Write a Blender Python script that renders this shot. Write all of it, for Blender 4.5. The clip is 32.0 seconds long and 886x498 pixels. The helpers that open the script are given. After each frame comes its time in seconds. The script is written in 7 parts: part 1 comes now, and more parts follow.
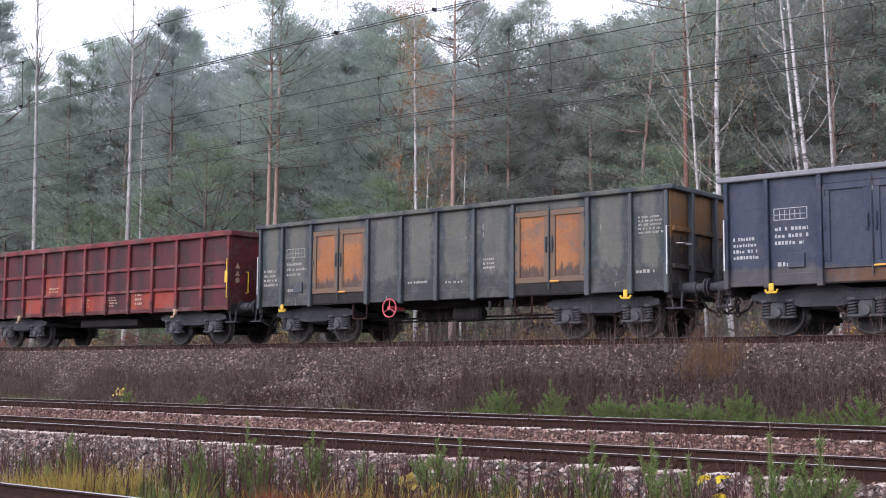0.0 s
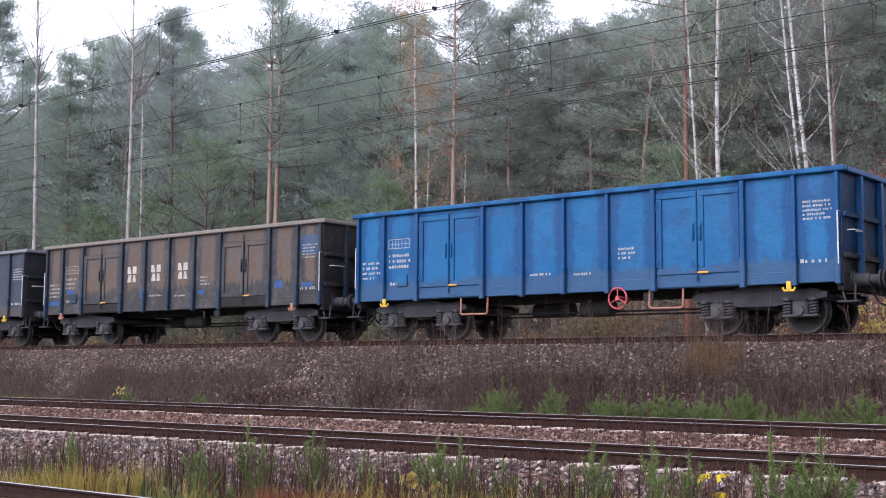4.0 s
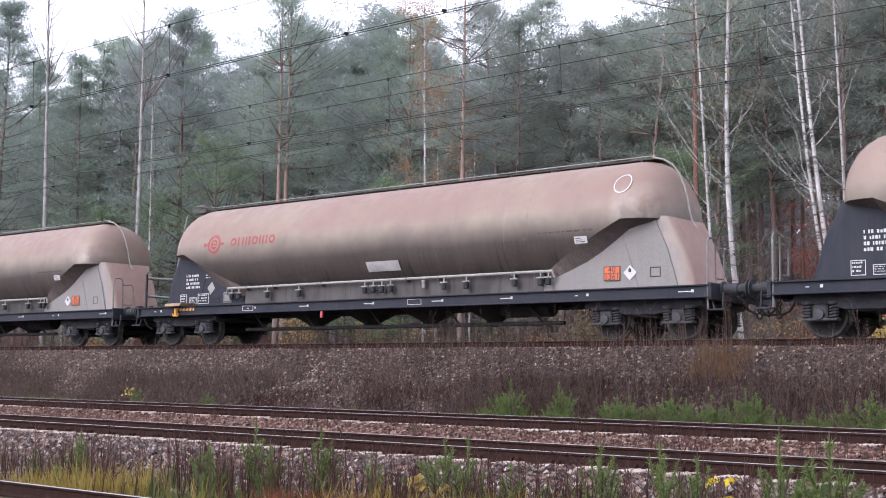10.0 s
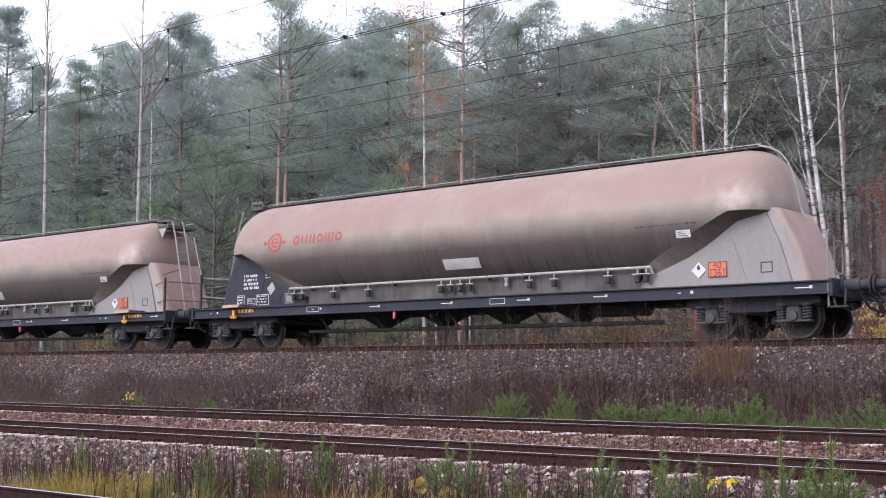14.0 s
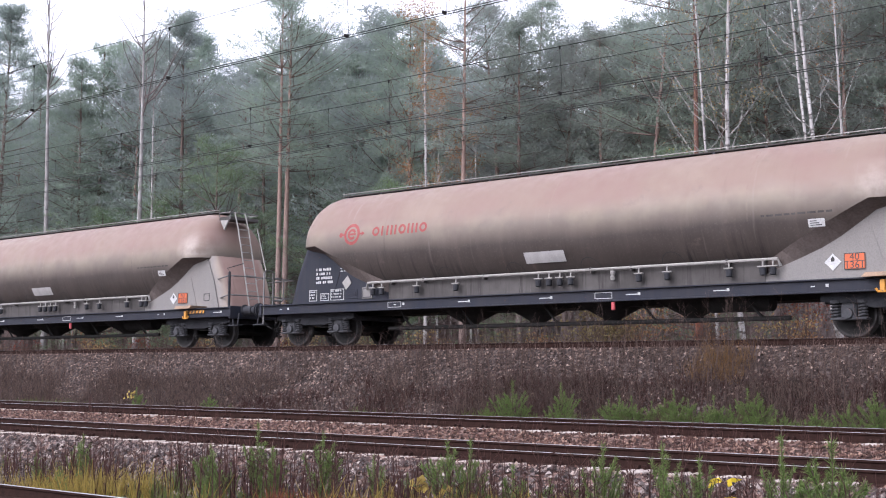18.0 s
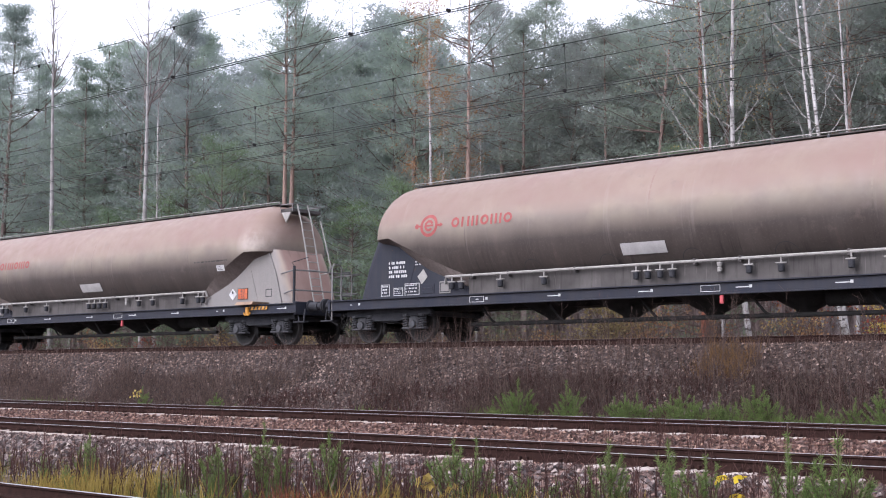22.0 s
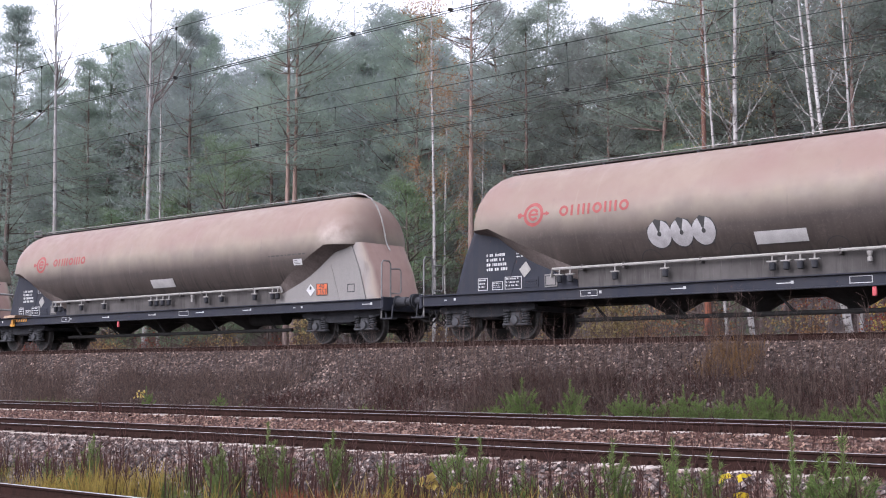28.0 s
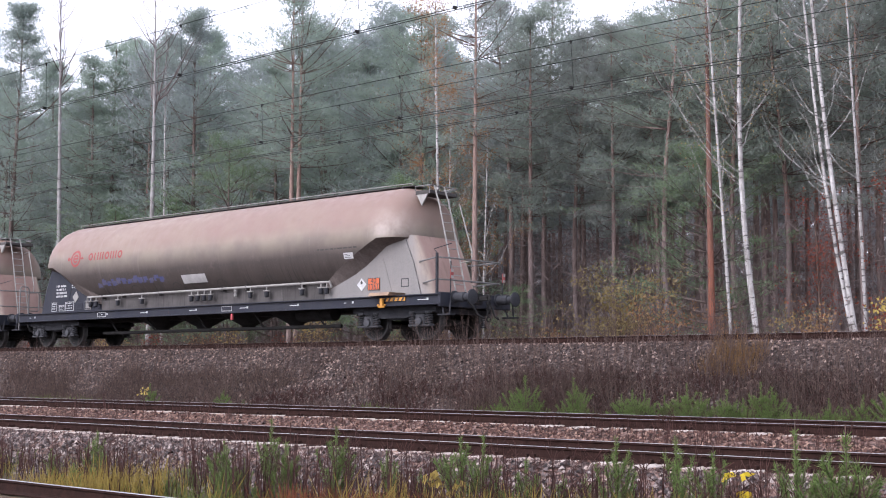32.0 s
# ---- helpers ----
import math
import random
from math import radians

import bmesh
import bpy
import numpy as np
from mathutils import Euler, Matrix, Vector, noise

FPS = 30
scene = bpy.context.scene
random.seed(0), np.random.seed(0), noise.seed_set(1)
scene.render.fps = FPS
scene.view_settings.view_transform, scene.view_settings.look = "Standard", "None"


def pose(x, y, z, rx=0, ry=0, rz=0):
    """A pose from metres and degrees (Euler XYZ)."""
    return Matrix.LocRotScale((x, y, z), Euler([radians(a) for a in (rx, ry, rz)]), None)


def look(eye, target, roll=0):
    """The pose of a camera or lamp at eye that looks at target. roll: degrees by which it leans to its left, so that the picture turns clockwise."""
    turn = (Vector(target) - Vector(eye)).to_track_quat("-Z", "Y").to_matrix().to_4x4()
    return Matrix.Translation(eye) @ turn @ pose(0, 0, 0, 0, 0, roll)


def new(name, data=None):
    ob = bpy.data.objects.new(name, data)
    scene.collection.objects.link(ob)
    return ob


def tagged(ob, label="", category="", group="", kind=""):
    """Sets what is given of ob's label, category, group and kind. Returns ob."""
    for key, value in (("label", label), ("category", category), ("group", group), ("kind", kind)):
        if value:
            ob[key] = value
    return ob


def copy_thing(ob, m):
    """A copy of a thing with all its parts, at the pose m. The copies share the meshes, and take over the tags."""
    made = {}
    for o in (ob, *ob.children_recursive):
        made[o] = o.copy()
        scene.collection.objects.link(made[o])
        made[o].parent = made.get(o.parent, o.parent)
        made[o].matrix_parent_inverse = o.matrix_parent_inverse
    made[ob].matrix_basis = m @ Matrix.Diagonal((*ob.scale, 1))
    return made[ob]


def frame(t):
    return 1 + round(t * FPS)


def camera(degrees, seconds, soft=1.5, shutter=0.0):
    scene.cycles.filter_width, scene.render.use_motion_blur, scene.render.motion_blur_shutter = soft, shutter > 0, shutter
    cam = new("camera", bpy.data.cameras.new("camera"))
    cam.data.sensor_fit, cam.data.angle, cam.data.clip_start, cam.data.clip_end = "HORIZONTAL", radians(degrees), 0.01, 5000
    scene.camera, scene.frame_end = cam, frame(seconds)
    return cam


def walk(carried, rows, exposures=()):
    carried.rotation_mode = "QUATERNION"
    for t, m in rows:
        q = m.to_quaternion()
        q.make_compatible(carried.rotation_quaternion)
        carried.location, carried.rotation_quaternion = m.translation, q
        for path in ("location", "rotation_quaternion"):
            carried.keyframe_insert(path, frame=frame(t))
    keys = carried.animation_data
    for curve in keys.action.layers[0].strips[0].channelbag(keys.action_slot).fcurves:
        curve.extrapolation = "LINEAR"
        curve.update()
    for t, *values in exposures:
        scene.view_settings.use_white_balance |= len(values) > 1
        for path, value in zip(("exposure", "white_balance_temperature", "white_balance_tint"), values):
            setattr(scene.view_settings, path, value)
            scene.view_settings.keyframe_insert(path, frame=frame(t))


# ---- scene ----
cam = camera(39.37, 32.0, soft=1.05)
walk(cam, [
    (0.0, pose(0, 0, 1.6, 95.697, -0.352, 39.360)),
    (0.5, pose(0, 0, 1.6, 95.669, -0.233, 39.376)),
    (1.0, pose(0, 0, 1.6, 95.769, -0.464, 39.301)),
    (1.5, pose(0, 0, 1.6, 95.837, -0.276, 39.266)),
    (2.0, pose(0, 0, 1.6, 95.932, -0.407, 39.226)),
    (2.5, pose(0, 0, 1.6, 95.884, -0.269, 39.264)),
    (3.0, pose(0, 0, 1.6, 95.750, -0.315, 39.299)),
    (3.5, pose(0, 0, 1.6, 95.636, -0.302, 39.338)),
    (5.5, pose(0, 0, 1.6, 95.774, -0.406, 39.508)),
    (6.0, pose(0, 0, 1.6, 95.863, -0.429, 39.465)),
    (6.5, pose(0, 0, 1.6, 95.847, -0.588, 39.510)),
    (7.0, pose(0, 0, 1.6, 95.692, -0.695, 39.556)),
    (7.5, pose(0, 0, 1.6, 95.684, -0.523, 39.697)),
    (8.0, pose(0, 0, 1.6, 95.664, -0.383, 39.696)),
    (8.5, pose(0, 0, 1.6, 95.639, -0.522, 39.736)),
    (9.0, pose(0, 0, 1.6, 95.649, -0.494, 39.777)),
    (9.5, pose(0, 0, 1.6, 95.707, -0.681, 39.741)),
    (10.0, pose(0, 0, 1.6, 95.752, -0.606, 39.758)),
    (10.5, pose(0, 0, 1.6, 95.709, -0.422, 39.755)),
    (11.0, pose(0, 0, 1.6, 95.609, -0.492, 39.731)),
    (11.5, pose(0, 0, 1.6, 95.576, -0.471, 39.779)),
    (12.0, pose(0, 0, 1.6, 95.636, -0.433, 39.801)),
    (12.5, pose(0, 0, 1.6, 95.755, -0.525, 39.767)),
    (13.0, pose(0, 0, 1.6, 95.821, -0.255, 39.749)),
    (13.5, pose(0, 0, 1.6, 95.856, -0.306, 39.720)),
    (14.0, pose(0, 0, 1.6, 95.878, -0.265, 39.795)),
    (14.5, pose(0, 0, 1.6, 95.924, -0.242, 39.888)),
    (16.5, pose(0, 0, 1.6, 95.930, -0.421, 39.807)),
    (17.0, pose(0, 0, 1.6, 95.857, -0.323, 39.810)),
    (17.5, pose(0, 0, 1.6, 95.833, -0.266, 39.849)),
    (18.0, pose(0, 0, 1.6, 95.826, -0.333, 39.841)),
    (18.5, pose(0, 0, 1.6, 95.856, -0.262, 39.853)),
    (19.0, pose(0, 0, 1.6, 95.802, -0.250, 39.823)),
    (19.5, pose(0, 0, 1.6, 95.782, -0.225, 39.877)),
    (20.0, pose(0, 0, 1.6, 95.807, -0.215, 39.891)),
    (20.5, pose(0, 0, 1.6, 95.793, -0.116, 39.950)),
    (21.0, pose(0, 0, 1.6, 95.826, -0.033, 40.035)),
    (21.5, pose(0, 0, 1.6, 95.888, -0.079, 40.076)),
    (22.0, pose(0, 0, 1.6, 95.735, -0.144, 40.099)),
    (22.5, pose(0, 0, 1.6, 95.560, -0.209, 40.154)),
    (23.0, pose(0, 0, 1.6, 95.454, -0.130, 40.240)),
    (23.5, pose(0, 0, 1.6, 95.445, -0.114, 40.214)),
    (24.0, pose(0, 0, 1.6, 95.474, -0.148, 40.217)),
    (24.5, pose(0, 0, 1.6, 95.544, -0.328, 40.156)),
    (25.0, pose(0, 0, 1.6, 95.538, -0.095, 40.105)),
    (25.5, pose(0, 0, 1.6, 95.445, -0.001, 40.178)),
    (27.5, pose(0, 0, 1.6, 95.549, -0.175, 40.255)),
    (28.0, pose(0, 0, 1.6, 95.706, 0.065, 40.259)),
    (28.5, pose(0, 0, 1.6, 95.761, 0.057, 40.256)),
    (29.0, pose(0, 0, 1.6, 95.812, -0.017, 40.242)),
    (29.5, pose(0, 0, 1.6, 95.811, -0.025, 40.248)),
    (30.0, pose(0, 0, 1.6, 95.741, -0.165, 40.291)),
    (30.5, pose(0, 0, 1.6, 95.585, -0.188, 40.393)),
    (31.0, pose(0, 0, 1.6, 95.530, -0.094, 40.410)),
    (31.5, pose(0, 0, 1.6, 95.507, 0.001, 40.411)),
    (32.0, pose(0, 0, 1.6, 95.611, -0.106, 40.422)),
], exposures=[(0.0, 1.3, 6000, 21), (32.0, 1.3, 6000, 21)])

# ---- light: an overcast November day ----
world = bpy.data.worlds.new("overcast_sky")
scene.world = world
world.use_nodes = True
wn, wl = world.node_tree.nodes, world.node_tree.links
sky = wn.new("ShaderNodeTexSky")
sky.sky_type = "NISHITA"
sky.sun_disc = False
sky.sun_elevation, sky.sun_rotation = radians(34), radians(195)
sky.dust_density, sky.air_density = 4.0, 1.5
grey = wn.new("ShaderNodeHueSaturation")
grey.inputs["Saturation"].default_value = 0.10
wl.new(sky.outputs["Color"], grey.inputs["Color"])
cloud = wn.new("ShaderNodeMix")
cloud.data_type = "RGBA"
cloud.inputs[0].default_value = 0.6
cloud.inputs[7].default_value = (10.0, 10.5, 11.3, 1)
wl.new(grey.outputs["Color"], cloud.inputs[6])
wl.new(cloud.outputs[2], wn["Background"].inputs["Color"])
wn["Background"].inputs["Strength"].default_value = 0.10

sun = new("sun", bpy.data.lights.new("sun", "SUN"))
sun.data.energy, sun.data.angle, sun.data.color = 1.3, radians(45), (1.0, 0.96, 0.9)
sun.matrix_world = look((0, 0, 40), (16, 58, 0))

# ---- materials ----
class Nodes:
    def __init__(self, name):
        self.m = bpy.data.materials.new(name)
        self.m.use_nodes = True
        self.t = self.m.node_tree
        self.b = self.t.nodes["Principled BSDF"]
        self.co = self.t.nodes.new("ShaderNodeTexCoord").outputs["Object"]

    def n(self, kind, **values):
        node = self.t.nodes.new("ShaderNode" + kind)
        for k, v in values.items():
            node.inputs[k].default_value = v
        return node

    def link(self, a, b):
        self.t.links.new(a, b)

    def mapped(self, sx, sy, sz):
        node = self.n("Mapping", Scale=(sx, sy, sz))
        self.link(self.co, node.inputs["Vector"])
        return node.outputs["Vector"]

    def noise(self, scale, detail=4.0, rough=0.55, vec=None, dist=0.0):
        node = self.n("TexNoise", Scale=scale, Detail=detail, Roughness=rough, Distortion=dist)
        self.link(vec or self.co, node.inputs["Vector"])
        return node.outputs["Fac"]

    def ramp(self, fac, stops):
        node = self.n("ValToRGB")
        el = node.color_ramp.elements
        full = [(p, c if len(c) == 4 else (*c, 1)) for p, c in stops]
        el[0].position, el[0].color = full[0]
        el[1].position, el[1].color = full[-1]
        for p, c in full[1:-1]:
            el.new(p).color = c
        self.link(fac, node.inputs["Fac"])
        return node.outputs["Color"]

    def step(self, fac, lo, hi, a=0.0, b=1.0):
        node = self.n("MapRange")
        node.inputs["From Min"].default_value, node.inputs["From Max"].default_value = lo, hi
        node.inputs["To Min"].default_value, node.inputs["To Max"].default_value = a, b
        self.link(fac, node.inputs["Value"])
        return node.outputs["Result"]

    def mix(self, fac, a, b, mode="MIX"):
        node = self.n("Mix")
        node.data_type, node.blend_type = "RGBA", mode
        for sock, v in ((0, fac), (6, a), (7, b)):
            if isinstance(v, (int, float, tuple)):
                node.inputs[sock].default_value = v
            else:
                self.link(v, node.inputs[sock])
        return node.outputs[2]

    def mul(self, a, b, op="MULTIPLY"):
        node = self.n("Math")
        node.operation = op
        for i, v in enumerate((a, b)):
            if isinstance(v, (int, float)):
                node.inputs[i].default_value = v
            else:
                self.link(v, node.inputs[i])
        return node.outputs[0]

    def xyz(self):
        node = self.n("SeparateXYZ")
        self.link(self.co, node.inputs[0])
        return node.outputs

    def shifted(self):
        """From here on the noises differ from one object to the next."""
        node = self.n("VectorMath")
        far = self.n("CombineXYZ")
        self.link(self.mul(self.rand(), 60.0), far.inputs[0])
        self.link(self.co, node.inputs[0])
        self.link(far.outputs[0], node.inputs[1])
        self.co = node.outputs[0]

    def rand(self):
        return self.n("ObjectInfo").outputs["Random"]

    def island(self):
        return self.n("NewGeometry").outputs["Random Per Island"]

    def bump(self, height, strength=0.3, dist=0.02):
        node = self.n("Bump", Strength=strength, Distance=dist)
        self.link(height, node.inputs["Height"])
        self.link(node.outputs["Normal"], self.b.inputs["Normal"])

    def done(self, colour, rough=0.7, metal=0.0, spec=0.5):
        for sock, v in (("Base Color", colour), ("Roughness", rough), ("Metallic", metal), ("Specular IOR Level", spec)):
            if isinstance(v, (int, float, tuple)):
                self.b.inputs[sock].default_value = v
            else:
                self.link(v, self.b.inputs[sock])
        return self.m


def two_tone(name, a, b, scale=6.0, rough=0.8, metal=0.0, bump=0.25, fine=60.0, spec=0.4):
    """Grain at two scales between two colours."""
    g = Nodes(name)
    f = g.mix(0.45, g.noise(scale), g.noise(fine, 3))
    col = g.ramp(f, [(0.3, a), (0.7, b)])
    g.bump(g.noise(fine, 3), bump, 0.01)
    return g.done(col, rough, metal, spec)


def worn_paint(name, base, dust, rust=(0.09, 0.035, 0.018, 1), dust_at=0.5, rust_at=0.66, rough=0.62, streak=7.0, spec=0.22):
    """Wagon paint: dust in patches, vertical run-off streaks, rust spots."""
    g = Nodes(name)
    patch = g.noise(0.9, 5, 0.6)
    run = g.noise(1.0, 4, 0.6, g.mapped(streak, streak, 0.55))
    col = g.mix(g.step(g.mix(0.5, patch, run), dust_at - 0.13, dust_at + 0.2, 0, 0.8), base, dust)
    spots = g.noise(9.0, 6, 0.7)
    col = g.mix(g.step(spots, rust_at, rust_at + 0.06, 0, 0.85), col, rust)
    col = g.mix(g.step(g.noise(38, 3), 0.4, 0.75, 0, 0.25), col, (0.03, 0.028, 0.026, 1))
    g.bump(g.noise(14, 5), 0.15, 0.01)
    return g.done(col, rough, 0.0, spec)


M = {}
M["navy"] = worn_paint("navy_frame_paint", (0.012, 0.015, 0.026, 1), (0.030, 0.029, 0.032, 1), spec=0.2)
M["black"] = two_tone("sooty_underframe", (0.010, 0.010, 0.010, 1), (0.032, 0.030, 0.029, 1), 5, 0.9, spec=0.12)
M["bogie"] = two_tone("brake_dust_grey", (0.014, 0.0145, 0.017, 1), (0.046, 0.047, 0.052, 1), 4, 0.8, spec=0.15)
M["axle"] = two_tone("dusty_axle_box", (0.022, 0.0225, 0.025, 1), (0.070, 0.071, 0.076, 1), 4, 0.75, spec=0.22)


def wheel_steel():
    """Grimy wheel discs with a barer ring of steel at the rim."""
    g = Nodes("wheel_steel")
    x, y, z = g.xyz()
    r = g.mul(g.mul(g.mul(x, x), g.mul(z, z), "ADD"), 0.5, "POWER")
    grime = g.ramp(g.noise(5, 4), [(0.3, (0.005, 0.0047, 0.0044)), (0.7, (0.015, 0.0135, 0.0125))])
    col = g.mix(g.mul(g.step(r, 0.395, 0.41), g.step(g.noise(7, 3), 0.3, 0.6, 0.2, 0.7)), grime, (0.050, 0.047, 0.046, 1))
    return g.done(col, 0.7, 0.0, 0.2)


M["steel"] = wheel_steel()
M["white"] = two_tone("white_lettering", (0.30, 0.30, 0.30, 1), (0.52, 0.52, 0.51, 1), 9, 0.6, 0, 0.05)
M["yellow"] = two_tone("yellow_paint", (0.385, 0.231, 0.014, 1), (0.525, 0.350, 0.028, 1), 7, 0.55, 0, 0.1)
M["amber"] = two_tone("amber_paint", (0.385, 0.168, 0.021, 1), (0.525, 0.252, 0.035, 1), 7, 0.55, 0, 0.1)
M["redpaint"] = two_tone("red_paint", (0.294, 0.035, 0.042, 1), (0.406, 0.070, 0.077, 1), 7, 0.55, 0, 0.1)
M["rusthook"] = two_tone("rusty_pink_paint", (0.20, 0.085, 0.055, 1), (0.30, 0.14, 0.10, 1), 8, 0.7, 0, 0.1)
M["logo"] = two_tone("faded_red_lettering", (0.19, 0.030, 0.028, 1), (0.27, 0.060, 0.052, 1), 5, 0.6, 0, 0.05)
M["orange"] = two_tone("orange_placard", (0.40, 0.075, 0.02, 1), (0.50, 0.11, 0.03, 1), 6, 0.5, 0, 0.05)
M["rail"] = two_tone("rusty_rail", (0.013, 0.0072, 0.0061, 1), (0.036, 0.0180, 0.0145, 1), 9, 0.9, 0.0, 0.3, spec=0.08)
M["head"] = two_tone("worn_railhead", (0.24, 0.235, 0.24, 1), (0.42, 0.415, 0.42, 1), 3, 0.5, 0.5, 0.05)
M["galv"] = two_tone("weathered_galvanised", (0.17, 0.165, 0.155, 1), (0.33, 0.315, 0.29, 1), 6, 0.55, 0.3, 0.1)
M["dimgalv"] = two_tone("dull_galvanised", (0.085, 0.082, 0.080, 1), (0.17, 0.165, 0.158, 1), 6, 0.6, 0.2, 0.1)
# tank-end facets: colour darkened for soot and for the shade beneath
M["soot_shade"] = two_tone("soot_and_shade_underside", (0.082, 0.067, 0.061, 1), (0.145, 0.120, 0.109, 1), 2.5, 0.85, 0, 0.1, 20, spec=0.1)


def skirt_paint():
    """Grey plate with black run-off and pale scratches, all running down."""
    g = Nodes("grimy_grey_skirt")
    g.shifted()
    run = g.noise(1.0, 5, 0.65, g.mapped(7.0, 1.0, 0.5))
    fine = g.noise(1.0, 4, 0.6, g.mapped(26.0, 1.0, 0.9))
    col = g.ramp(g.noise(1.3, 5, 0.6), [(0.3, (0.042, 0.038, 0.036)), (0.7, (0.088, 0.081, 0.077))])
    col = g.mix(g.mul(g.step(run, 0.50, 0.66, 0, 0.8), g.step(fine, 0.35, 0.6)), col, (0.020, 0.018, 0.017, 1))
    col = g.mix(g.step(fine, 0.62, 0.72, 0, 0.5), col, (0.20, 0.185, 0.17, 1))
    return g.done(col, 0.75, 0, 0.2)


M["skirt"] = skirt_paint()
M["silver"] = two_tone("silver_spray", (0.22, 0.21, 0.21, 1), (0.42, 0.41, 0.41, 1), 5, 0.5, 0.2, 0.05)
M["wire"] = two_tone("dark_copper_wire", (0.02, 0.024, 0.022, 1), (0.05, 0.052, 0.048, 1), 5, 0.8, 0.0, spec=0.1)
M["blacktext"] = two_tone("black_lettering", (0.02, 0.02, 0.02, 1), (0.04, 0.04, 0.04, 1), 5, 0.6)
M["ink"] = two_tone("weathered_white_lettering", (0.17, 0.17, 0.17, 1), (0.33, 0.33, 0.33, 1), 9, 0.7, 0, 0.05)
M["worn_white"] = two_tone("chipped_white_lettering", (0.17, 0.155, 0.135, 1), (0.40, 0.385, 0.35, 1), 7, 0.7, 0, 0.05, 24)
M["pale"] = two_tone("faded_lettering", (0.12, 0.115, 0.10, 1), (0.26, 0.25, 0.22, 1), 9, 0.7, 0, 0.05)
M["plate"] = two_tone("bright_metal_plate", (0.30, 0.29, 0.28, 1), (0.48, 0.47, 0.46, 1), 4, 0.45, 0.2, 0.05)
M["timber"] = two_tone("old_board", (0.16, 0.12, 0.09, 1), (0.42, 0.28, 0.18, 1), 6, 0.8)


def silo_paint():
    """Cream tank under cement dust: pink-brown above, soot run-off below the belt, streaks; top light and belly shade
    are in the tones too.
    """
    g = Nodes("dusty_silo_paint")
    x, y, z = g.xyz()
    g.shifted()
    wob = g.noise(0.6, 4, 0.55, g.mapped(0.7, 0.7, 0.4))
    run = g.noise(1.0, 5, 0.65, g.mapped(3.0, 0.4, 0.22))
    fine = g.noise(1.0, 4, 0.6, g.mapped(14.0, 1.0, 0.5))
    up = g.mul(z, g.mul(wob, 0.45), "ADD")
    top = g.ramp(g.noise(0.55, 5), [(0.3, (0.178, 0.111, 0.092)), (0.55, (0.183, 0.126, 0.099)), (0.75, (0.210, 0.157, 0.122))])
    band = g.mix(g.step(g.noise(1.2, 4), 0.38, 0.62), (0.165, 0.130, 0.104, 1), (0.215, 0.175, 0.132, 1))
    soot_shade = g.mix(g.step(g.mix(0.5, run, g.noise(1.5, 5, 0.6)), 0.3, 0.7), (0.034, 0.027, 0.024, 1), (0.070, 0.057, 0.050, 1))
    # blend by height: belly shade is painted in together with the soot
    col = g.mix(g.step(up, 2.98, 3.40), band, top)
    col = g.mix(g.step(up, 3.16, 2.52), col, soot_shade)
    col = g.mix(g.step(g.noise(22, 4), 0.55, 0.8, 0, 0.25), col, (0.15, 0.125, 0.115, 1))
    # run-off from the roof: a few rusty and a few pale streaks, broken up
    col = g.mix(g.mul(g.step(run, 0.60, 0.74, 0, 0.42), g.step(fine, 0.4, 0.65)), col, (0.135, 0.090, 0.072, 1))
    col = g.mix(g.mul(g.step(run, 0.40, 0.30, 0, 0.18), g.step(fine, 0.4, 0.6)), col, (0.29, 0.25, 0.225, 1))
    col = g.mix(g.step(g.noise(2.6, 6, 0.7), 0.60, 0.72, 0, 0.40), col, (0.125, 0.098, 0.085, 1))
    # a pale scoured patch on the shoulder of one end
    scour = g.mul(g.mul(g.step(x, 7.15, 7.6), g.step(x, 8.34, 8.05)), g.mul(g.step(z, 2.55, 2.75), g.step(z, 3.5, 2.95)))
    col = g.mix(g.mul(scour, g.step(g.noise(1.2, 5, 0.6), 0.36, 0.60, 0, 0.75)), col, (0.34, 0.29, 0.255, 1))
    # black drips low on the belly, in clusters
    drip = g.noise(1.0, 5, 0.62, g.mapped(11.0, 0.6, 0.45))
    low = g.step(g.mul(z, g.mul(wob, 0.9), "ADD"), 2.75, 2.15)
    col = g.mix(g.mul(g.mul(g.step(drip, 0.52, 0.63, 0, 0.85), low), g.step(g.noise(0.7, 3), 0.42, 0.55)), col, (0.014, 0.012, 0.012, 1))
    g.bump(g.mix(0.5, g.noise(1.4, 3), g.noise(6, 4)), 0.10, 0.03)
    return g.done(col, g.step(g.noise(3, 4), 0.3, 0.7, 0.42, 0.62), 0.0, 0.36)


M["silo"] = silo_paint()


def end_plate_paint():
    """Pink dust over the end, then a pale corner highlight put into the colour, then the grey paint."""
    g = Nodes("dusty_highlit_plate")
    x, y, z = g.xyz()
    g.shifted()
    wide = g.mul(g.mul(y, 0.0, "ABSOLUTE"), g.mul(g.noise(1.3, 4), 0.22), "ADD")
    pink = g.ramp(g.noise(1.1, 5, 0.6), [(0.3, (0.215, 0.135, 0.112)), (0.7, (0.285, 0.195, 0.165))])
    # cream step: a painted highlight along the rounded corner
    col = g.mix(g.step(wide, 0.80, 0.98), pink, (0.30, 0.245, 0.20, 1))
    col = g.mix(g.step(wide, 0.96, 1.08), col, (0.20, 0.182, 0.168, 1))
    run = g.noise(1.0, 5, 0.65, g.mapped(3.0, 5.0, 0.5))
    col = g.mix(g.step(run, 0.56, 0.72, 0, 0.45), col, (0.13, 0.092, 0.078, 1))
    return g.done(col, 0.6, 0, 0.25)


M["silo_end"] = end_plate_paint()
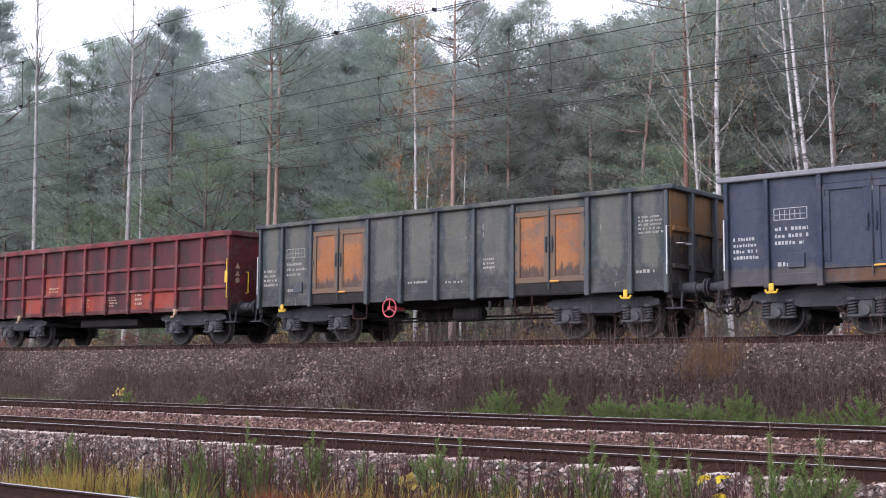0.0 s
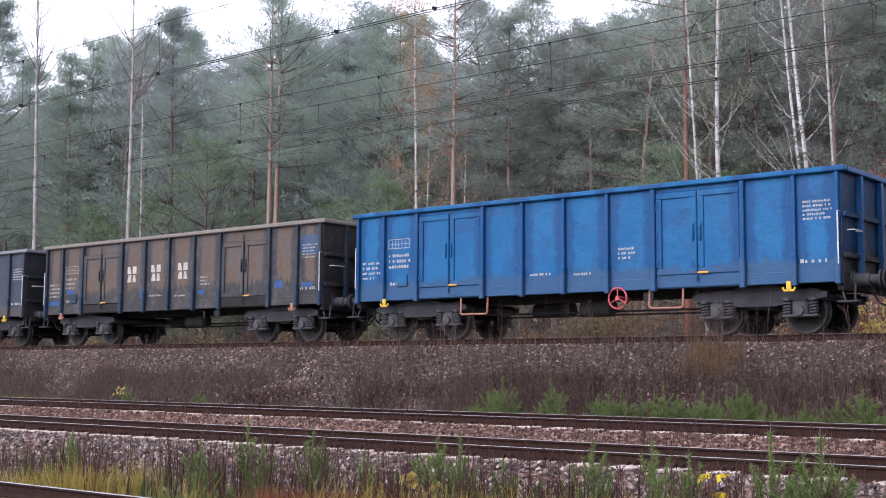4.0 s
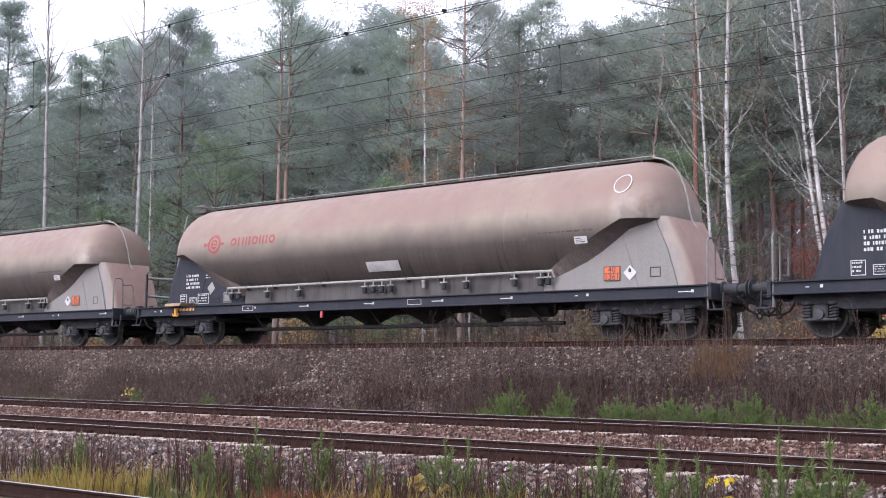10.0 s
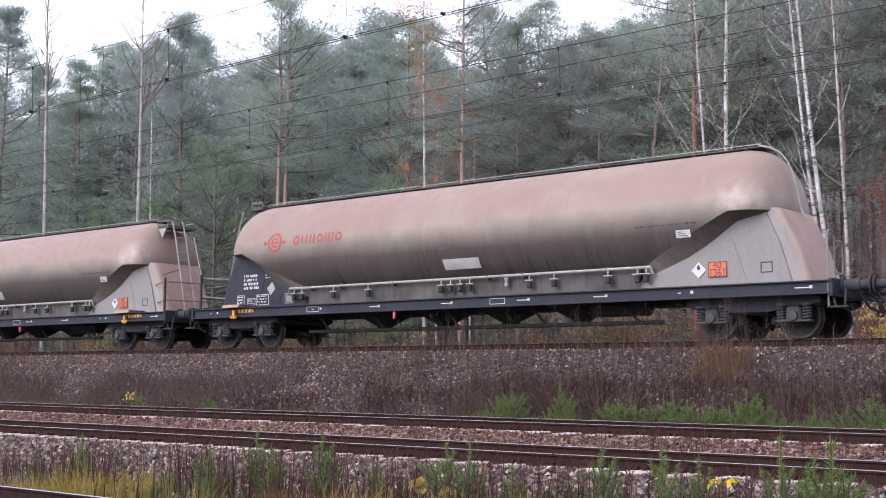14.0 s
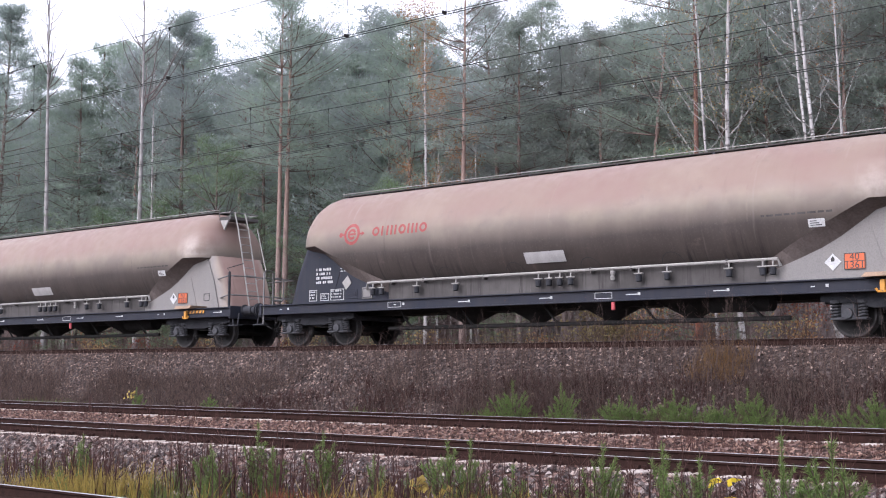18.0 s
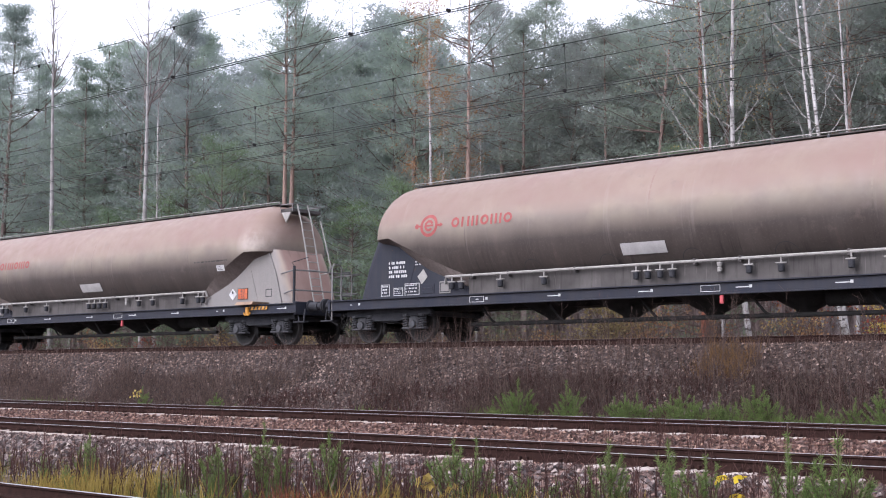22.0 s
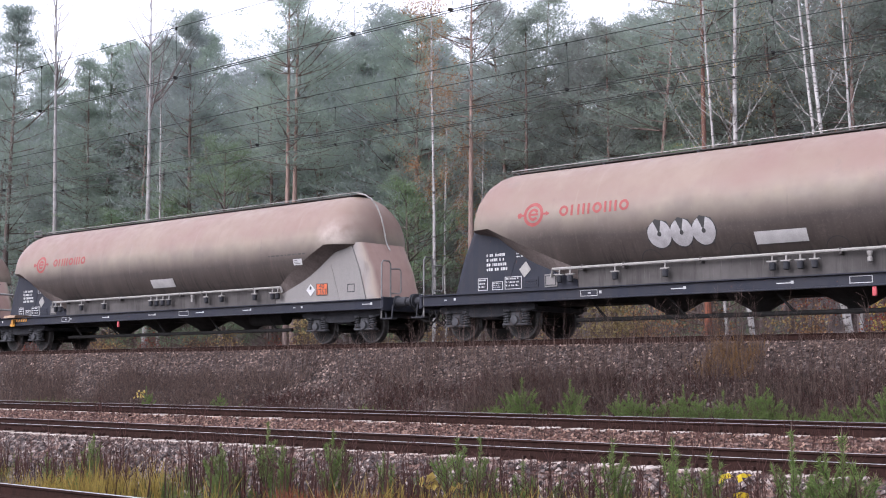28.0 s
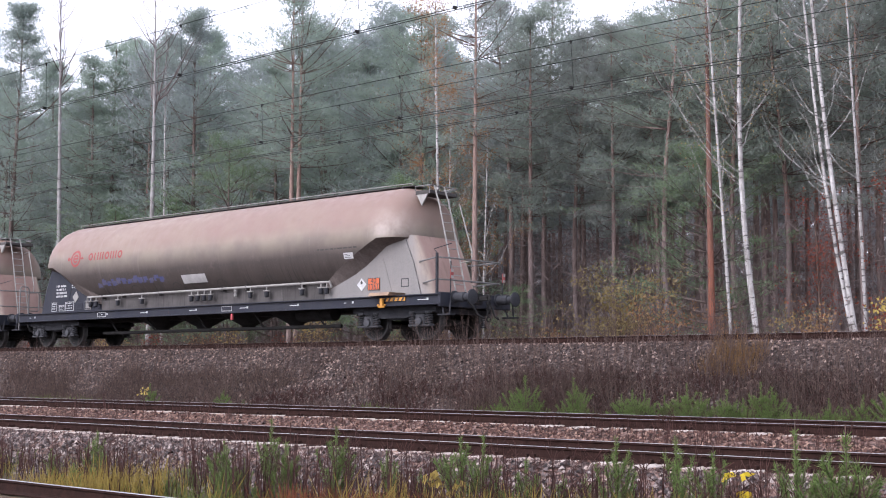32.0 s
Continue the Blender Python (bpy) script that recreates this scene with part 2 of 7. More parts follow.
M["grey_side"] = worn_paint("grey_end_plate", (0.175, 0.166, 0.158, 1), (0.21, 0.195, 0.180, 1), rust_at=0.78)

# ---- mesh building ----
class Geo:
    def __init__(self):
        self.v, self.f = [], []

    def add(self, v, f):
        k = len(self.v)
        self.v += [tuple(p) for p in v]
        self.f += [tuple(i + k for i in q) for q in f]
        return self

    def box(self, x0, x1, y0, y1, z0, z1, b=0.0):
        if b <= 0:
            v = [(x, y, z) for x in (x0, x1) for y in (y0, y1) for z in (z0, z1)]
            return self.add(v, [(0, 1, 3, 2), (4, 6, 7, 5), (0, 4, 5, 1), (2, 3, 7, 6), (0, 2, 6, 4), (1, 5, 7, 3)])
        lo, hi = (x0, y0, z0), (x1, y1, z1)
        v, at = [], {}
        for c in range(8):
            s = [(c >> a) & 1 for a in range(3)]
            for a in range(3):
                p = []
                for k in range(3):
                    e = hi[k] if s[k] else lo[k]
                    p.append(e if k == a else e + (-b if s[k] else b))
                at[c, a] = len(v)
                v.append(p)
        f = []
        for a in range(3):
            u, w = (a + 1) % 3, (a + 2) % 3
            for s in (0, 1):
                q = [at[(s << a) | (i << u) | (j << w), a] for i, j in ((0, 0), (1, 0), (1, 1), (0, 1))]
                f.append(q if s else q[::-1])
            for i in (0, 1):
                for j in (0, 1):
                    c0 = (i << u) | (j << w)
                    c1 = c0 | (1 << a)
                    f.append([at[c0, u], at[c1, u], at[c1, w], at[c0, w]])
        for c in range(8):
            f.append([at[c, 0], at[c, 1], at[c, 2]])
        return self.add(v, f)

    def prism(self, pts, y0, y1):
        """A shape drawn in x and z, from y0 to y1."""
        n = len(pts)
        v = [(x, y0, z) for x, z in pts] + [(x, y1, z) for x, z in pts]
        f = [tuple(range(n)), tuple(range(2 * n - 1, n - 1, -1))] + [(i, i + n, (i + 1) % n + n, (i + 1) % n) for i in range(n)]
        return self.add(v, f)

    def bar(self, pts, x0, x1):
        """A section drawn in y and z, from x0 to x1."""
        n = len(pts)
        v = [(x0, y, z) for y, z in pts] + [(x1, y, z) for y, z in pts]
        return self.add(v, [tuple(range(n)), tuple(range(2 * n - 1, n - 1, -1))] + [(i, i + n, (i + 1) % n + n, (i + 1) % n) for i in range(n)])

    def tube(self, path, r, n=6, r1=None):
        path = [Vector(p) for p in path]
        r1 = r if r1 is None else r1
        v, f, m = [], [], len(path)
        side = None
        for i, p in enumerate(path):
            d = (path[min(i + 1, m - 1)] - path[max(i - 1, 0)]).normalized()
            if side is None:
                side = d.orthogonal().normalized()
            side = (side - d * side.dot(d)).normalized()
            up = d.cross(side)
            rr = r + (r1 - r) * i / (m - 1)
            v += [p + (side * math.cos(a) + up * math.sin(a)) * rr for a in (2 * math.pi * k / n for k in range(n))]
        for i in range(m - 1):
            f += [(i * n + k, i * n + (k + 1) % n, (i + 1) * n + (k + 1) % n, (i + 1) * n + k) for k in range(n)]
        f += [tuple(range(n - 1, -1, -1)), tuple((m - 1) * n + k for k in range(n))]
        return self.add(v, f)

    def lathe(self, c, axis, prof, n=20):
        """prof: rows of (distance along the axis, radius)."""
        v, f = [], []
        for a, r in prof:
            for k in range(n):
                q = 2 * math.pi * k / n
                p = [r * math.cos(q), r * math.sin(q)]
                p.insert("xyz".index(axis), a)
                v.append([p[i] + c[i] for i in range(3)])
        m = len(prof)
        for i in range(m - 1):
            f += [(i * n + k, i * n + (k + 1) % n, (i + 1) * n + (k + 1) % n, (i + 1) * n + k) for k in range(n)]
        f += [tuple(range(n)), tuple((m - 1) * n + k for k in range(n))]
        return self.add(v, f)

    def ring(self, c, axis, R, r, n=20, s=6):
        v, f = [], []
        for i in range(n):
            a = 2 * math.pi * i / n
            for k in range(s):
                b = 2 * math.pi * k / s
                q = R + r * math.cos(b)
                p = [q * math.cos(a), q * math.sin(a)]
                p.insert("xyz".index(axis), r * math.sin(b))
                v.append([p[j] + c[j] for j in range(3)])
        for i in range(n):
            for k in range(s):
                f.append((i * s + k, ((i + 1) % n) * s + k, ((i + 1) % n) * s + (k + 1) % s, i * s + (k + 1) % s))
        return self.add(v, f)

    def mesh(self, name, material, smooth=False):
        me = bpy.data.meshes.new(name)
        me.from_pydata(self.v, [], self.f)
        me.materials.append(material)
        b = bmesh.new()
        b.from_mesh(me)
        bmesh.ops.recalc_face_normals(b, faces=b.faces[:])
        b.to_mesh(me)
        b.free()
        if smooth:
            me.polygons.foreach_set("use_smooth", [True] * len(me.polygons))
            me.set_sharp_from_angle(angle=radians(40))
        return me


def part(name, geo, material, parent=None, label="", smooth=False, at=None):
    """One mesh object under a thing or a part."""
    me = geo if isinstance(geo, bpy.types.Mesh) else geo.mesh(name, material, smooth)
    ob = new(name, me)
    ob.parent = parent
    if at is not None:
        ob.matrix_basis = at
    if name == "marking":
        ob["kind"] = "stuff"
    return tagged(ob, label) if label else ob


def raw_mesh(name, v, f, materials, smooth=False, index=None):
    """A mesh straight from arrays of points and of triangles or quads."""
    me = bpy.data.meshes.new(name)
    v, f = np.asarray(v, float), np.asarray(f, int)
    k = f.shape[1]
    me.vertices.add(len(v))
    me.vertices.foreach_set("co", v.ravel())
    me.loops.add(f.size)
    me.loops.foreach_set("vertex_index", f.ravel())
    me.polygons.add(len(f))
    me.polygons.foreach_set("loop_start", np.arange(len(f)) * k)
    if index is not None:
        me.polygons.foreach_set("material_index", index)
    if smooth:
        me.polygons.foreach_set("use_smooth", [True] * len(f))
    for m in materials:
        me.materials.append(m)
    me.update(calc_edges=True)
    me.validate()
    return me


def thing(name, label, category, group="", at=None):
    ob = new(name)
    ob.empty_display_size = 0.3
    if at is not None:
        ob.matrix_basis = at
    return tagged(ob, label, category, group)

# ---- the ground, one sheet from the near verge to the far woods ----
RAIL_A, RAIL_B, RAIL_D, RAIL_C = 2.379, 0.860, 0.663, 0.20      # railhead heights
Y_A, Y_B, Y_D, Y_C = 24.55, 17.36, 13.40, 7.85                  # track centres
PROFILE = [(-500, 0.0), (-20, -0.05), (4, 0.0), (5.9, 0.0), (6.3, 0.02), (9.3, 0.02), (9.8, -0.05), (11.0, 0.06), (11.75, 0.44), (12.0, 0.520), (12.25, 0.492), (12.9, 0.492), (13.05, 0.540), (13.75, 0.540), (13.9, 0.492), (14.5, 0.492), (14.8, 0.520), (15.2, 0.53),
           (15.7, 0.62), (16.0, 0.715), (16.25, 0.688), (16.85, 0.688), (17.0, 0.736), (17.7, 0.736), (17.85, 0.688), (18.5, 0.688), (18.75, 0.715), (18.95, 0.70), (19.6, 0.42), (20.2, 0.60), (22.4, 2.05), (22.75, 2.19), (26.35, 2.19),
           # the rise beyond y 112 is added, to block sky between the trunks
           (28.6, 1.45), (34, 1.40), (70, 1.7), (112, 2.4), (175, 16.0), (260, 18.0), (900, 18.0)]


def ground_z(y):
    return np.interp(y, [p[0] for p in PROFILE], [p[1] for p in PROFILE])


def rough_z(x, y):
    """Ground height with its small unevenness."""
    lump = noise.noise((x * 0.9, y * 0.9, 3.0)) * 0.05 + noise.noise((x * 3.1, y * 3.1, 8.0)) * 0.025
    return float(ground_z(y)) + lump * (0.3 if 12 < y < 18.9 or abs(y - Y_A) < 2 else 1.0)


def ground_material():
    g = Nodes("trackside_ground")
    x, y, z = g.xyz()
    wob = g.mul(y, g.mul(g.noise(0.8, 4), 1.6), "ADD")
    stone = g.noise(26, 3, 0.7)
    voro = g.n("TexVoronoi", Scale=17.0)
    g.link(g.co, voro.inputs["Vector"])
    chip = voro.outputs["Color"]
    sep = g.n("SeparateColor")
    g.link(chip, sep.inputs["Color"])
    gravel = g.ramp(sep.outputs[0], [(0.1, (0.030, 0.017, 0.013)), (0.5, (0.085, 0.046, 0.036)), (0.9, (0.18, 0.118, 0.098))])
    bank = g.ramp(sep.outputs[1], [(0.1, (0.016, 0.011, 0.010)), (0.6, (0.048, 0.033, 0.029)), (0.95, (0.12, 0.095, 0.085))])
    soil = g.ramp(g.noise(5, 6), [(0.3, (0.035, 0.024, 0.016)), (0.55, (0.085, 0.06, 0.038)), (0.8, (0.12, 0.095, 0.05))])
    litter = g.ramp(g.noise(9, 6), [(0.3, (0.04, 0.024, 0.015)), (0.7, (0.13, 0.075, 0.04))])
    col = g.mix(g.step(wob, 11.6, 12.4), soil, gravel)
    col = g.mix(g.step(wob, 19.6, 20.4), col, bank)
    col = g.mix(g.step(wob, 27.2, 28.6), col, litter)
    # tone of the added rise behind the woods
    added_rise = g.ramp(g.noise(0.6, 6), [(0.3, (0.050, 0.047, 0.044)), (0.7, (0.095, 0.088, 0.080))])
    col = g.mix(g.step(wob, 104.0, 116.0), col, added_rise)
    g.bump(g.mix(0.5, voro.outputs["Distance"], stone), 0.8, 0.04)
    return g.done(col, 0.92, 0, 0.2)


def build_ground():
    xs = np.unique(np.concatenate([np.linspace(-700, -70, 22), np.arange(-70, 6, 0.5), np.linspace(6, 500, 22)]))
    ys = np.unique(np.concatenate([np.linspace(-500, 4, 14), np.arange(4, 30, 0.3), np.arange(30, 130, 4.0), np.linspace(130, 900, 12), [p[0] for p in PROFILE]]))
    v = [(x, y, rough_z(x, y)) for x in xs for y in ys]
    n = len(ys)
    f = [(i * n + j, (i + 1) * n + j, (i + 1) * n + j + 1, i * n + j + 1) for i in range(len(xs) - 1) for j in range(n - 1)]
    ob = new("ground", raw_mesh("ground", v, f, [ground_material()], True))
    return tagged(ob, "gravelly trackside ground with a railway embankment and forest floor", "ground", kind="structure")


build_ground()


def track_concrete():
    g = Nodes("sleeper_concrete")
    col = g.ramp(g.mix(0.5, g.noise(7), g.noise(45, 4)), [(0.3, (0.23, 0.19, 0.165)), (0.65, (0.47, 0.41, 0.365))])
    col = g.mix(g.mul(g.rand(), 0.35), col, (0.19, 0.12, 0.10, 1))
    g.bump(g.noise(40, 4), 0.4, 0.01)
    return g.done(col, 0.9)


M["concrete"] = track_concrete()
RAIL_SHAPE = [(-0.075, 0), (0.075, 0), (0.075, 0.012), (0.012, 0.035), (0.010, 0.13), (0.034, 0.142), (0.036, 0.166), (-0.036, 0.166), (-0.034, 0.142),
              (-0.010, 0.13), (-0.012, 0.035), (-0.075, 0.012)]


def sleeper_mesh():
    g = Geo()
    g.prism([(-0.15, -0.17), (0.15, -0.17), (0.13, 0.0), (0.10, 0.015), (-0.10, 0.015), (-0.13, 0.0)], -1.30, 1.30)
    return g.mesh("sleeper", M["concrete"])


def clip_mesh():
    g = Geo()
    for s in (-0.75, 0.75):
        for o in (-0.10, 0.10):
            for x in (-0.05, 0.05):
                g.box(x - 0.018, x + 0.018, s + o - 0.035, s + o + 0.035, 0.015, 0.065, 0.006)
    return g.mesh("rail_clip", M["rail"])


SLEEPER, CLIP = sleeper_mesh(), clip_mesh()


def railway_track(name, y, head, x_from, x_to, label, ballasted=0.0):
    top = head - 0.172
    t = thing(name, label, "railway track", "railway tracks", pose(0, y, top))
    t["kind"] = "structure"
    for s in (-0.75, 0.75):
        g = Geo()
        v = [(x, s + a, b + 0.006) for x in (-380, 260) for a, b in RAIL_SHAPE]
        n = len(RAIL_SHAPE)
        g.add(v, [tuple(range(n)), tuple(range(2 * n - 1, n - 1, -1))] + [(i, i + n, (i + 1) % n + n, (i + 1) % n) for i in range(n)])
        rail = part("rail", g, M["rail"], t)
        part("running_surface", Geo().bar([(s - 0.030, 0.160), (s - 0.030, 0.169), (s - 0.022, 0.1745), (s + 0.022, 0.1745), (s + 0.030, 0.169), (s + 0.030, 0.160)], -380, 260), M["head"], rail, "worn shiny top of the rail")
    rest = Geo()
    k0, k1 = math.ceil(-150 / 0.6), math.floor(90 / 0.6)
    rnd = random.Random(int(y * 100))
    for k in range(k0, k1):
        x = k * 0.6 - 0.27
        if x_from <= x <= x_to:
            ob = part("sleeper", SLEEPER, None, t, at=pose(x + rnd.uniform(-0.02, 0.02), 0, -0.02 - ballasted + rnd.uniform(-0.006, 0.006), 0, 0, rnd.uniform(-0.5, 0.5)))
            part("rail_clip", CLIP, None, ob)
        else:
            rest.box(x - 0.13, x + 0.13, -1.3, 1.3, -0.17, -0.02 - ballasted)
    tagged(part("sleeper_rows", rest, M["concrete"], t), kind="stuff")
    return t


railway_track("railway_track", Y_A, RAIL_A, -46, -6, "rusty rails on concrete sleepers along the embankment top", -0.01)
railway_track("railway_track", Y_B, RAIL_B, -34, -4, "rusty rails on pale concrete sleepers in reddish ballast", -0.045)
railway_track("railway_track", Y_D, RAIL_D, -27, -2, "rusty rails on pale concrete sleepers beside weedy ballast", -0.045)
railway_track("railway_track", Y_C, RAIL_C, -17, -4, "dark steel rail beside yellow grass and saplings", 0.07)

# ---- overhead line over three tracks: messenger, twin contact wire, droppers ----
def overhead_line(name, y, z_top, z_low, drop_xs, label, r=0.0105):
    t = thing(name, label, "overhead wire", "overhead lines", pose(0, y, 0))
    t["kind"] = "structure"
    part("messenger_wire", Geo().tube([(-380, 0, z_top), (200, 0, z_top)], r * 0.9, 5), M["wire"], t)
    for o in (-0.04, 0.04):
        part("contact_wire", Geo().tube([(-380, o, z_low + o * 0.8), (200, o, z_low + o * 0.8)], r, 5), M["wire"], t)
    for x in drop_xs:
        d = part("dropper", Geo().tube([(x, 0, z_top), (x + 0.05, 0, z_low)], 0.004, 4), M["wire"], t)
        part("clamp", Geo().box(x - 0.02, x + 0.02, -0.04, 0.04, z_low - 0.005, z_low + 0.045, 0.008).box(x - 0.014, x + 0.014, -0.015, 0.015, z_top - 0.05, z_top + 0.015, 0.005), M["black"], d)


overhead_line("overhead_line", Y_D, 7.73, 6.80, [-35, -26.2, -21.9, -17.57, -13.17, -11.2, -8.0, -3.0], "thin messenger wire above a twin contact wire", 0.0062)
overhead_line("overhead_line", Y_B, 7.27, 6.43, [-44, -36, -30, -24.5, -19.9, -15.9, -11.9, -8.1, -4.0], "thin messenger wire above a twin contact wire", 0.0080)
overhead_line("overhead_line", Y_A, 9.14, 8.05, [-62, -54, -46, -38.5, -31.5, -24.8, -18.5, -12.4, -6], "thin messenger wire above a twin contact wire")

# ---- wagon parts ----
def helix(g, x, y, z0, z1, r, turns, thick):
    n = turns * 8
    return g.tube([(x + r * math.cos(2 * math.pi * k / 8), y + r * math.sin(2 * math.pi * k / 8), z0 + (z1 - z0) * k / n) for k in range(n + 1)], thick, 5)


def make_bogie_meshes():
    frame_g = Geo()
    half = [(0.42, 0.97), (0.55, 0.92), (0.80, 0.89), (1.22, 0.875), (1.46, 0.82), (1.46, 0.72), (1.24, 0.68), (0.76, 0.67), (0.56, 0.60), (0.42, 0.56)]
    side = [(-a, b) for a, b in reversed(half[:5])] + half + [(-a, b) for a, b in reversed(half[5:])]
    for y in (-1.09, 0.97):
        frame_g.prism(side, y, y + 0.12)
        frame_g.box(-1.30, 1.30, y - 0.03, y + 0.15, 0.865, 0.885).box(-0.42, 0.42, y - 0.03, y + 0.15, 0.955, 0.985)
    frame_g.box(-0.28, 0.28, -1.0, 1.0, 0.52, 0.86, 0.02)
    for x in (-1.36, 1.36):
        frame_g.box(x - 0.06, x + 0.06, -1.0, 1.0, 0.66, 0.78, 0.01)
    box_g = Geo().box(-0.16, 0.16, -1.12, -0.90, 0.33, 0.66, 0.04).lathe((0, -1.17, 0.46), "y", [(-0.02, 0.045), (-0.01, 0.10), (0.06, 0.115)], 14)
    box_g.box(-0.37, 0.37, -1.14, -0.94, 0.335, 0.385, 0.012)
    for x in (-0.27, 0.27):
        box_g.lathe((x, -1.05, 0.70), "z", [(-0.03, 0.11), (0.02, 0.11)], 12)
    spring_g = Geo()
    helix(spring_g, 0, -1.05, 0.385, 0.68, 0.085, 5, 0.021)
    prof = [(-1.0, 0.06), (-0.83, 0.07), (-0.83, 0.10), (-0.80, 0.13), (-0.795, 0.33), (-0.815, 0.39), (-0.815, 0.45), (-0.80, 0.46), (-0.70, 0.465), (-0.68, 0.49), (-0.675, 0.38), (-0.72, 0.32), (-0.72, 0.12), (-0.66, 0.085)]
    prof += [(-a, r) for a, r in reversed(prof)]
    wheel_g = Geo().lathe((0, 0, 0), "y", prof, 30)
    for s in (-0.81, 0.81):
        for k in range(3):
            a = 2 * math.pi * k / 3
            wheel_g.lathe((0.24 * math.cos(a), s, 0.24 * math.sin(a)), "y", [(-0.012, 0.025), (0.012, 0.025)], 8)
    brake_g = Geo()
    for x in (-0.36, 0.36):
        brake_g.box(x - 0.05, x + 0.05, -0.85, 0.85, 0.30, 0.42, 0.02)
        for y in (-0.75, 0.75):
            brake_g.box(x - 0.04 + math.copysign(0.05, x), x + 0.05 + math.copysign(0.05, x), y - 0.05, y + 0.05, 0.24, 0.60, 0.02)
    return (frame_g.mesh("bogie", M["bogie"]), box_g.mesh("axle_box", M["axle"]), spring_g.mesh("spring", M["axle"], True), wheel_g.mesh("wheelset", M["steel"], True), brake_g.mesh("brake_gear", M["black"]))


BOGIE = make_bogie_meshes()


def bogie(wagon, x):
    b = part("bogie", BOGIE[0], None, wagon, "dusty grey welded bogie frame", at=pose(x, 0, 0))
    part("brake_gear", BOGIE[4], None, b)
    for a in (-0.9, 0.9):
        part("wheelset", BOGIE[3], None, b, "dirty steel wheels on an axle", at=pose(a, 0, 0.46))
        for turn in (0, 180):
            s = 1 if turn == 0 else -1
            part("axle_box", BOGIE[1], None, b, at=pose(a, 0, 0, 0, 0, turn))
            for o in (-0.27, 0.27):
                part("spring", BOGIE[2], None, b, at=pose(a + o * s, 0, 0, 0, 0, turn))


def make_buffer():
    g = Geo().lathe((0, 0, 0), "x", [(0, 0.17), (0.04, 0.17), (0.05, 0.125), (0.36, 0.125), (0.37, 0.095), (0.56, 0.095), (0.565, 0.19), (0.595, 0.19), (0.615, 0.12), (0.62, 0.02)], 20)
    return g.mesh("buffer", M["bogie"], True)


BUFFER = make_buffer()


def ends_gear(wagon, half, hose_side=1):
    """Buffers, draw hooks, hoses and shunter's steps at both ends. half: half the length over the headstocks."""
    for s in (-1, 1):
        turn = 0 if s > 0 else 180
        for y in (-0.875, 0.875):
            part("buffer", BUFFER, None, wagon, "greasy grey side buffer", at=pose(s * half, y, 1.04, 0, 0, turn))
        g = Geo().box(half, half + 0.10, -0.16, 0.16, 0.90, 1.18, 0.02).box(half + 0.10, half + 0.38, -0.04, 0.04, 0.98, 1.10, 0.02)
        g.tube([(half + 0.30, 0, 1.12), (half + 0.42, 0, 1.10), (half + 0.44, 0, 0.98)], 0.04, 6)
        for k in range(4):
            g.ring((half + 0.40, 0, 0.90 - 0.13 * k), "y" if k % 2 else "x", 0.06, 0.020, 10, 5)
        part("draw_hook", g, M["black"], wagon, at=pose(0, 0, 0, 0, 0, turn))
        for y in (-0.35, 0.42):
            part("air_hose", Geo().tube([(half, y, 0.95), (half + 0.16, y, 0.86), (half + 0.30, y * 0.9, 0.62), (half + 0.48, y * 0.7, 0.52)], 0.028, 6), M["black"], wagon, smooth=True, at=pose(0, 0, 0, 0, 0, turn))
        for y in (-1, 1):
            g = Geo().tube([(half - 0.10, y * 1.25, 0.95), (half + 0.02, y * 1.30, 0.60)], 0.022, 5).tube([(half + 0.20, y * 1.25, 0.95), (half + 0.20, y * 1.30, 0.60)], 0.022, 5)
            g.box(half - 0.12, half + 0.30, y * 1.30 - 0.10, y * 1.30 + 0.10, 0.58, 0.615, 0.006)
            part("shunter_step", g, M["bogie"], wagon, at=pose(0, 0, 0, 0, 0, turn))


def text_lines(rnd, x, z, w, h, lines, y, fill=0.6):
    """Unreadable writing: short plain bars in rows on a face at y."""
    g = Geo()
    pitch = h / lines
    for k in range(lines):
        zt = z + h - k * pitch
        xx, end = x, x + w * rnd.uniform(0.7, 1.0)
        while xx < end:
            b = min(rnd.uniform(0.22, 0.5) * pitch, end - xx)
            top = zt - pitch * rnd.choice((0.0, 0.0, 0.12))
            g.box(xx, xx + b, y - 0.004, y, zt - pitch * fill * 0.85, top)
            xx += b + pitch * rnd.choice((0.16, 0.2, 0.2, 0.6))
    return g


def frame_lines(x0, x1, z0, z1, y, t=0.014):
    g = Geo()
    for a in ((x0, x1, z0, z0 + t), (x0, x1, z1 - t, z1), (x0, x0 + t, z0 + t, z1 - t), (x1 - t, x1, z0 + t, z1 - t)):
        g.box(a[0], a[1], y - 0.004, y, a[2], a[3])
    return g


# ---- open wagons ----
POSTS = [0.0, 1.15, 2.30, 4.35, 5.45, 6.33]
GROUP = "wagons of the freight train"


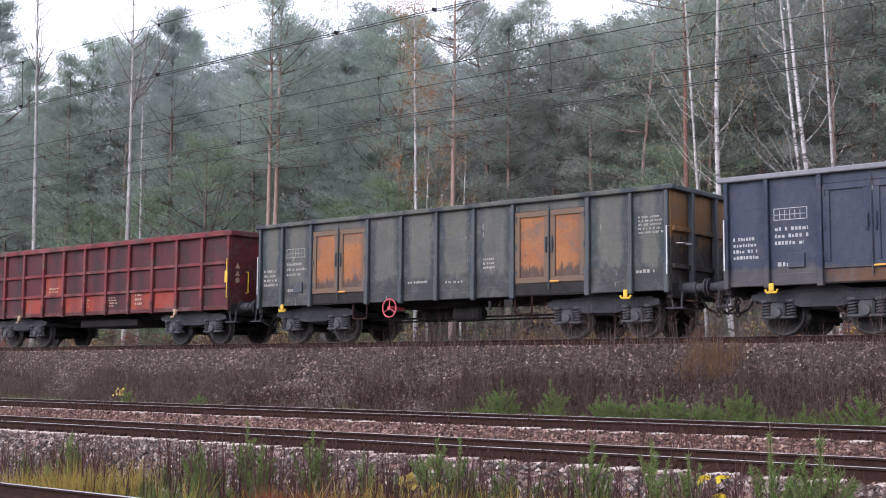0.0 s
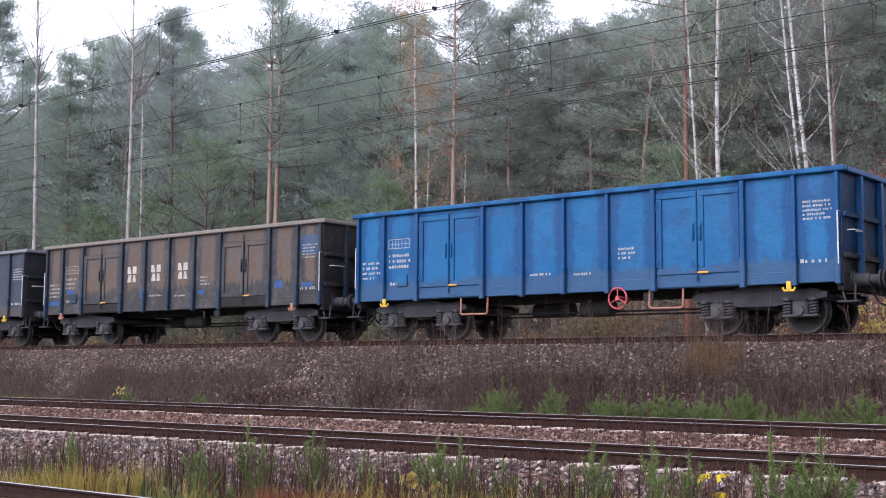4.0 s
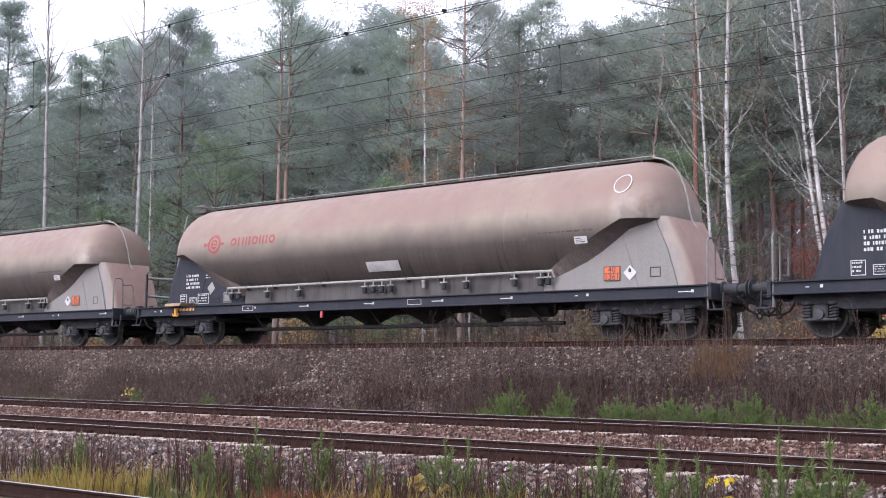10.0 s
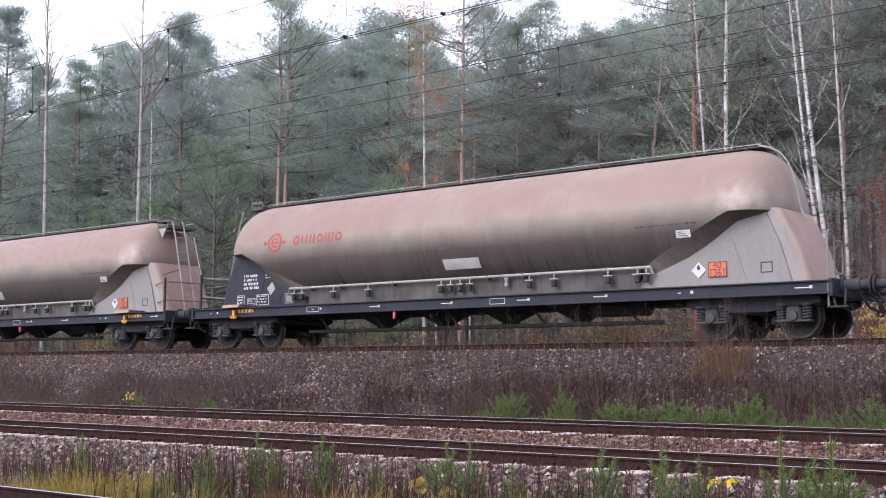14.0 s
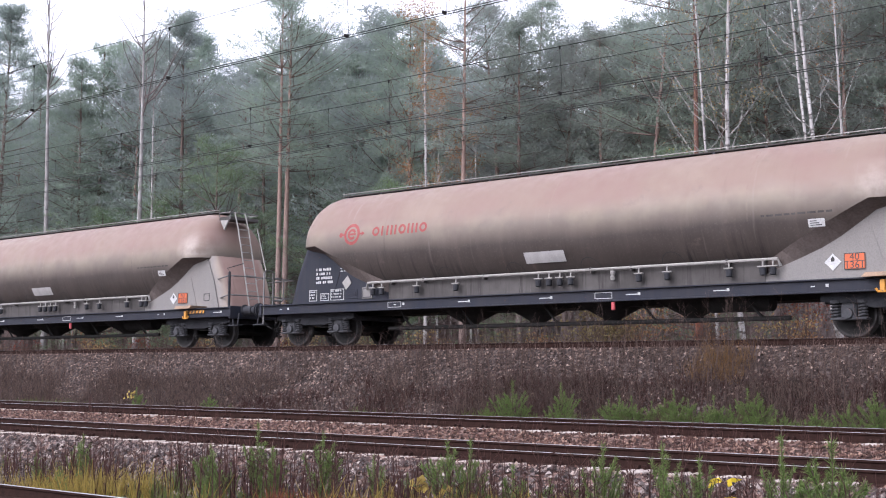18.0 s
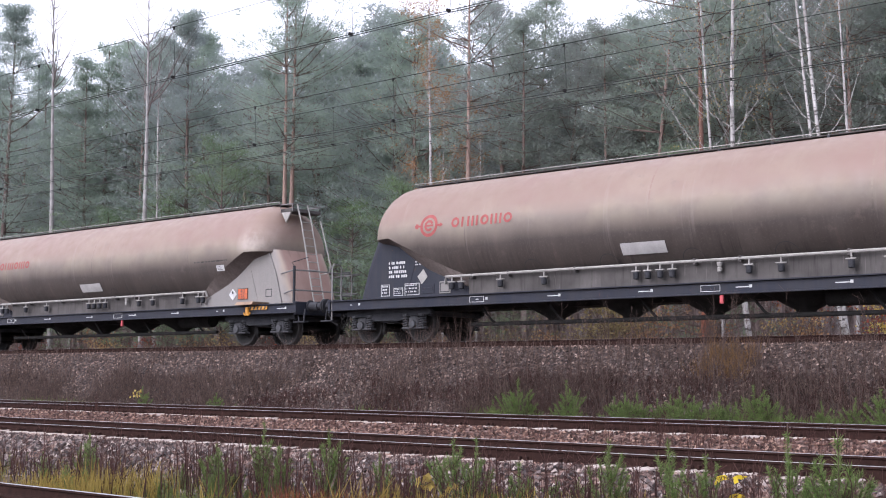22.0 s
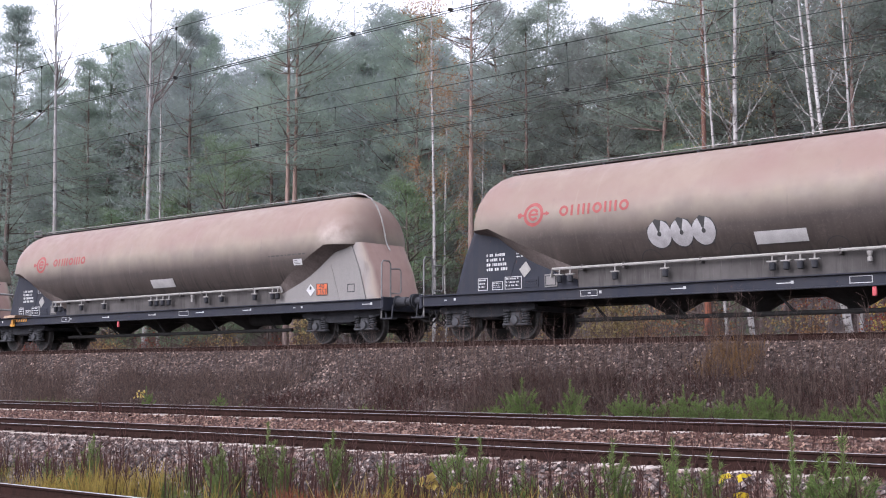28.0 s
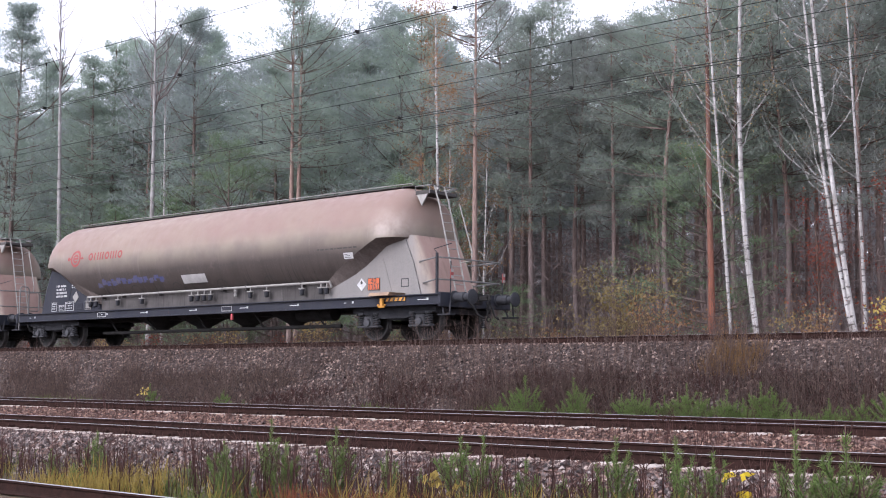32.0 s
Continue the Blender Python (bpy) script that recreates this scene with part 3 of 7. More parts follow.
def open_wagon(name, label, side, post, door, cap, end, seed, wheel_x, hook_x=5.35, door_top=2.92, door_frame=None, seed_text=1, text=M["ink"], sill=M["black"]):
    """A four-axle open wagon, 14.04 m over buffers, with two pairs of side doors on each side."""
    w = thing(name, label, "freight wagon", GROUP)
    rnd = random.Random(seed)
    part("floor", Geo().box(-6.30, 6.30, -1.30, 1.30, 1.16, 1.24), M["timber"], w)
    part("centre_sill", Geo().box(-6.40, 6.40, -0.32, 0.32, 0.86, 1.16, 0.02), M["black"], w)
    for s in (-1, 1):
        y0, y1 = (-1.36, -1.30) if s < 0 else (1.30, 1.36)
        part("side_sill", Geo().box(-6.38, 6.38, y0 + s * 0.01, y1 + s * 0.01, 0.98, 1.22, 0.012), side, w)
        xs = sorted({p * q for p in POSTS for q in (-1, 1)})
        for a, b in zip(xs[:-1], xs[1:]):
            if abs((a + b) / 2) > 2.3 and abs((a + b) / 2) < 4.35:
                mid = (a + b) / 2
                part("door_header", Geo().box(a, b, y0, y1, door_top + 0.01, 3.13, 0.008), side, w)
                part("door_sill", Geo().box(a + 0.05, b - 0.05, y0 + s * 0.03, y1 + s * 0.03, 1.0, 1.255, 0.01), sill if s < 0 else side, w)
                for u0, u1, hinge in ((a + 0.07, mid - 0.025, 1), (mid + 0.025, b - 0.07, -1)):
                    yb = y0 if s < 0 else y1
                    leaf = Geo()
                    t = 0.13
                    for q in ((u0, u1, door_top - 0.13, door_top), (u0, u1, 1.27, 1.40), (u0, u0 + t, 1.40, door_top - 0.13), (u1 - t, u1, 1.40, door_top - 0.13)):
                        leaf.box(q[0], q[1], yb - 0.05, yb + 0.05, q[2], q[3], 0.008)
                    d = part("door", leaf, door_frame or post, w)
                    part("door_panel", Geo().box(u0 + t - 0.005, u1 - t + 0.005, yb - 0.006 * -s - 0.012, yb - 0.006 * -s + 0.012, 1.395, door_top - 0.125), door, d)
                    hx = u1 - 0.06 if hinge > 0 else u0 + 0.06
                    part("handle", Geo().tube([(hx, yb + s * 0.05, 1.95), (hx, yb + s * 0.08, 2.02), (hx, yb + s * 0.08, 2.25), (hx, yb + s * 0.05, 2.32)], 0.022, 6).box(hx - 0.05, hx + 0.05, yb - 0.06, yb + 0.06, 2.08, 2.18, 0.01), post, d)
                    hy = u0 + 0.02 if hinge > 0 else u1 - 0.02
                    for z in (1.5, 2.1, 2.75):
                        part("hinge", Geo().lathe((hy, yb + s * 0.045, z), "z", [(-0.07, 0.028), (0.07, 0.028)], 8), post, d)
                part("lock_bar", Geo().tube([(mid, y0 + s * 0.075 if s < 0 else y1 + 0.075, 1.12), (mid, y0 + s * 0.075 if s < 0 else y1 + 0.075, 3.03)], 0.02, 6), post, w)
                part("latch", Geo().box(mid + 0.02, mid + 0.28, (y0 - 0.09) if s < 0 else y1, y0 - 0.05 if s < 0 else y1 + 0.04, 1.27, 1.31, 0.008), M["amber"] if s < 0 else post, w)
            else:
                part("side_panel", Geo().box(a, b, y0, y1, 1.20, 3.13), side, w)
        for k, a in enumerate(xs):
            wide = 0.05 if abs(a) in (2.30, 4.35) else 0.042
            g = Geo().box(a - wide, a + wide, (y0 - 0.085) if s < 0 else y1, y0 if s < 0 else y1 + 0.085, 1.55, 3.12, 0.012)
            lower = -0.115 if s < 0 else 0.115
            g.box(a - wide - 0.012, a + wide + 0.012, (y0 + lower) if s < 0 else y1, y0 if s < 0 else y1 + lower, 0.93 if abs(a) != 0 else 0.95, 1.56, 0.015)
            part("post", g, post, w)
        part("top_rail", Geo().box(-6.52, 6.52, (y0 - 0.10) if s < 0 else y1 - 0.04, y0 + 0.04 if s < 0 else y1 + 0.10, 3.125, 3.235, 0.02), cap, w)
    for s in (-1, 1):
        x0, x1 = sorted((s * 6.34, s * 6.40))
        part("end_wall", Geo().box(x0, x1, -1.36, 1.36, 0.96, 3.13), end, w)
        part("top_rail", Geo().box(min(s * 6.30, s * 6.52), max(s * 6.30, s * 6.52), -1.30, 1.30, 3.122, 3.232, 0.02), cap, w)
        for z in (1.45, 2.25):
            part("end_rib", Geo().box(min(s * 6.40, s * 6.47), max(s * 6.40, s * 6.47), -1.33, 1.33, z, z + 0.10, 0.012), end, w)
        for y in (-0.55, 0.55):
            part("end_post", Geo().box(min(s * 6.40, s * 6.52), max(s * 6.40, s * 6.52), y - 0.06, y + 0.06, 0.96, 3.12, 0.012), post, w)
        part("headstock", Geo().box(min(s * 6.28, s * 6.41), max(s * 6.28, s * 6.41), -1.34, 1.34, 0.82, 1.16, 0.012), M["black"], w)
        part("handrail", Geo().tube([(s * 6.36, -1.37, 1.32), (s * 6.36, -1.47, 1.32), (s * 6.36, -1.47, 2.35), (s * 6.36, -1.37, 2.35)], 0.016, 5), M["white"] if name != "red_wagon" else M["yellow"], w, smooth=True)
        part("end_rung", Geo().tube([(s * 6.42, -1.15, 2.0), (s * 6.55, -1.12, 2.0), (s * 6.55, -0.72, 2.0), (s * 6.42, -0.70, 2.0)], 0.014, 5), M["white"], w)
        part("rope_hook", Geo().box(s * hook_x - 0.05, s * hook_x + 0.05, -1.50, -1.44, 0.86, 1.02, 0.012).tube([(s * hook_x - 0.13, -1.47, 0.90), (s * hook_x - 0.10, -1.47, 0.84), (s * hook_x + 0.10, -1.47, 0.84), (s * hook_x + 0.13, -1.47, 0.90)], 0.028, 6), M["yellow"] if name != "brown_wagon" else M["rusthook"], w, "painted rope hook")
        bogie(w, s * 4.5)
    ends_gear(w, 6.40)
    wheel_y = -1.40 if name != "brown_wagon" else 1.40
    g = Geo().ring((wheel_x, wheel_y, 0.82), "y", 0.225, 0.020, 24, 6)
    for k in range(3):
        a = math.pi / 2 + 2 * math.pi * k / 3
        g.tube([(wheel_x, wheel_y, 0.82), (wheel_x + 0.225 * math.cos(a), wheel_y, 0.82 + 0.225 * math.sin(a))], 0.014, 5)
    g.lathe((wheel_x, wheel_y * 0.82, 0.82), "y", [(-0.28, 0.05), (0.28, 0.05)], 10)
    part("brake_wheel", g, M["redpaint"], w, "red spoked handbrake wheel", smooth=True)
    for x in () if name == "brown_wagon" else (-2.6, 2.55):
        wide = 0.40 if name == "blue_wagon" else 0.24
        g = Geo().tube([(x - wide, -1.32, 1.0), (x - wide, -1.34, 0.62), (x - wide + 0.04, -1.34, 0.58), (x + wide - 0.04, -1.34, 0.58), (x + wide, -1.34, 0.62), (x + wide, -1.32, 1.0)], 0.024, 6)
        if name == "slate_wagon":
            g.tube([(x - wide, -1.33, 0.80), (x + wide, -1.33, 0.80)], 0.018, 6)
        part("step", g, {"red_wagon": M["yellow"], "blue_wagon": M["rusthook"]}.get(name, M["rail"]), w, smooth=True)
    part("brake_cylinder", Geo().lathe((0.4, -0.55, 0.66), "x", [(-0.45, 0.05), (-0.43, 0.19), (0.35, 0.19), (0.42, 0.12)], 16), M["black"], w, smooth=True)
    part("air_tank", Geo().lathe((-1.5, 0.45, 0.70), "x", [(-0.6, 0.05), (-0.55, 0.17), (0.55, 0.17), (0.6, 0.05)], 16), M["black"], w, smooth=True)
    part("brake_rod", Geo().tube([(-3.3, -0.25, 0.60), (3.3, -0.25, 0.60)], 0.025, 6).tube([(-3.2, 0.3, 0.55), (3.2, 0.3, 0.55)], 0.02, 6), M["black"], w)
    part("change_lever", Geo().box(2.0, 2.25, -1.34, -1.30, 0.74, 0.92, 0.01), M["black"], w)
    part("change_lever", Geo().box(1.55, 1.62, -1.36, -1.30, 0.70, 0.90, 0.01), M["black"], w)
    part("label_holder", Geo().box(-5.05 + 0.02, -4.68, -1.40, -1.362, 1.32, 1.62, 0.012), post, w)
    rt = random.Random(seed_text)
    for x, z, ww, h, n in ((-6.2, 1.48, 0.62, 0.50, 4), (-5.3, 1.72, 0.72, 0.42, 3), (-5.25, 1.28, 0.5, 0.16, 1), (-0.95, 1.36, 0.8, 0.10, 1), (5.62, 2.18, 0.62, 0.42, 5), (5.55, 1.30, 0.62, 0.15, 1), (0.25, 1.32, 0.55, 0.10, 1), (1.4, 1.62, 0.42, 0.30, 3)):
        part("marking", text_lines(rt, x, z, ww, h, n, -1.3635), text, w)
    part("marking", frame_lines(-5.32, -4.62, 2.28, 2.52, -1.3635).add(*_grid(-5.30, 2.30, 0.64, 0.18, 6, 2)), text, w)
    return w


def _grid(x, z, w, h, nx, nz):
    g = Geo()
    for i in range(1, nx):
        g.box(x + w * i / nx - 0.006, x + w * i / nx + 0.006, -1.3675, -1.3635, z, z + h)
    for j in range(1, nz):
        g.box(x, x + w, -1.3675, -1.3635, z + h * j / nz - 0.006, z + h * j / nz + 0.006)
    return g.v, g.f


def patchy(name, mid, mid2, edge, edge_amount=0.5, low=None, low_top=1.75, streak=None, chips=None, dust=0.3, rust_patch=None, dabs=None, rough=0.66, scuff=None):
    """Old wagon paint: faded mid panels, ragged darker paint left along the posts, grime climbing from the sill,
    run-off streaks, chips and scrapes. Heights and lengths are the wagon's own."""
    g = Nodes(name)
    x, y, z = g.xyz()
    away = g.mul(g.mul(x, 0.0, "ABSOLUTE"), 1 / 7.0)
    stops = []
    for p in POSTS:
        stops += [((p - 0.33) / 7, 0.0), ((p - 0.06) / 7, 1.0), ((p + 0.06) / 7, 1.0), ((p + 0.33) / 7, 0.0)]
    stops = [(max(q, 0.0), (v, v, v)) for q, v in stops if q >= -0.02][:30]
    near_post = g.ramp(away, stops)
    ragged = g.noise(1.7, 7, 0.68, dist=0.5)
    fine = g.noise(7.0, 6, 0.7)
    run = g.noise(1.0, 6, 0.68, g.mapped(6.0, 6.0, 0.55))
    side = g.noise(1.0, 5, 0.65, g.mapped(1.2, 1.2, 9.0))
    col = g.mix(g.step(g.noise(0.8, 5, 0.6), 0.35, 0.65), mid, mid2)
    m = g.mul(g.mul(near_post, edge_amount), g.mul(ragged, 0.6, "ADD"), "ADD")
    m = g.mul(m, g.mul(fine, 0.25), "ADD")
    col = g.mix(g.step(m, 1.24, 1.42), col, edge)
    if streak:
        col = g.mix(g.mul(g.step(run, 0.53, 0.72, 0, 0.75), g.step(fine, 0.3, 0.6)), col, streak)
    if rust_patch:
        x0, x1, z0, z1, tone = rust_patch
        inside = g.mul(g.mul(g.step(x, x0 - 0.2, x0 + 0.25), g.step(x, x1 + 0.2, x1 - 0.25)), g.mul(g.step(z, z0 - 0.2, z0 + 0.3), g.step(z, z1 + 0.15, z1 - 0.25)))
        col = g.mix(g.step(g.mul(inside, g.mul(side, 0.9, "ADD")), 1.28, 1.48, 0, 0.85), col, tone)
    if low:
        rise = g.mul(g.step(z, 1.1, low_top, 0.62, 0.0), g.mul(g.mul(run, 0.6), g.mul(ragged, 0.5), "ADD"), "ADD")
        col = g.mix(g.step(rise, 0.70, 0.80, 0, 0.92), col, low)
    if scuff:
        marks = g.noise(1.0, 5, 0.65, g.mapped(9.0, 9.0, 2.2))
        col = g.mix(g.mul(g.step(marks, 0.655, 0.69, 0, 0.8), g.step(ragged, 0.42, 0.58)), col, scuff)
    if chips:
        col = g.mix(g.step(g.noise(4.5, 7, 0.75), 0.63, 0.66, 0, 0.9), col, chips)
    if dabs:
        cells = g.noise(1.0, 5, 0.62, g.mapped(1.5, 1.5, 2.4))
        zone = g.mul(g.step(z, 1.25, 1.32), g.step(z, 1.72, 1.60))
        col = g.mix(g.mul(zone, g.step(g.mul(cells, g.mul(fine, 0.12), "ADD"), 0.66, 0.70)), col, dabs)
    col = g.mix(g.step(g.mul(ragged, g.mul(fine, 0.5), "ADD"), 0.72, 0.95, 0, dust), col, (0.17, 0.155, 0.14, 1))
    col = g.mix(g.step(g.noise(30, 4), 0.45, 0.8, 0, 0.4), col, (0.022, 0.02, 0.019, 1))
    g.bump(g.mix(0.25, g.noise(2.2, 3), fine), 0.55, 0.06)
    return g.done(col, rough, 0, 0.14)


NEAR_BLACK = (0.018, 0.018, 0.020, 1)
P = {}
P["grey"] = patchy("faded_grey_green_paint", (0.060, 0.064, 0.058, 1), (0.084, 0.085, 0.072, 1), (0.030, 0.037, 0.042, 1), 0.42, low=(0.030, 0.032, 0.034, 1), streak=(0.10, 0.092, 0.070, 1), chips=(0.10, 0.055, 0.028, 1), scuff=(0.33, 0.31, 0.27, 1))
P["grey_post"] = worn_paint("bluish_grey_paint", (0.034, 0.042, 0.050, 1), (0.070, 0.074, 0.072, 1))
P["grey_end"] = patchy("rust_streaked_end_paint", (0.165, 0.084, 0.028, 1), (0.120, 0.066, 0.030, 1), (0.022, 0.024, 0.026, 1), 0.0, low=NEAR_BLACK, low_top=2.6, streak=(0.05, 0.036, 0.027, 1))
P["ochre"] = patchy("orange_primer_door", (0.232, 0.100, 0.038, 1), (0.185, 0.068, 0.030, 1), (0.10, 0.050, 0.030, 1), 0.30, low=(0.048, 0.036, 0.030, 1), low_top=1.9, streak=(0.085, 0.050, 0.034, 1), chips=(0.060, 0.042, 0.034, 1))
P["ochre_frame"] = worn_paint("brown_door_frame", (0.110, 0.064, 0.036, 1), (0.075, 0.068, 0.062, 1))
P["slate"] = patchy("slate_blue_paint", (0.026, 0.034, 0.053, 1), (0.037, 0.046, 0.064, 1), (0.022, 0.030, 0.048, 1), 0.3, low=(0.050, 0.047, 0.050, 1), low_top=1.45, streak=(0.050, 0.050, 0.056, 1), dust=0.16)
P["slate_cap"] = worn_paint("pale_dusty_slate", (0.125, 0.130, 0.145, 1), (0.180, 0.180, 0.186, 1), rust_at=0.72)
P["slate_sill"] = patchy("rusted_door_sill", (0.085, 0.042, 0.022, 1), (0.052, 0.040, 0.036, 1), (0.025, 0.025, 0.030, 1), 0.2, streak=NEAR_BLACK)
P["slate_end"] = patchy("darker_slate_end", (0.017, 0.020, 0.029, 1), (0.023, 0.025, 0.034, 1), NEAR_BLACK, 0.2, streak=(0.032, 0.030, 0.030, 1), dust=0.1)
P["brown"] = patchy("brown_weathered_paint", (0.078, 0.060, 0.050, 1), (0.094, 0.066, 0.048, 1), (0.030, 0.032, 0.040, 1), 0.56, low=(0.028, 0.029, 0.032, 1), low_top=1.95, streak=(0.052, 0.046, 0.042, 1), chips=(0.036, 0.032, 0.032, 1), dust=0.3, rust_patch=(-5.35, -4.75, 2.05, 2.75, (0.175, 0.055, 0.030, 1)))
P["brown_post"] = patchy("dark_blue_post_paint", (0.016, 0.028, 0.042, 1), (0.034, 0.036, 0.040, 1), (0.016, 0.020, 0.027, 1), 0.0, low=(0.013, 0.030, 0.056, 1), low_top=1.9, streak=(0.028, 0.028, 0.028, 1), chips=(0.060, 0.042, 0.032, 1), dust=0.12)
P["brown_frame"] = patchy("grey_brown_door_frame", (0.060, 0.052, 0.047, 1), (0.074, 0.058, 0.048, 1), (0.026, 0.032, 0.042, 1), 0.3, low=(0.028, 0.030, 0.034, 1), low_top=1.7, streak=(0.040, 0.038, 0.038, 1), dust=0.3)
P["brown_cap"] = worn_paint("dusty_brown_rail", (0.130, 0.112, 0.098, 1), (0.180, 0.160, 0.142, 1), rust_at=0.7)
P["brown_end"] = patchy("darker_brown_end", (0.030, 0.027, 0.027, 1), (0.050, 0.040, 0.034, 1), NEAR_BLACK, 0.2, low=NEAR_BLACK, low_top=2.4, streak=(0.07, 0.045, 0.03, 1))
P["blue"] = patchy("bright_blue_paint", (0.004, 0.074, 0.190, 1), (0.010, 0.098, 0.222, 1), (0.004, 0.050, 0.145, 1), 0.46, low=(0.022, 0.062, 0.130, 1), low_top=1.6, streak=(0.008, 0.056, 0.150, 1), chips=(0.006, 0.040, 0.120, 1), dust=0.05, rough=0.5)
P["blue_end"] = patchy("darker_blue_end", (0.008, 0.052, 0.145, 1), (0.014, 0.060, 0.15, 1), (0.010, 0.030, 0.075, 1), 0.2, low=NEAR_BLACK, low_top=1.9, streak=(0.015, 0.025, 0.05, 1))
P["red"] = patchy("oxide_red_paint", (0.108, 0.025, 0.027, 1), (0.145, 0.050, 0.049, 1), (0.078, 0.013, 0.015, 1), 0.58, low=(0.082, 0.017, 0.018, 1), low_top=2.2, streak=(0.085, 0.026, 0.026, 1), chips=(0.170, 0.026, 0.024, 1), dust=0.26, scuff=(0.22, 0.11, 0.105, 1))
P["red_cap"] = worn_paint("pale_oxide_red", (0.140, 0.062, 0.060, 1), (0.200, 0.130, 0.120, 1), dust_at=0.48)
P["red_end"] = patchy("darker_red_end", (0.086, 0.016, 0.018, 1), (0.102, 0.024, 0.025, 1), (0.050, 0.014, 0.015, 1), 0.2, low=(0.028, 0.014, 0.014, 1), low_top=1.7, streak=(0.044, 0.016, 0.016, 1))
P["brick"] = patchy("brick_red_paint", (0.112, 0.020, 0.024, 1), (0.140, 0.030, 0.032, 1), (0.060, 0.015, 0.016, 1), 0.2, low=(0.06, 0.017, 0.018, 1), low_top=1.4, streak=(0.068, 0.020, 0.021, 1))
P["soot_red"] = patchy("sooty_red_panel", (0.050, 0.015, 0.019, 1), (0.072, 0.018, 0.022, 1), (0.030, 0.013, 0.015, 1), 0.2, streak=(0.034, 0.020, 0.021, 1), chips=(0.11, 0.026, 0.022, 1), dust=0.06)
P["fresh_red"] = patchy("repainted_red_panel", (0.178, 0.030, 0.020, 1), (0.205, 0.040, 0.024, 1), (0.115, 0.026, 0.024, 1), 0.2, streak=(0.09, 0.024, 0.024, 1))

grey_wagon = open_wagon("grey_wagon", "grey-green open freight wagon with worn orange side doors", P["grey"], P["grey_post"], P["ochre"], P["grey"], P["grey_end"], 1, -1.53, door_frame=P["ochre_frame"], text=M["pale"], seed_text=3)
slate_wagon = open_wagon("slate_wagon", "dark slate-blue open freight wagon with white markings", P["slate"], P["slate"], P["slate"], P["slate_cap"], P["slate_end"], 2, 1.6, seed_text=4, sill=P["slate_sill"])
brown_wagon = open_wagon("brown_wagon", "weathered brown open freight wagon with dark blue posts", P["brown"], P["brown_post"], P["brown"], P["brown_cap"], P["brown_end"], 3, 1.4, door_top=2.82, door_frame=P["brown_frame"], seed_text=5, text=M["pale"])
blue_wagon = open_wagon("blue_wagon", "bright blue open freight wagon with dented panels", P["blue"], P["blue"], P["blue"], P["blue"], P["blue_end"], 4, 1.4, door_top=3.02, seed_text=6, sill=P["blue"])
red_wagon = open_wagon("red_wagon", "oxide-red open freight wagon with yellow steps", P["red"], P["red"], P["red"], P["red_cap"], P["red_end"], 5, -1.85, seed_text=7, sill=P["red"])

# ring emblem and a row of plain white blocks on the slate wagon; three plain pale blocks on the brown one
part("emblem", Geo().ring((-2.05 + 0.28, -1.3655, 2.20), "y", 0.295, 0.026, 28, 4).prism([(-1.96, 2.34), (-1.88, 2.34), (-1.80, 2.06), (-1.86, 2.06)], -1.3675, -1.3635).prism([(-1.72, 2.34), (-1.64, 2.34), (-1.73, 2.06), (-1.79, 2.06)], -1.3675, -1.3635), M["white"], slate_wagon, "white ring emblem")
for k, x in enumerate((-0.95, -0.68, -0.41, 0.20, 0.48, 0.78, 1.32, 1.60, 1.88)):
    part("marking", frame_lines(x, x + 0.19, 2.05, 2.32, -1.3635, 0.06), M["white"], slate_wagon)
for x in (-2.05, -0.88, 0.38):
    for i, j in ((0, 0), (1, 0), (0, 1), (1, 1)):
        part("marking", Geo().prism([(x + 0.25 * i, 1.88 + 0.26 * j), (x + 0.19 + 0.25 * i, 1.88 + 0.26 * j), (x + 0.19 + 0.25 * i - 0.07 * (i ^ j), 2.10 + 0.26 * j), (x + 0.25 * i + 0.05 * (1 - j), 2.10 + 0.26 * j)], -1.3675, -1.3635), M["worn_white"], brown_wagon)

BLUE_DAB = patchy("blue_touch_up_paint", (0.016, 0.066, 0.160, 1), (0.024, 0.080, 0.170, 1), (0.020, 0.045, 0.090, 1), 0.3, low=(0.014, 0.060, 0.165, 1), low_top=2.0, streak=(0.050, 0.058, 0.075, 1), chips=(0.06, 0.05, 0.045, 1), dust=0.2)
for x0, x1, z0, z1 in ((5.53, 6.24, 2.32, 2.84), (4.52, 4.86, 1.46, 1.66), (5.58, 6.0, 1.44, 1.58), (-1.42, -1.20, 1.38, 1.62), (-5.25, -4.85, 1.62, 1.76), (-6.22, -5.55, 1.28, 1.42), (1.32, 1.58, 1.40, 1.52)):
    part("paint_patch", Geo().box(x0, x1, -1.3632, -1.36, z0, z1), BLUE_DAB, brown_wagon, "bright blue touch-up paint")


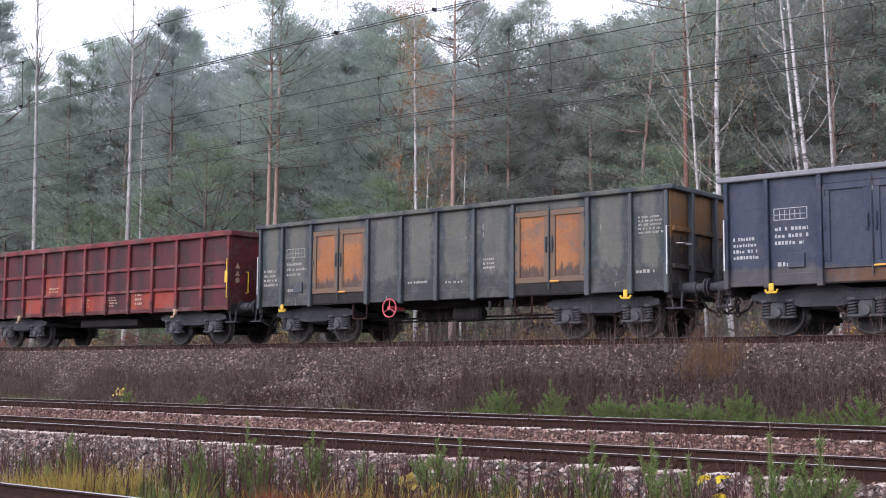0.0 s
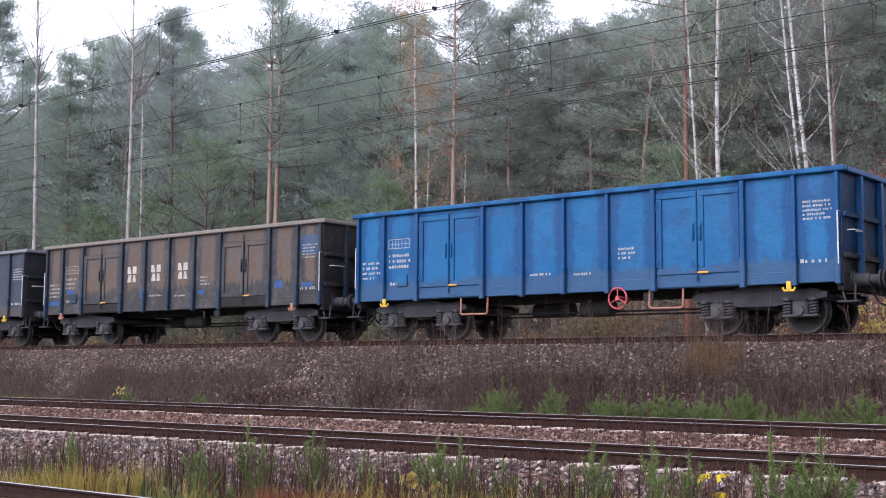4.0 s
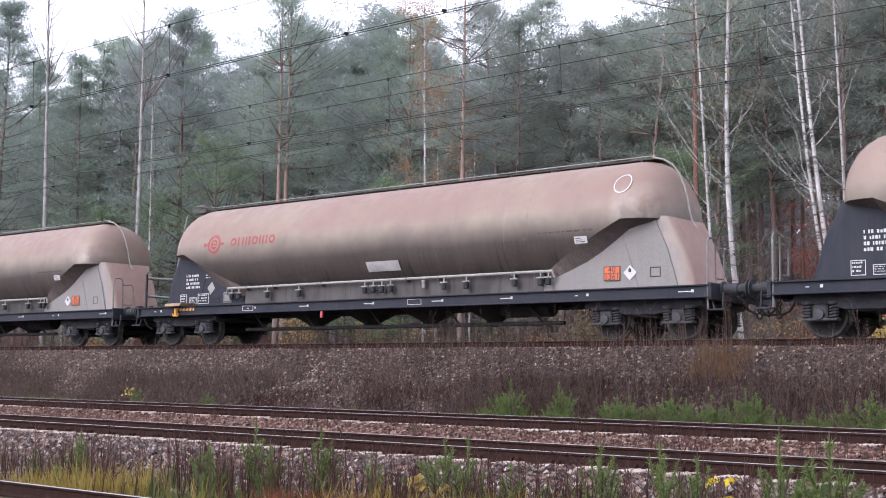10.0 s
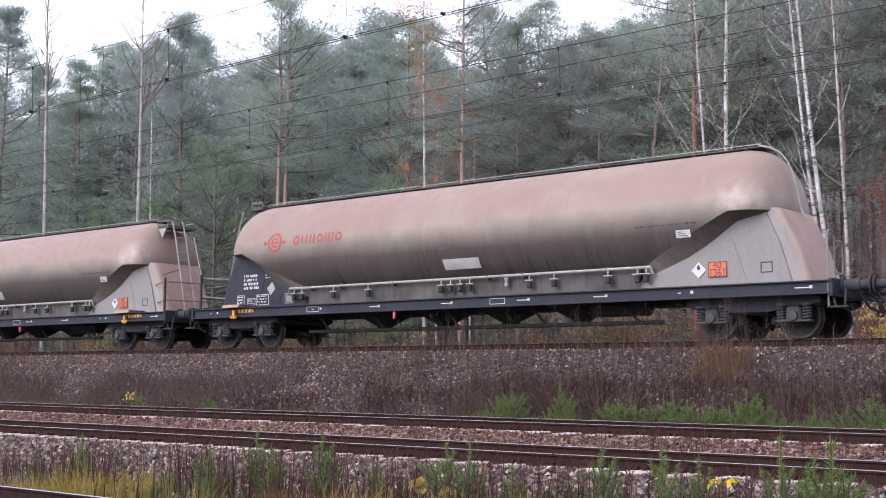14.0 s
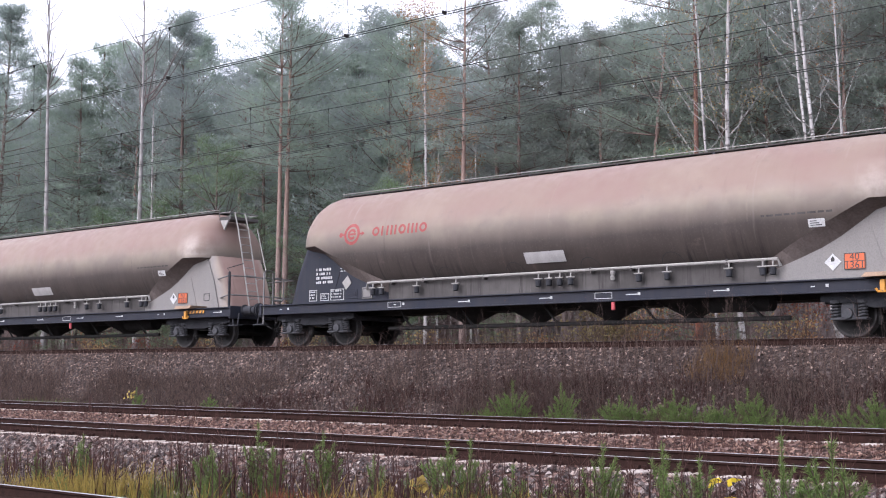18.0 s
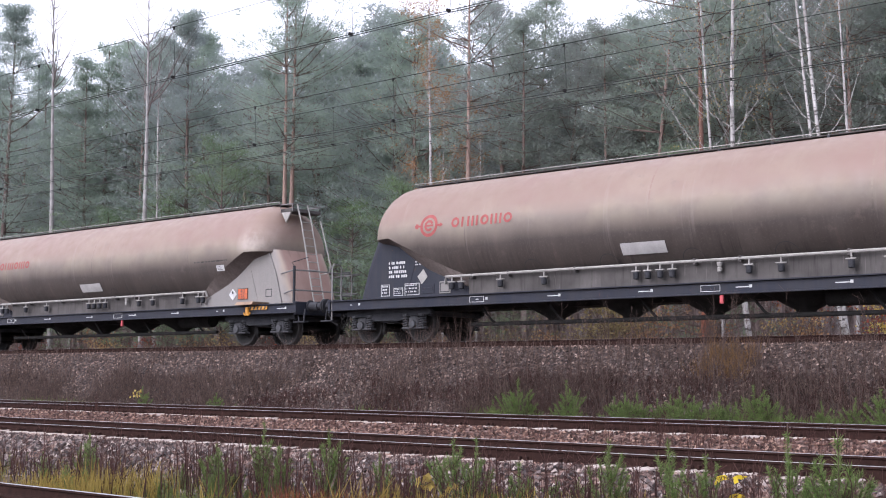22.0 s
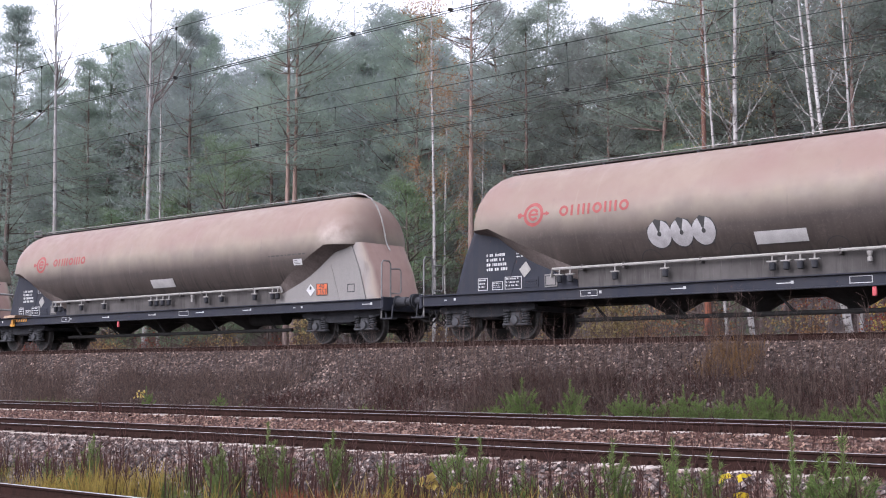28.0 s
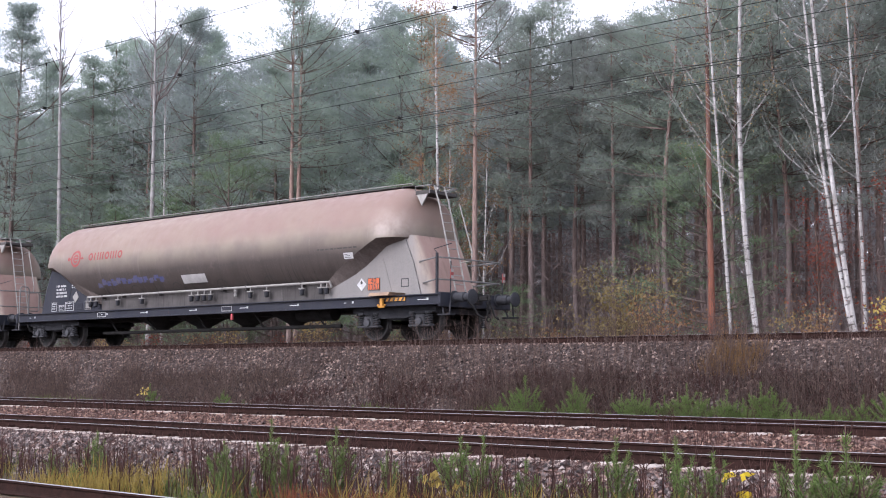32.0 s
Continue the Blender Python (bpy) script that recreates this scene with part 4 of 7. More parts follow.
def ribbed_wagon():
    """A red open wagon whose sides are divided by upright and level ribs."""
    w = thing("ribbed_wagon", "brick-red ribbed open freight wagon with sooty panels", "freight wagon", GROUP)
    part("floor", Geo().box(-6.30, 6.30, -1.25, 1.25, 1.10, 1.20), M["timber"], w)
    part("centre_sill", Geo().box(-6.40, 6.40, -0.32, 0.32, 0.82, 1.10, 0.02).box(-1.4, 1.6, -0.9, 0.7, 0.6, 0.82, 0.03), M["black"], w)
    rnd = random.Random(11)
    xs = [-6.33 + 12.66 * k / 11 for k in range(12)]
    zs = [1.0, 1.62, 2.30, 3.10]
    for s in (-1, 1):
        y0, y1 = (-1.30, -1.25) if s < 0 else (1.25, 1.30)
        for a, b in zip(xs[:-1], xs[1:]):
            for j in range(3):
                m = P["fresh_red"] if rnd.random() < 0.22 and j < 2 else P["soot_red"]
                part("side_panel", Geo().box(a, b, y0, y1, zs[j], zs[j + 1]), m, w)
        for a in xs:
            part("post", Geo().box(a - 0.055, a + 0.055, y0 - 0.10 if s < 0 else y1, y0 if s < 0 else y1 + 0.10, 0.93, 3.08, 0.012), P["brick"], w)
        for a, b in zip(xs[:-1], xs[1:]):
            for z in (1.62, 2.30):
                part("level_rib", Geo().box(a + 0.055, b - 0.055, y0 - 0.07 if s < 0 else y1, y0 if s < 0 else y1 + 0.07, z - 0.045, z + 0.045, 0.012), P["brick"], w)
        part("top_rail", Geo().box(-6.50, 6.50, y0 - 0.12 if s < 0 else y1 - 0.03, y0 + 0.03 if s < 0 else y1 + 0.12, 3.06, 3.22, 0.02), P["brick"], w)
        part("side_sill", Geo().box(-6.38, 6.38, y0 - 0.02, y1 + 0.02, 0.96, 1.08, 0.01), P["brick"], w)
    for s in (-1, 1):
        part("end_wall", Geo().box(min(s * 6.34, s * 6.40), max(s * 6.34, s * 6.40), -1.30, 1.30, 0.96, 3.07), P["brick"], w)
        part("top_rail", Geo().box(min(s * 6.30, s * 6.50), max(s * 6.30, s * 6.50), -1.27, 1.27, 3.057, 3.217, 0.02), P["brick"], w)
        part("headstock", Geo().box(min(s * 6.28, s * 6.41), max(s * 6.28, s * 6.41), -1.30, 1.30, 0.82, 1.14, 0.012), M["black"], w)
        part("handrail", Geo().tube([(s * 6.36, -1.31, 1.30), (s * 6.36, -1.44, 1.30), (s * 6.36, -1.44, 2.40), (s * 6.36, -1.31, 2.40)], 0.016, 5).tube([(s * 6.41, -0.75, 1.45), (s * 6.50, -0.75, 1.45), (s * 6.50, -0.75, 2.05), (s * 6.41, -0.75, 2.05)], 0.016, 5), M["yellow"], w, "yellow hand rails")
        part("rope_hook", Geo().box(s * 4.1 - 0.05, s * 4.1 + 0.05, -1.48, -1.40, 0.84, 1.02, 0.012).tube([(s * 4.1 - 0.13, -1.47, 0.80), (s * 4.1 - 0.02, -1.47, 0.80), (s * 4.1 + 0.04, -1.47, 0.88), (s * 4.1 + 0.13, -1.47, 1.0)], 0.03, 6), M["timber"], w, "tan rope hook")
        bogie(w, s * 4.5)
    for k, z in enumerate((2.22, 2.0, 1.80)):
        shape = [(-0.09, z - 0.08), (0.09, z - 0.08), (0.0, z + 0.08)] if k < 2 else [(0.08 * math.cos(a), z + 0.08 * math.sin(a)) for a in np.linspace(0, 5.6, 9)]
        part("warning_sign", Geo().add([(6.405 + d, -1.08 + a, b) for d in (0, 0.006) for a, b in shape], [tuple(range(len(shape))), tuple(range(2 * len(shape) - 1, len(shape) - 1, -1))]), M["timber"], w, "small pale warning sign")
    part("yellow_plate", Geo().box(6.30, 6.42, -1.47, -1.455, 1.72, 2.05, 0.004), M["yellow"], w)
    ends_gear(w, 6.40)
    for x, z, ww, h, n in ((-0.8, 1.16, 0.6, 0.3, 3), (0.6, 1.16, 0.5, 0.34, 4), (2.0, 1.15, 0.4, 0.4, 3), (-2.6, 1.7, 0.6, 0.2, 2)):
        part("marking", text_lines(rnd, x, z, ww, h, n, -1.3035), M["timber"], w)
    return w


ribbed = ribbed_wagon()

# ---- silo wagons ----
ZC, RT = 2.66, 1.43                                             # tank axis height and radius
END = 8.35


def section(x):
    """Half width, half height, height of the lower rim, and the inner lip of the underside at a length x."""
    q = max(0.0, (abs(x) - 7.3) / 1.05)
    ry, rz = RT * max(0.0, 1 - q ** 3.2) ** (1 / 3.2), RT * max(0.0, 1 - q ** 2.6) ** (1 / 2.6)
    rim = float(np.interp(abs(x), [4.45, 7.5, 9.0], [ZC - RT, ZC - 0.02, ZC - 0.02]))
    a = math.asin(min(1.0, max(-1.0, (rim - ZC) / max(rz, 1e-4))))
    wide = ry * math.cos(a)
    lip = min(1.0, wide * 0.96)
    drop = 0.30 * (wide - lip) + float(np.interp(abs(x), [4.45, 5.2, 6.6, 7.8], [0.0, 0.26, 0.26, 0.0]))
    return ry, rz, a, wide, ZC + rz * math.sin(a), lip, ZC + rz * math.sin(a) - drop


TANK_X = [-END + 1.05 * (1 - math.cos(a)) for a in np.linspace(0.0, math.pi / 2, 9)] + list(np.linspace(-7.3, 7.3, 61)[1:-1]) + [END - 1.05 * (1 - math.cos(a)) for a in np.linspace(math.pi / 2, 0.0, 9)]


def tank_geo():
    """The skin, from rim to rim over the top; the rims climb towards both ends."""
    g, n, v = Geo(), 64, []
    for x in TANK_X:
        ry, rz, a, *_ = section(x)
        v += [(x, ry * math.cos(b), ZC + rz * math.sin(b)) for b in np.linspace(a, math.pi - a, n + 1)]
    m = n + 1
    return g.add(v, [(i * m + k, i * m + k + 1, (i + 1) * m + k + 1, (i + 1) * m + k) for i in range(len(TANK_X) - 1) for k in range(n)])


def underside_geo(e):
    """The sloping facets under one end, from the rims in to the support."""
    g, v = Geo(), []
    xs = [x for x in TANK_X if x * e > 4.4]
    for x in xs:
        ry, rz, a, wide, z, lip, zl = section(x)
        v += [(x, -wide, z), (x, -lip, zl), (x, lip, zl), (x, wide, z)]
    return g.add(v, [(4 * i + k, 4 * i + k + 1, 4 * i + k + 5, 4 * i + k + 4) for i in range(len(xs) - 1) for k in range(3)])


def end_plate(e):
    """The sloping end of a support, with rounded upright corners."""
    g, v = Geo(), []
    n = 14
    for x, z, rx, ry in ((9.02, 1.14, 0.34, 0.30), (8.74, 1.95, 0.30, 0.26), (8.36, 2.70, 0.24, 0.20)):
        turn = [(-rx + rx * math.sin(b), -0.985 + ry * (1 - math.cos(b))) for b in np.linspace(0, math.pi / 2, 7)]
        v += [(e * (x + dx), y, z) for dx, y in turn] + [(e * (x + dx), -y, z) for dx, y in reversed(turn)]
    return g.add(v, [(i * n + k, i * n + k + 1, (i + 1) * n + k + 1, (i + 1) * n + k) for i in range(2) for k in range(n - 1)])


def on_tank(x, z, lift=0.006):
    return (x, -math.sqrt(max(0.0, (RT + lift) ** 2 - (z - ZC) ** 2)), z)


def tank_patch(x0, x1, z0, z1, g=None, lift=0.006, slant=0.0):
    g = g or Geo()
    nz = max(1, int((z1 - z0) / 0.06))
    v = [on_tank(x + slant * j / nz, z0 + (z1 - z0) * j / nz, lift) for j in range(nz + 1) for x in (x0, x1)]
    return g.add(v, [(2 * j, 2 * j + 1, 2 * j + 3, 2 * j + 2) for j in range(nz)])


def tank_ring(cx, cz, R0, R1, a0=0.0, a1=2 * math.pi, n=28, g=None, lift=0.006, sx=1.0):
    g = g or Geo()
    v = []
    for k in range(n + 1):
        a = a0 + (a1 - a0) * k / n
        for r in (R0, R1):
            v.append(on_tank(cx + r * math.cos(a) * sx, cz + r * math.sin(a), lift))
    return g.add(v, [(2 * k, 2 * k + 1, 2 * k + 3, 2 * k + 2) for k in range(n)])


def word_mesh(words, size, name):
    """Readable characters as a flat mesh that faces the near side, centred on its origin."""
    cu = bpy.data.curves.new(name, "FONT")
    cu.body, cu.size, cu.extrude, cu.align_x, cu.align_y = words, size, 0.0, "CENTER", "CENTER"
    ob = new(name, cu)
    me = bpy.data.meshes.new_from_object(ob.evaluated_get(bpy.context.evaluated_depsgraph_get()))
    bpy.data.objects.remove(ob)
    me.transform(Matrix.Rotation(radians(90), 4, "X"))
    return me


W40, W1361 = word_mesh("40", 0.20, "code"), word_mesh("1361", 0.20, "code")
for me in (W40, W1361):
    me.materials.clear()
    me.materials.append(M["blacktext"])


def silo_wagon(ladder, label):
    """ladder: the end (-1 or 1) with the platform, ladder and hazard plates."""
    w = thing("silo_wagon", label, "tank wagon", GROUP)
    rnd = random.Random(21)
    tank = part("tank", tank_geo(), M["silo"], w, "dusty pink-beige silo tank, belly darkened by soot and painted shade", smooth=True)
    for x in (-5.0, 0.1, 5.0):
        v = [(x + o, (RT + 0.003) * math.cos(a), ZC + (RT + 0.003) * math.sin(a)) for o in (-0.02, 0.02) for a in np.linspace(-0.6, math.pi + 0.6, 30)]
        part("weld_seam", Geo().add(v, [(k, k + 1, k + 31, k + 30) for k in range(29)]), M["silo"], tank, smooth=True)
    for x in (-3.2, -1.1, 1.0, 3.1):
        part("weld_seam", tank_ring(x, 1.60, 0.27, 0.285, 0.25, math.pi - 0.25, 14, lift=0.005), M["blacktext"], tank)
    # end supports: navy at one end, grey at the other
    for s in (-1, 1):
        part("underside", underside_geo(s), M["soot_shade"], tank, "sloping underside of the tank end, soot and shade in its colour")
        for y in (-1, 1):
            top = [(s * x, section(x)[6] + 0.004) for x in (5.21, 5.6, 6.0, 6.4, 6.8, 7.2, 7.5, 7.8, 8.05)]
            pts = [(s * 5.2, 1.14), (s * 8.69, 1.14), (s * 8.45, 1.95), (s * 8.13, 2.66)] + top[::-1]
            part("support_side", Geo().prism(pts, y * 1.0 - 0.02, y * 1.0 + 0.02), M["navy"] if s < 0 else M["grey_side"], w)
        part("support_end", end_plate(s), M["navy"] if s < 0 else M["silo_end"], w, smooth=True)
        part("rib", Geo().tube([(s * 7.25, -1.02, 1.16), (s * 6.95, -1.02, 2.0)] if s < 0 else [(7.72, -1.02, 1.16), (7.38, -1.02, 2.15)], 0.014, 4), M["navy"] if s < 0 else M["grey_side"], w)
    for y in (-1, 1):
        part("skirt", Geo().box(-5.2, 5.2, y * 1.0 - 0.02, y * 1.0 + 0.02, 1.14, 1.62, 0.005), M["skirt"], w, "grimy grey side skirt under the tank")
        part("sole_bar", Geo().bar([(y * 1.44, 1.125), (y * 1.44, 1.10), (y * 1.37, 1.09), (y * 1.37, 0.885), (y * 1.44, 0.875), (y * 1.44, 0.855), (y * 1.28, 0.855), (y * 1.28, 1.125)], -9.68, 9.68), M["navy"], w)
    part("deck", Geo().box(-9.66, 9.66, -1.28, 1.28, 1.06, 1.13, 0.004), M["navy"], w)
    part("centre_sill", Geo().box(-9.6, 9.6, -0.3, 0.3, 0.80, 1.06, 0.01), M["black"], w)
    for s in (-1, 1):
        part("end_beam", Geo().box(min(s * 9.60, s * 9.69), max(s * 9.60, s * 9.69), -1.42, 1.42, 0.80, 1.16, 0.012), M["navy"], w)
        bogie(w, s * 7.83)
    ends_gear(w, 9.68)
    for x in (-3.3, -1.2, 0.9, 3.0):
        part("hopper", Geo().lathe((x, 0, 0), "z", [(1.08, 1.0), (0.95, 0.95), (0.55, 0.22), (0.42, 0.16), (0.40, 0.05)], 16), M["black"], w, "black discharge hopper under the deck", smooth=True)
    part("discharge_pipe", Geo().tube([(-5.4, -0.75, 0.42), (5.6, -0.75, 0.42)], 0.05, 8), M["black"], w, smooth=True)
    for x in (-5.0, -3.0, -0.5, 2.1, 4.6):
        part("hanger", Geo().tube([(x, -0.9, 0.95), (x + 0.35, -0.8, 0.50), (x + 0.45, -0.75, 0.42)], 0.03, 5), M["black"], w)
    part("air_tank", Geo().lathe((4.4, -0.5, 0.80), "x", [(-0.75, 0.05), (-0.7, 0.22), (0.7, 0.22), (0.75, 0.05)], 16), M["black"], w, smooth=True)
    # air line with taps along the skirt
    part("air_pipe", Geo().tube([(-5.87, -1.12, 1.42), (-5.82, -1.14, 1.60), (5.52, -1.14, 1.60), (5.57, -1.12, 1.45)], 0.035, 8), M["galv"], w, "pale air pipe along the side", smooth=True)
    for x in (-5.62, -5.32, -4.12, -2.85, -0.38, -0.08, 0.22, 0.52, 2.30, 3.0, 4.45, 5.20, 5.42):
        tap = part("valve", Geo().lathe((x, -1.16, 1.36), "z", [(-0.085, 0.045), (-0.07, 0.065), (0.06, 0.07), (0.075, 0.05)], 10), M["bogie"], w, "dark round discharge tap", smooth=True)
        part("tap_handle", Geo().tube([(x, -1.15, 1.60), (x, -1.16, 1.45)], 0.018, 5).box(x - 0.11, x + 0.11, -1.20, -1.13, 1.445, 1.472, 0.006), M["galv"], tap)
    for x in (-5.0, -3.9, -2.0, 1.05, 2.1, 4.4):
        part("pipe_bracket", Geo().box(x - 0.03, x + 0.03, -1.17, -1.02, 1.52, 1.66, 0.008), M["skirt"], w)
    part("label_box", Geo().box(-6.12, -5.76, -1.05, -1.02, 1.20, 1.50, 0.008), M["grey_side"], w, "grey slotted label box")
    part("label_slot", frame_lines(-6.09, -5.79, 1.23, 1.47, -1.052, 0.02), M["bogie"], w)
    part("louvre_plate", Geo().box(-6.72, -6.30, -1.035, -1.02, 1.22, 1.46, 0.006).box(-6.67, -6.35, -1.05, -1.03, 1.30, 1.325).box(-6.67, -6.35, -1.05, -1.03, 1.36, 1.385), M["navy"], w)
    part("drain_cock", Geo().lathe((1.62, -1.13, 1.5), "z", [(-0.16, 0.03), (-0.15, 0.05), (-0.08, 0.055), (-0.06, 0.035), (0.0, 0.06), (0.05, 0.06)], 10), M["galv"], w, "pale brass-grey drain cock", smooth=True)
    # roof walkway
    part("walkway", Geo().box(-7.6, 7.75, -0.28, 0.28, 4.10, 4.125, 0.004), M["skirt"], w)
    for x in np.linspace(-7.4, 7.4, 13):
        part("walkway_bracket", Geo().box(x - 0.03, x + 0.03, -0.30, 0.30, 4.06, 4.105), M["bogie"], w)
    part("walkway_rail", Geo().tube([(-7.6, -0.30, 4.12), (-7.6, -0.30, 4.17), (7.75, -0.30, 4.17), (7.75, -0.30, 4.12)], 0.012, 5), M["galv"], w)
    for x in (-4.8, -1.6, 1.6, 4.8):
        part("manhole", Geo().lathe((x, 0.45, 4.0), "z", [(0, 0.28), (0.08, 0.28), (0.12, 0.2)], 14), M["bogie"], w, smooth=True)
    # platform end
    e = ladder
    near, far, half, low = (8.08, 8.58, 0.56, 3.80) if e > 0 else (7.75, 8.22, 0.45, 4.02)
    part("platform", Geo().box(min(e * near, e * far), max(e * near, e * far), -half, half, low, low + 0.10, 0.012), M["skirt"], w)
    if e > 0:
        part("bracket", Geo().prism([(8.12, 3.80), (8.50, 3.80), (8.30, 3.50)], -0.55, -0.50), M["galv"], w)
    part("platform_rail", Geo().tube([(e * near, -half, low + 0.1), (e * near, -half, low + 0.22), (e * far, -half, low + 0.22), (e * far, half, low + 0.22), (e * near, half, low + 0.22), (e * near, half, low + 0.1)], 0.018, 5).tube([(e * far, -half, low), (e * far, -half, low + 0.22)], 0.016, 5), M["dimgalv"], w)
    g = Geo()
    for y in (-0.42, -0.02):
        g.tube([(e * 8.62, y, 4.02), (e * 8.80, y, 3.5), (e * 9.36, y, 1.2)], 0.022, 5)
    for k in range(10):
        q = k / 9.5
        g.tube([(e * (8.80 + 0.54 * q), -0.42, 3.5 - 2.2 * q), (e * (8.80 + 0.54 * q), -0.02, 3.5 - 2.2 * q)], 0.015, 5)
    part("ladder", g, M["galv"], w, "grey steel access ladder")
    part("ladder_rail", Geo().tube([(e * 8.80, 0.10, 3.5), (e * 9.02, 0.12, 3.55), (e * 9.45, 0.12, 2.25), (e * 9.42, 0.12, 2.05), (e * 9.05, 0.10, 2.0)], 0.018, 5), M["galv"], w)
    for z in (2.05, 1.5):
        part("end_rail", Geo().tube([(e * (8.72 - 0.25 * (z - 1.5)), -0.96, z - 0.06), (e * 9.40, -1.22, z), (e * 9.56, -1.20, z - 0.02), (e * 9.60, -1.05, z - 0.02), (e * 9.60, 1.05, z - 0.02), (e * 9.50, 1.20, z), (e * (8.72 - 0.25 * (z - 1.5)), 0.96, z - 0.06)], 0.022, 5), M["dimgalv"], w)
    part("stanchion", Geo().box(e * 9.45 - 0.03, e * 9.45 + 0.03, -1.30, -1.24, 1.10, 2.15, 0.006).tube([(e * 9.45, -1.27, 2.15), (e * 9.35, -1.27, 2.25), (e * 9.62, -0.9, 2.4)], 0.012, 5), M["bogie"], w)
    loop = Geo().tube([(-e * 9.58, -1.36, 0.60), (-e * 9.58, -1.36, 2.02), (-e * 9.58, -1.30, 2.10), (-e * 9.58, -1.08, 2.10), (-e * 9.58, -1.02, 2.02), (-e * 9.58, -1.02, 1.16)], 0.022, 6)
    loop.tube([(-e * 9.58, -1.02, 1.90), (-e * 9.58, -0.68, 1.92), (-e * 9.58, -0.62, 1.85), (-e * 9.58, -0.62, 1.32), (-e * 9.58, -0.68, 1.27), (-e * 9.58, -1.02, 1.27)], 0.020, 6)
    part("grab_rail", loop, M["dimgalv"], w, "grey looped hand rail at the corner", smooth=True)
    if e < 0:
        pipe = [(7.7, -0.33, 4.13), (7.95, -0.30, 4.07), (8.14, -0.24, 3.95), (8.28, -0.17, 3.74), (8.37, -0.10, 3.45), (8.42, -0.04, 3.15), (8.45, 0.0, 2.85), (8.49, 0.02, 2.68), (8.60, 0.03, 2.52)]
        part("vent_pipe", Geo().tube(pipe, 0.022, 6), M["galv"], w, smooth=True)
    # hazard-striped plate and lifting point over the bogie of the platform end
    hx = e * 7.75
    part("lifting_plate", Geo().prism([(hx - 0.35, 1.12), (hx + 0.35, 1.12), (hx + 0.42, 1.20), (hx - 0.28, 1.20)], -1.62, -1.0), M["timber"], w)
    part("striped_plate", Geo().box(hx - 0.05, hx + 0.75, -1.40, -1.385, 0.98, 1.07), M["amber"], w, "yellow and black striped plate")
    for k in range(5):
        x = hx + 0.02 + k * 0.15
        part("stripe", Geo().prism([(x, 0.985), (x + 0.06, 0.985), (x + 0.10, 1.065), (x + 0.04, 1.065)], -1.406, -1.400), M["blacktext"], w)
    part("rope_hook", Geo().box(hx - 0.05, hx + 0.05, -1.50, -1.42, 0.84, 1.06, 0.012).tube([(hx - 0.13, -1.47, 0.90), (hx - 0.09, -1.47, 0.84), (hx + 0.09, -1.47, 0.84), (hx + 0.13, -1.47, 0.90)], 0.028, 6), M["amber"], w, "amber rope hook")
    # red emblem and six plain red blocks
    em = tank_ring(-6.15, 2.87, 0.20, 0.28, lift=0.007)
    tank_ring(-6.15, 2.87, 0.08, 0.145, 0.4, 5.6, 20, em, 0.007)
    tank_patch(-6.27, -6.01, 2.845, 2.895, em, 0.008)
    for o in (-1, 1):
        tank_patch(min(-6.15 + o * 0.26, -6.15 + o * 0.38), max(-6.15 + o * 0.26, -6.15 + o * 0.38), 2.845, 2.895, em, 0.008)
        tank_ring(-6.15 + o * 0.39, 2.87, 0.0, 0.07, 0, 2 * math.pi, 3 if o > 0 else 6, em, 0.009)
    part("emblem", em, M["logo"], w, "red ring emblem")
    for x, ww, kind in ((-5.42, 0.24, 0), (-5.11, 0.07, 1), (-4.93, 0.33, 3), (-4.52, 0.24, 0), (-4.22, 0.33, 3), (-3.82, 0.24, 0)):
        m = Geo()
        if kind == 0:
            tank_ring(x + ww / 2, 2.89, 0.065, 0.125, n=18, g=m, lift=0.007)
        for j in range(kind):
            o = x + (ww - 0.06) * j / max(1, kind - 1)
            tank_patch(o, o + 0.06, 2.765, 3.015, m, 0.007)
        part("marking", m, M["logo"], w)
    px = -0.20 if e < 0 else -0.68
    part("name_plate", tank_patch(px, px + 1.12, 1.82, 2.07, lift=0.03), M["plate"], w)
    part("info_label", tank_patch(6.28, 6.62, 2.16, 2.32, lift=0.008), M["white"], w)
    tl = Geo()
    for k in range(3):
        tank_patch(6.32, 6.56 - 0.05 * k, 2.19 + 0.04 * k, 2.205 + 0.04 * k, tl, 0.014)
    part("marking", tl, M["blacktext"], w)
    tl = Geo()
    xx = 5.3
    while xx < 6.7:
        b = rnd.uniform(0.05, 0.2)
        tank_patch(xx, xx + b, 2.43, 2.47, tl, 0.007)
        xx += b + 0.04
    part("marking", tl, M["skirt"], w)
    plate = part("hazard_placard", Geo().box(6.85, 7.27, -1.045, -1.035, 1.32, 1.64, 0.003), M["orange"], w, "orange hazard number placard")
    part("border", frame_lines(6.85, 7.27, 1.32, 1.64, -1.046, 0.014).box(6.85, 7.27, -1.05, -1.046, 1.475, 1.487), M["blacktext"], plate)
    part("number", W40, None, plate, at=pose(7.06, -1.049, 1.56))
    part("number", W1361, None, plate, at=pose(7.06, -1.049, 1.40))
    part("hazard_diamond", Geo().prism([(6.62, 1.31), (6.79, 1.48), (6.62, 1.65), (6.45, 1.48)], -1.040, -1.034), M["white"], w, "white diamond hazard label")
    part("flame_mark", Geo().prism([(6.59, 1.49), (6.65, 1.49), (6.66, 1.54), (6.62, 1.60), (6.58, 1.54)], -1.044, -1.041), M["blacktext"], w)
    part("small_plate", frame_lines(8.02, 8.28, 1.36, 1.58, -1.021, 0.02), M["bogie"], w)
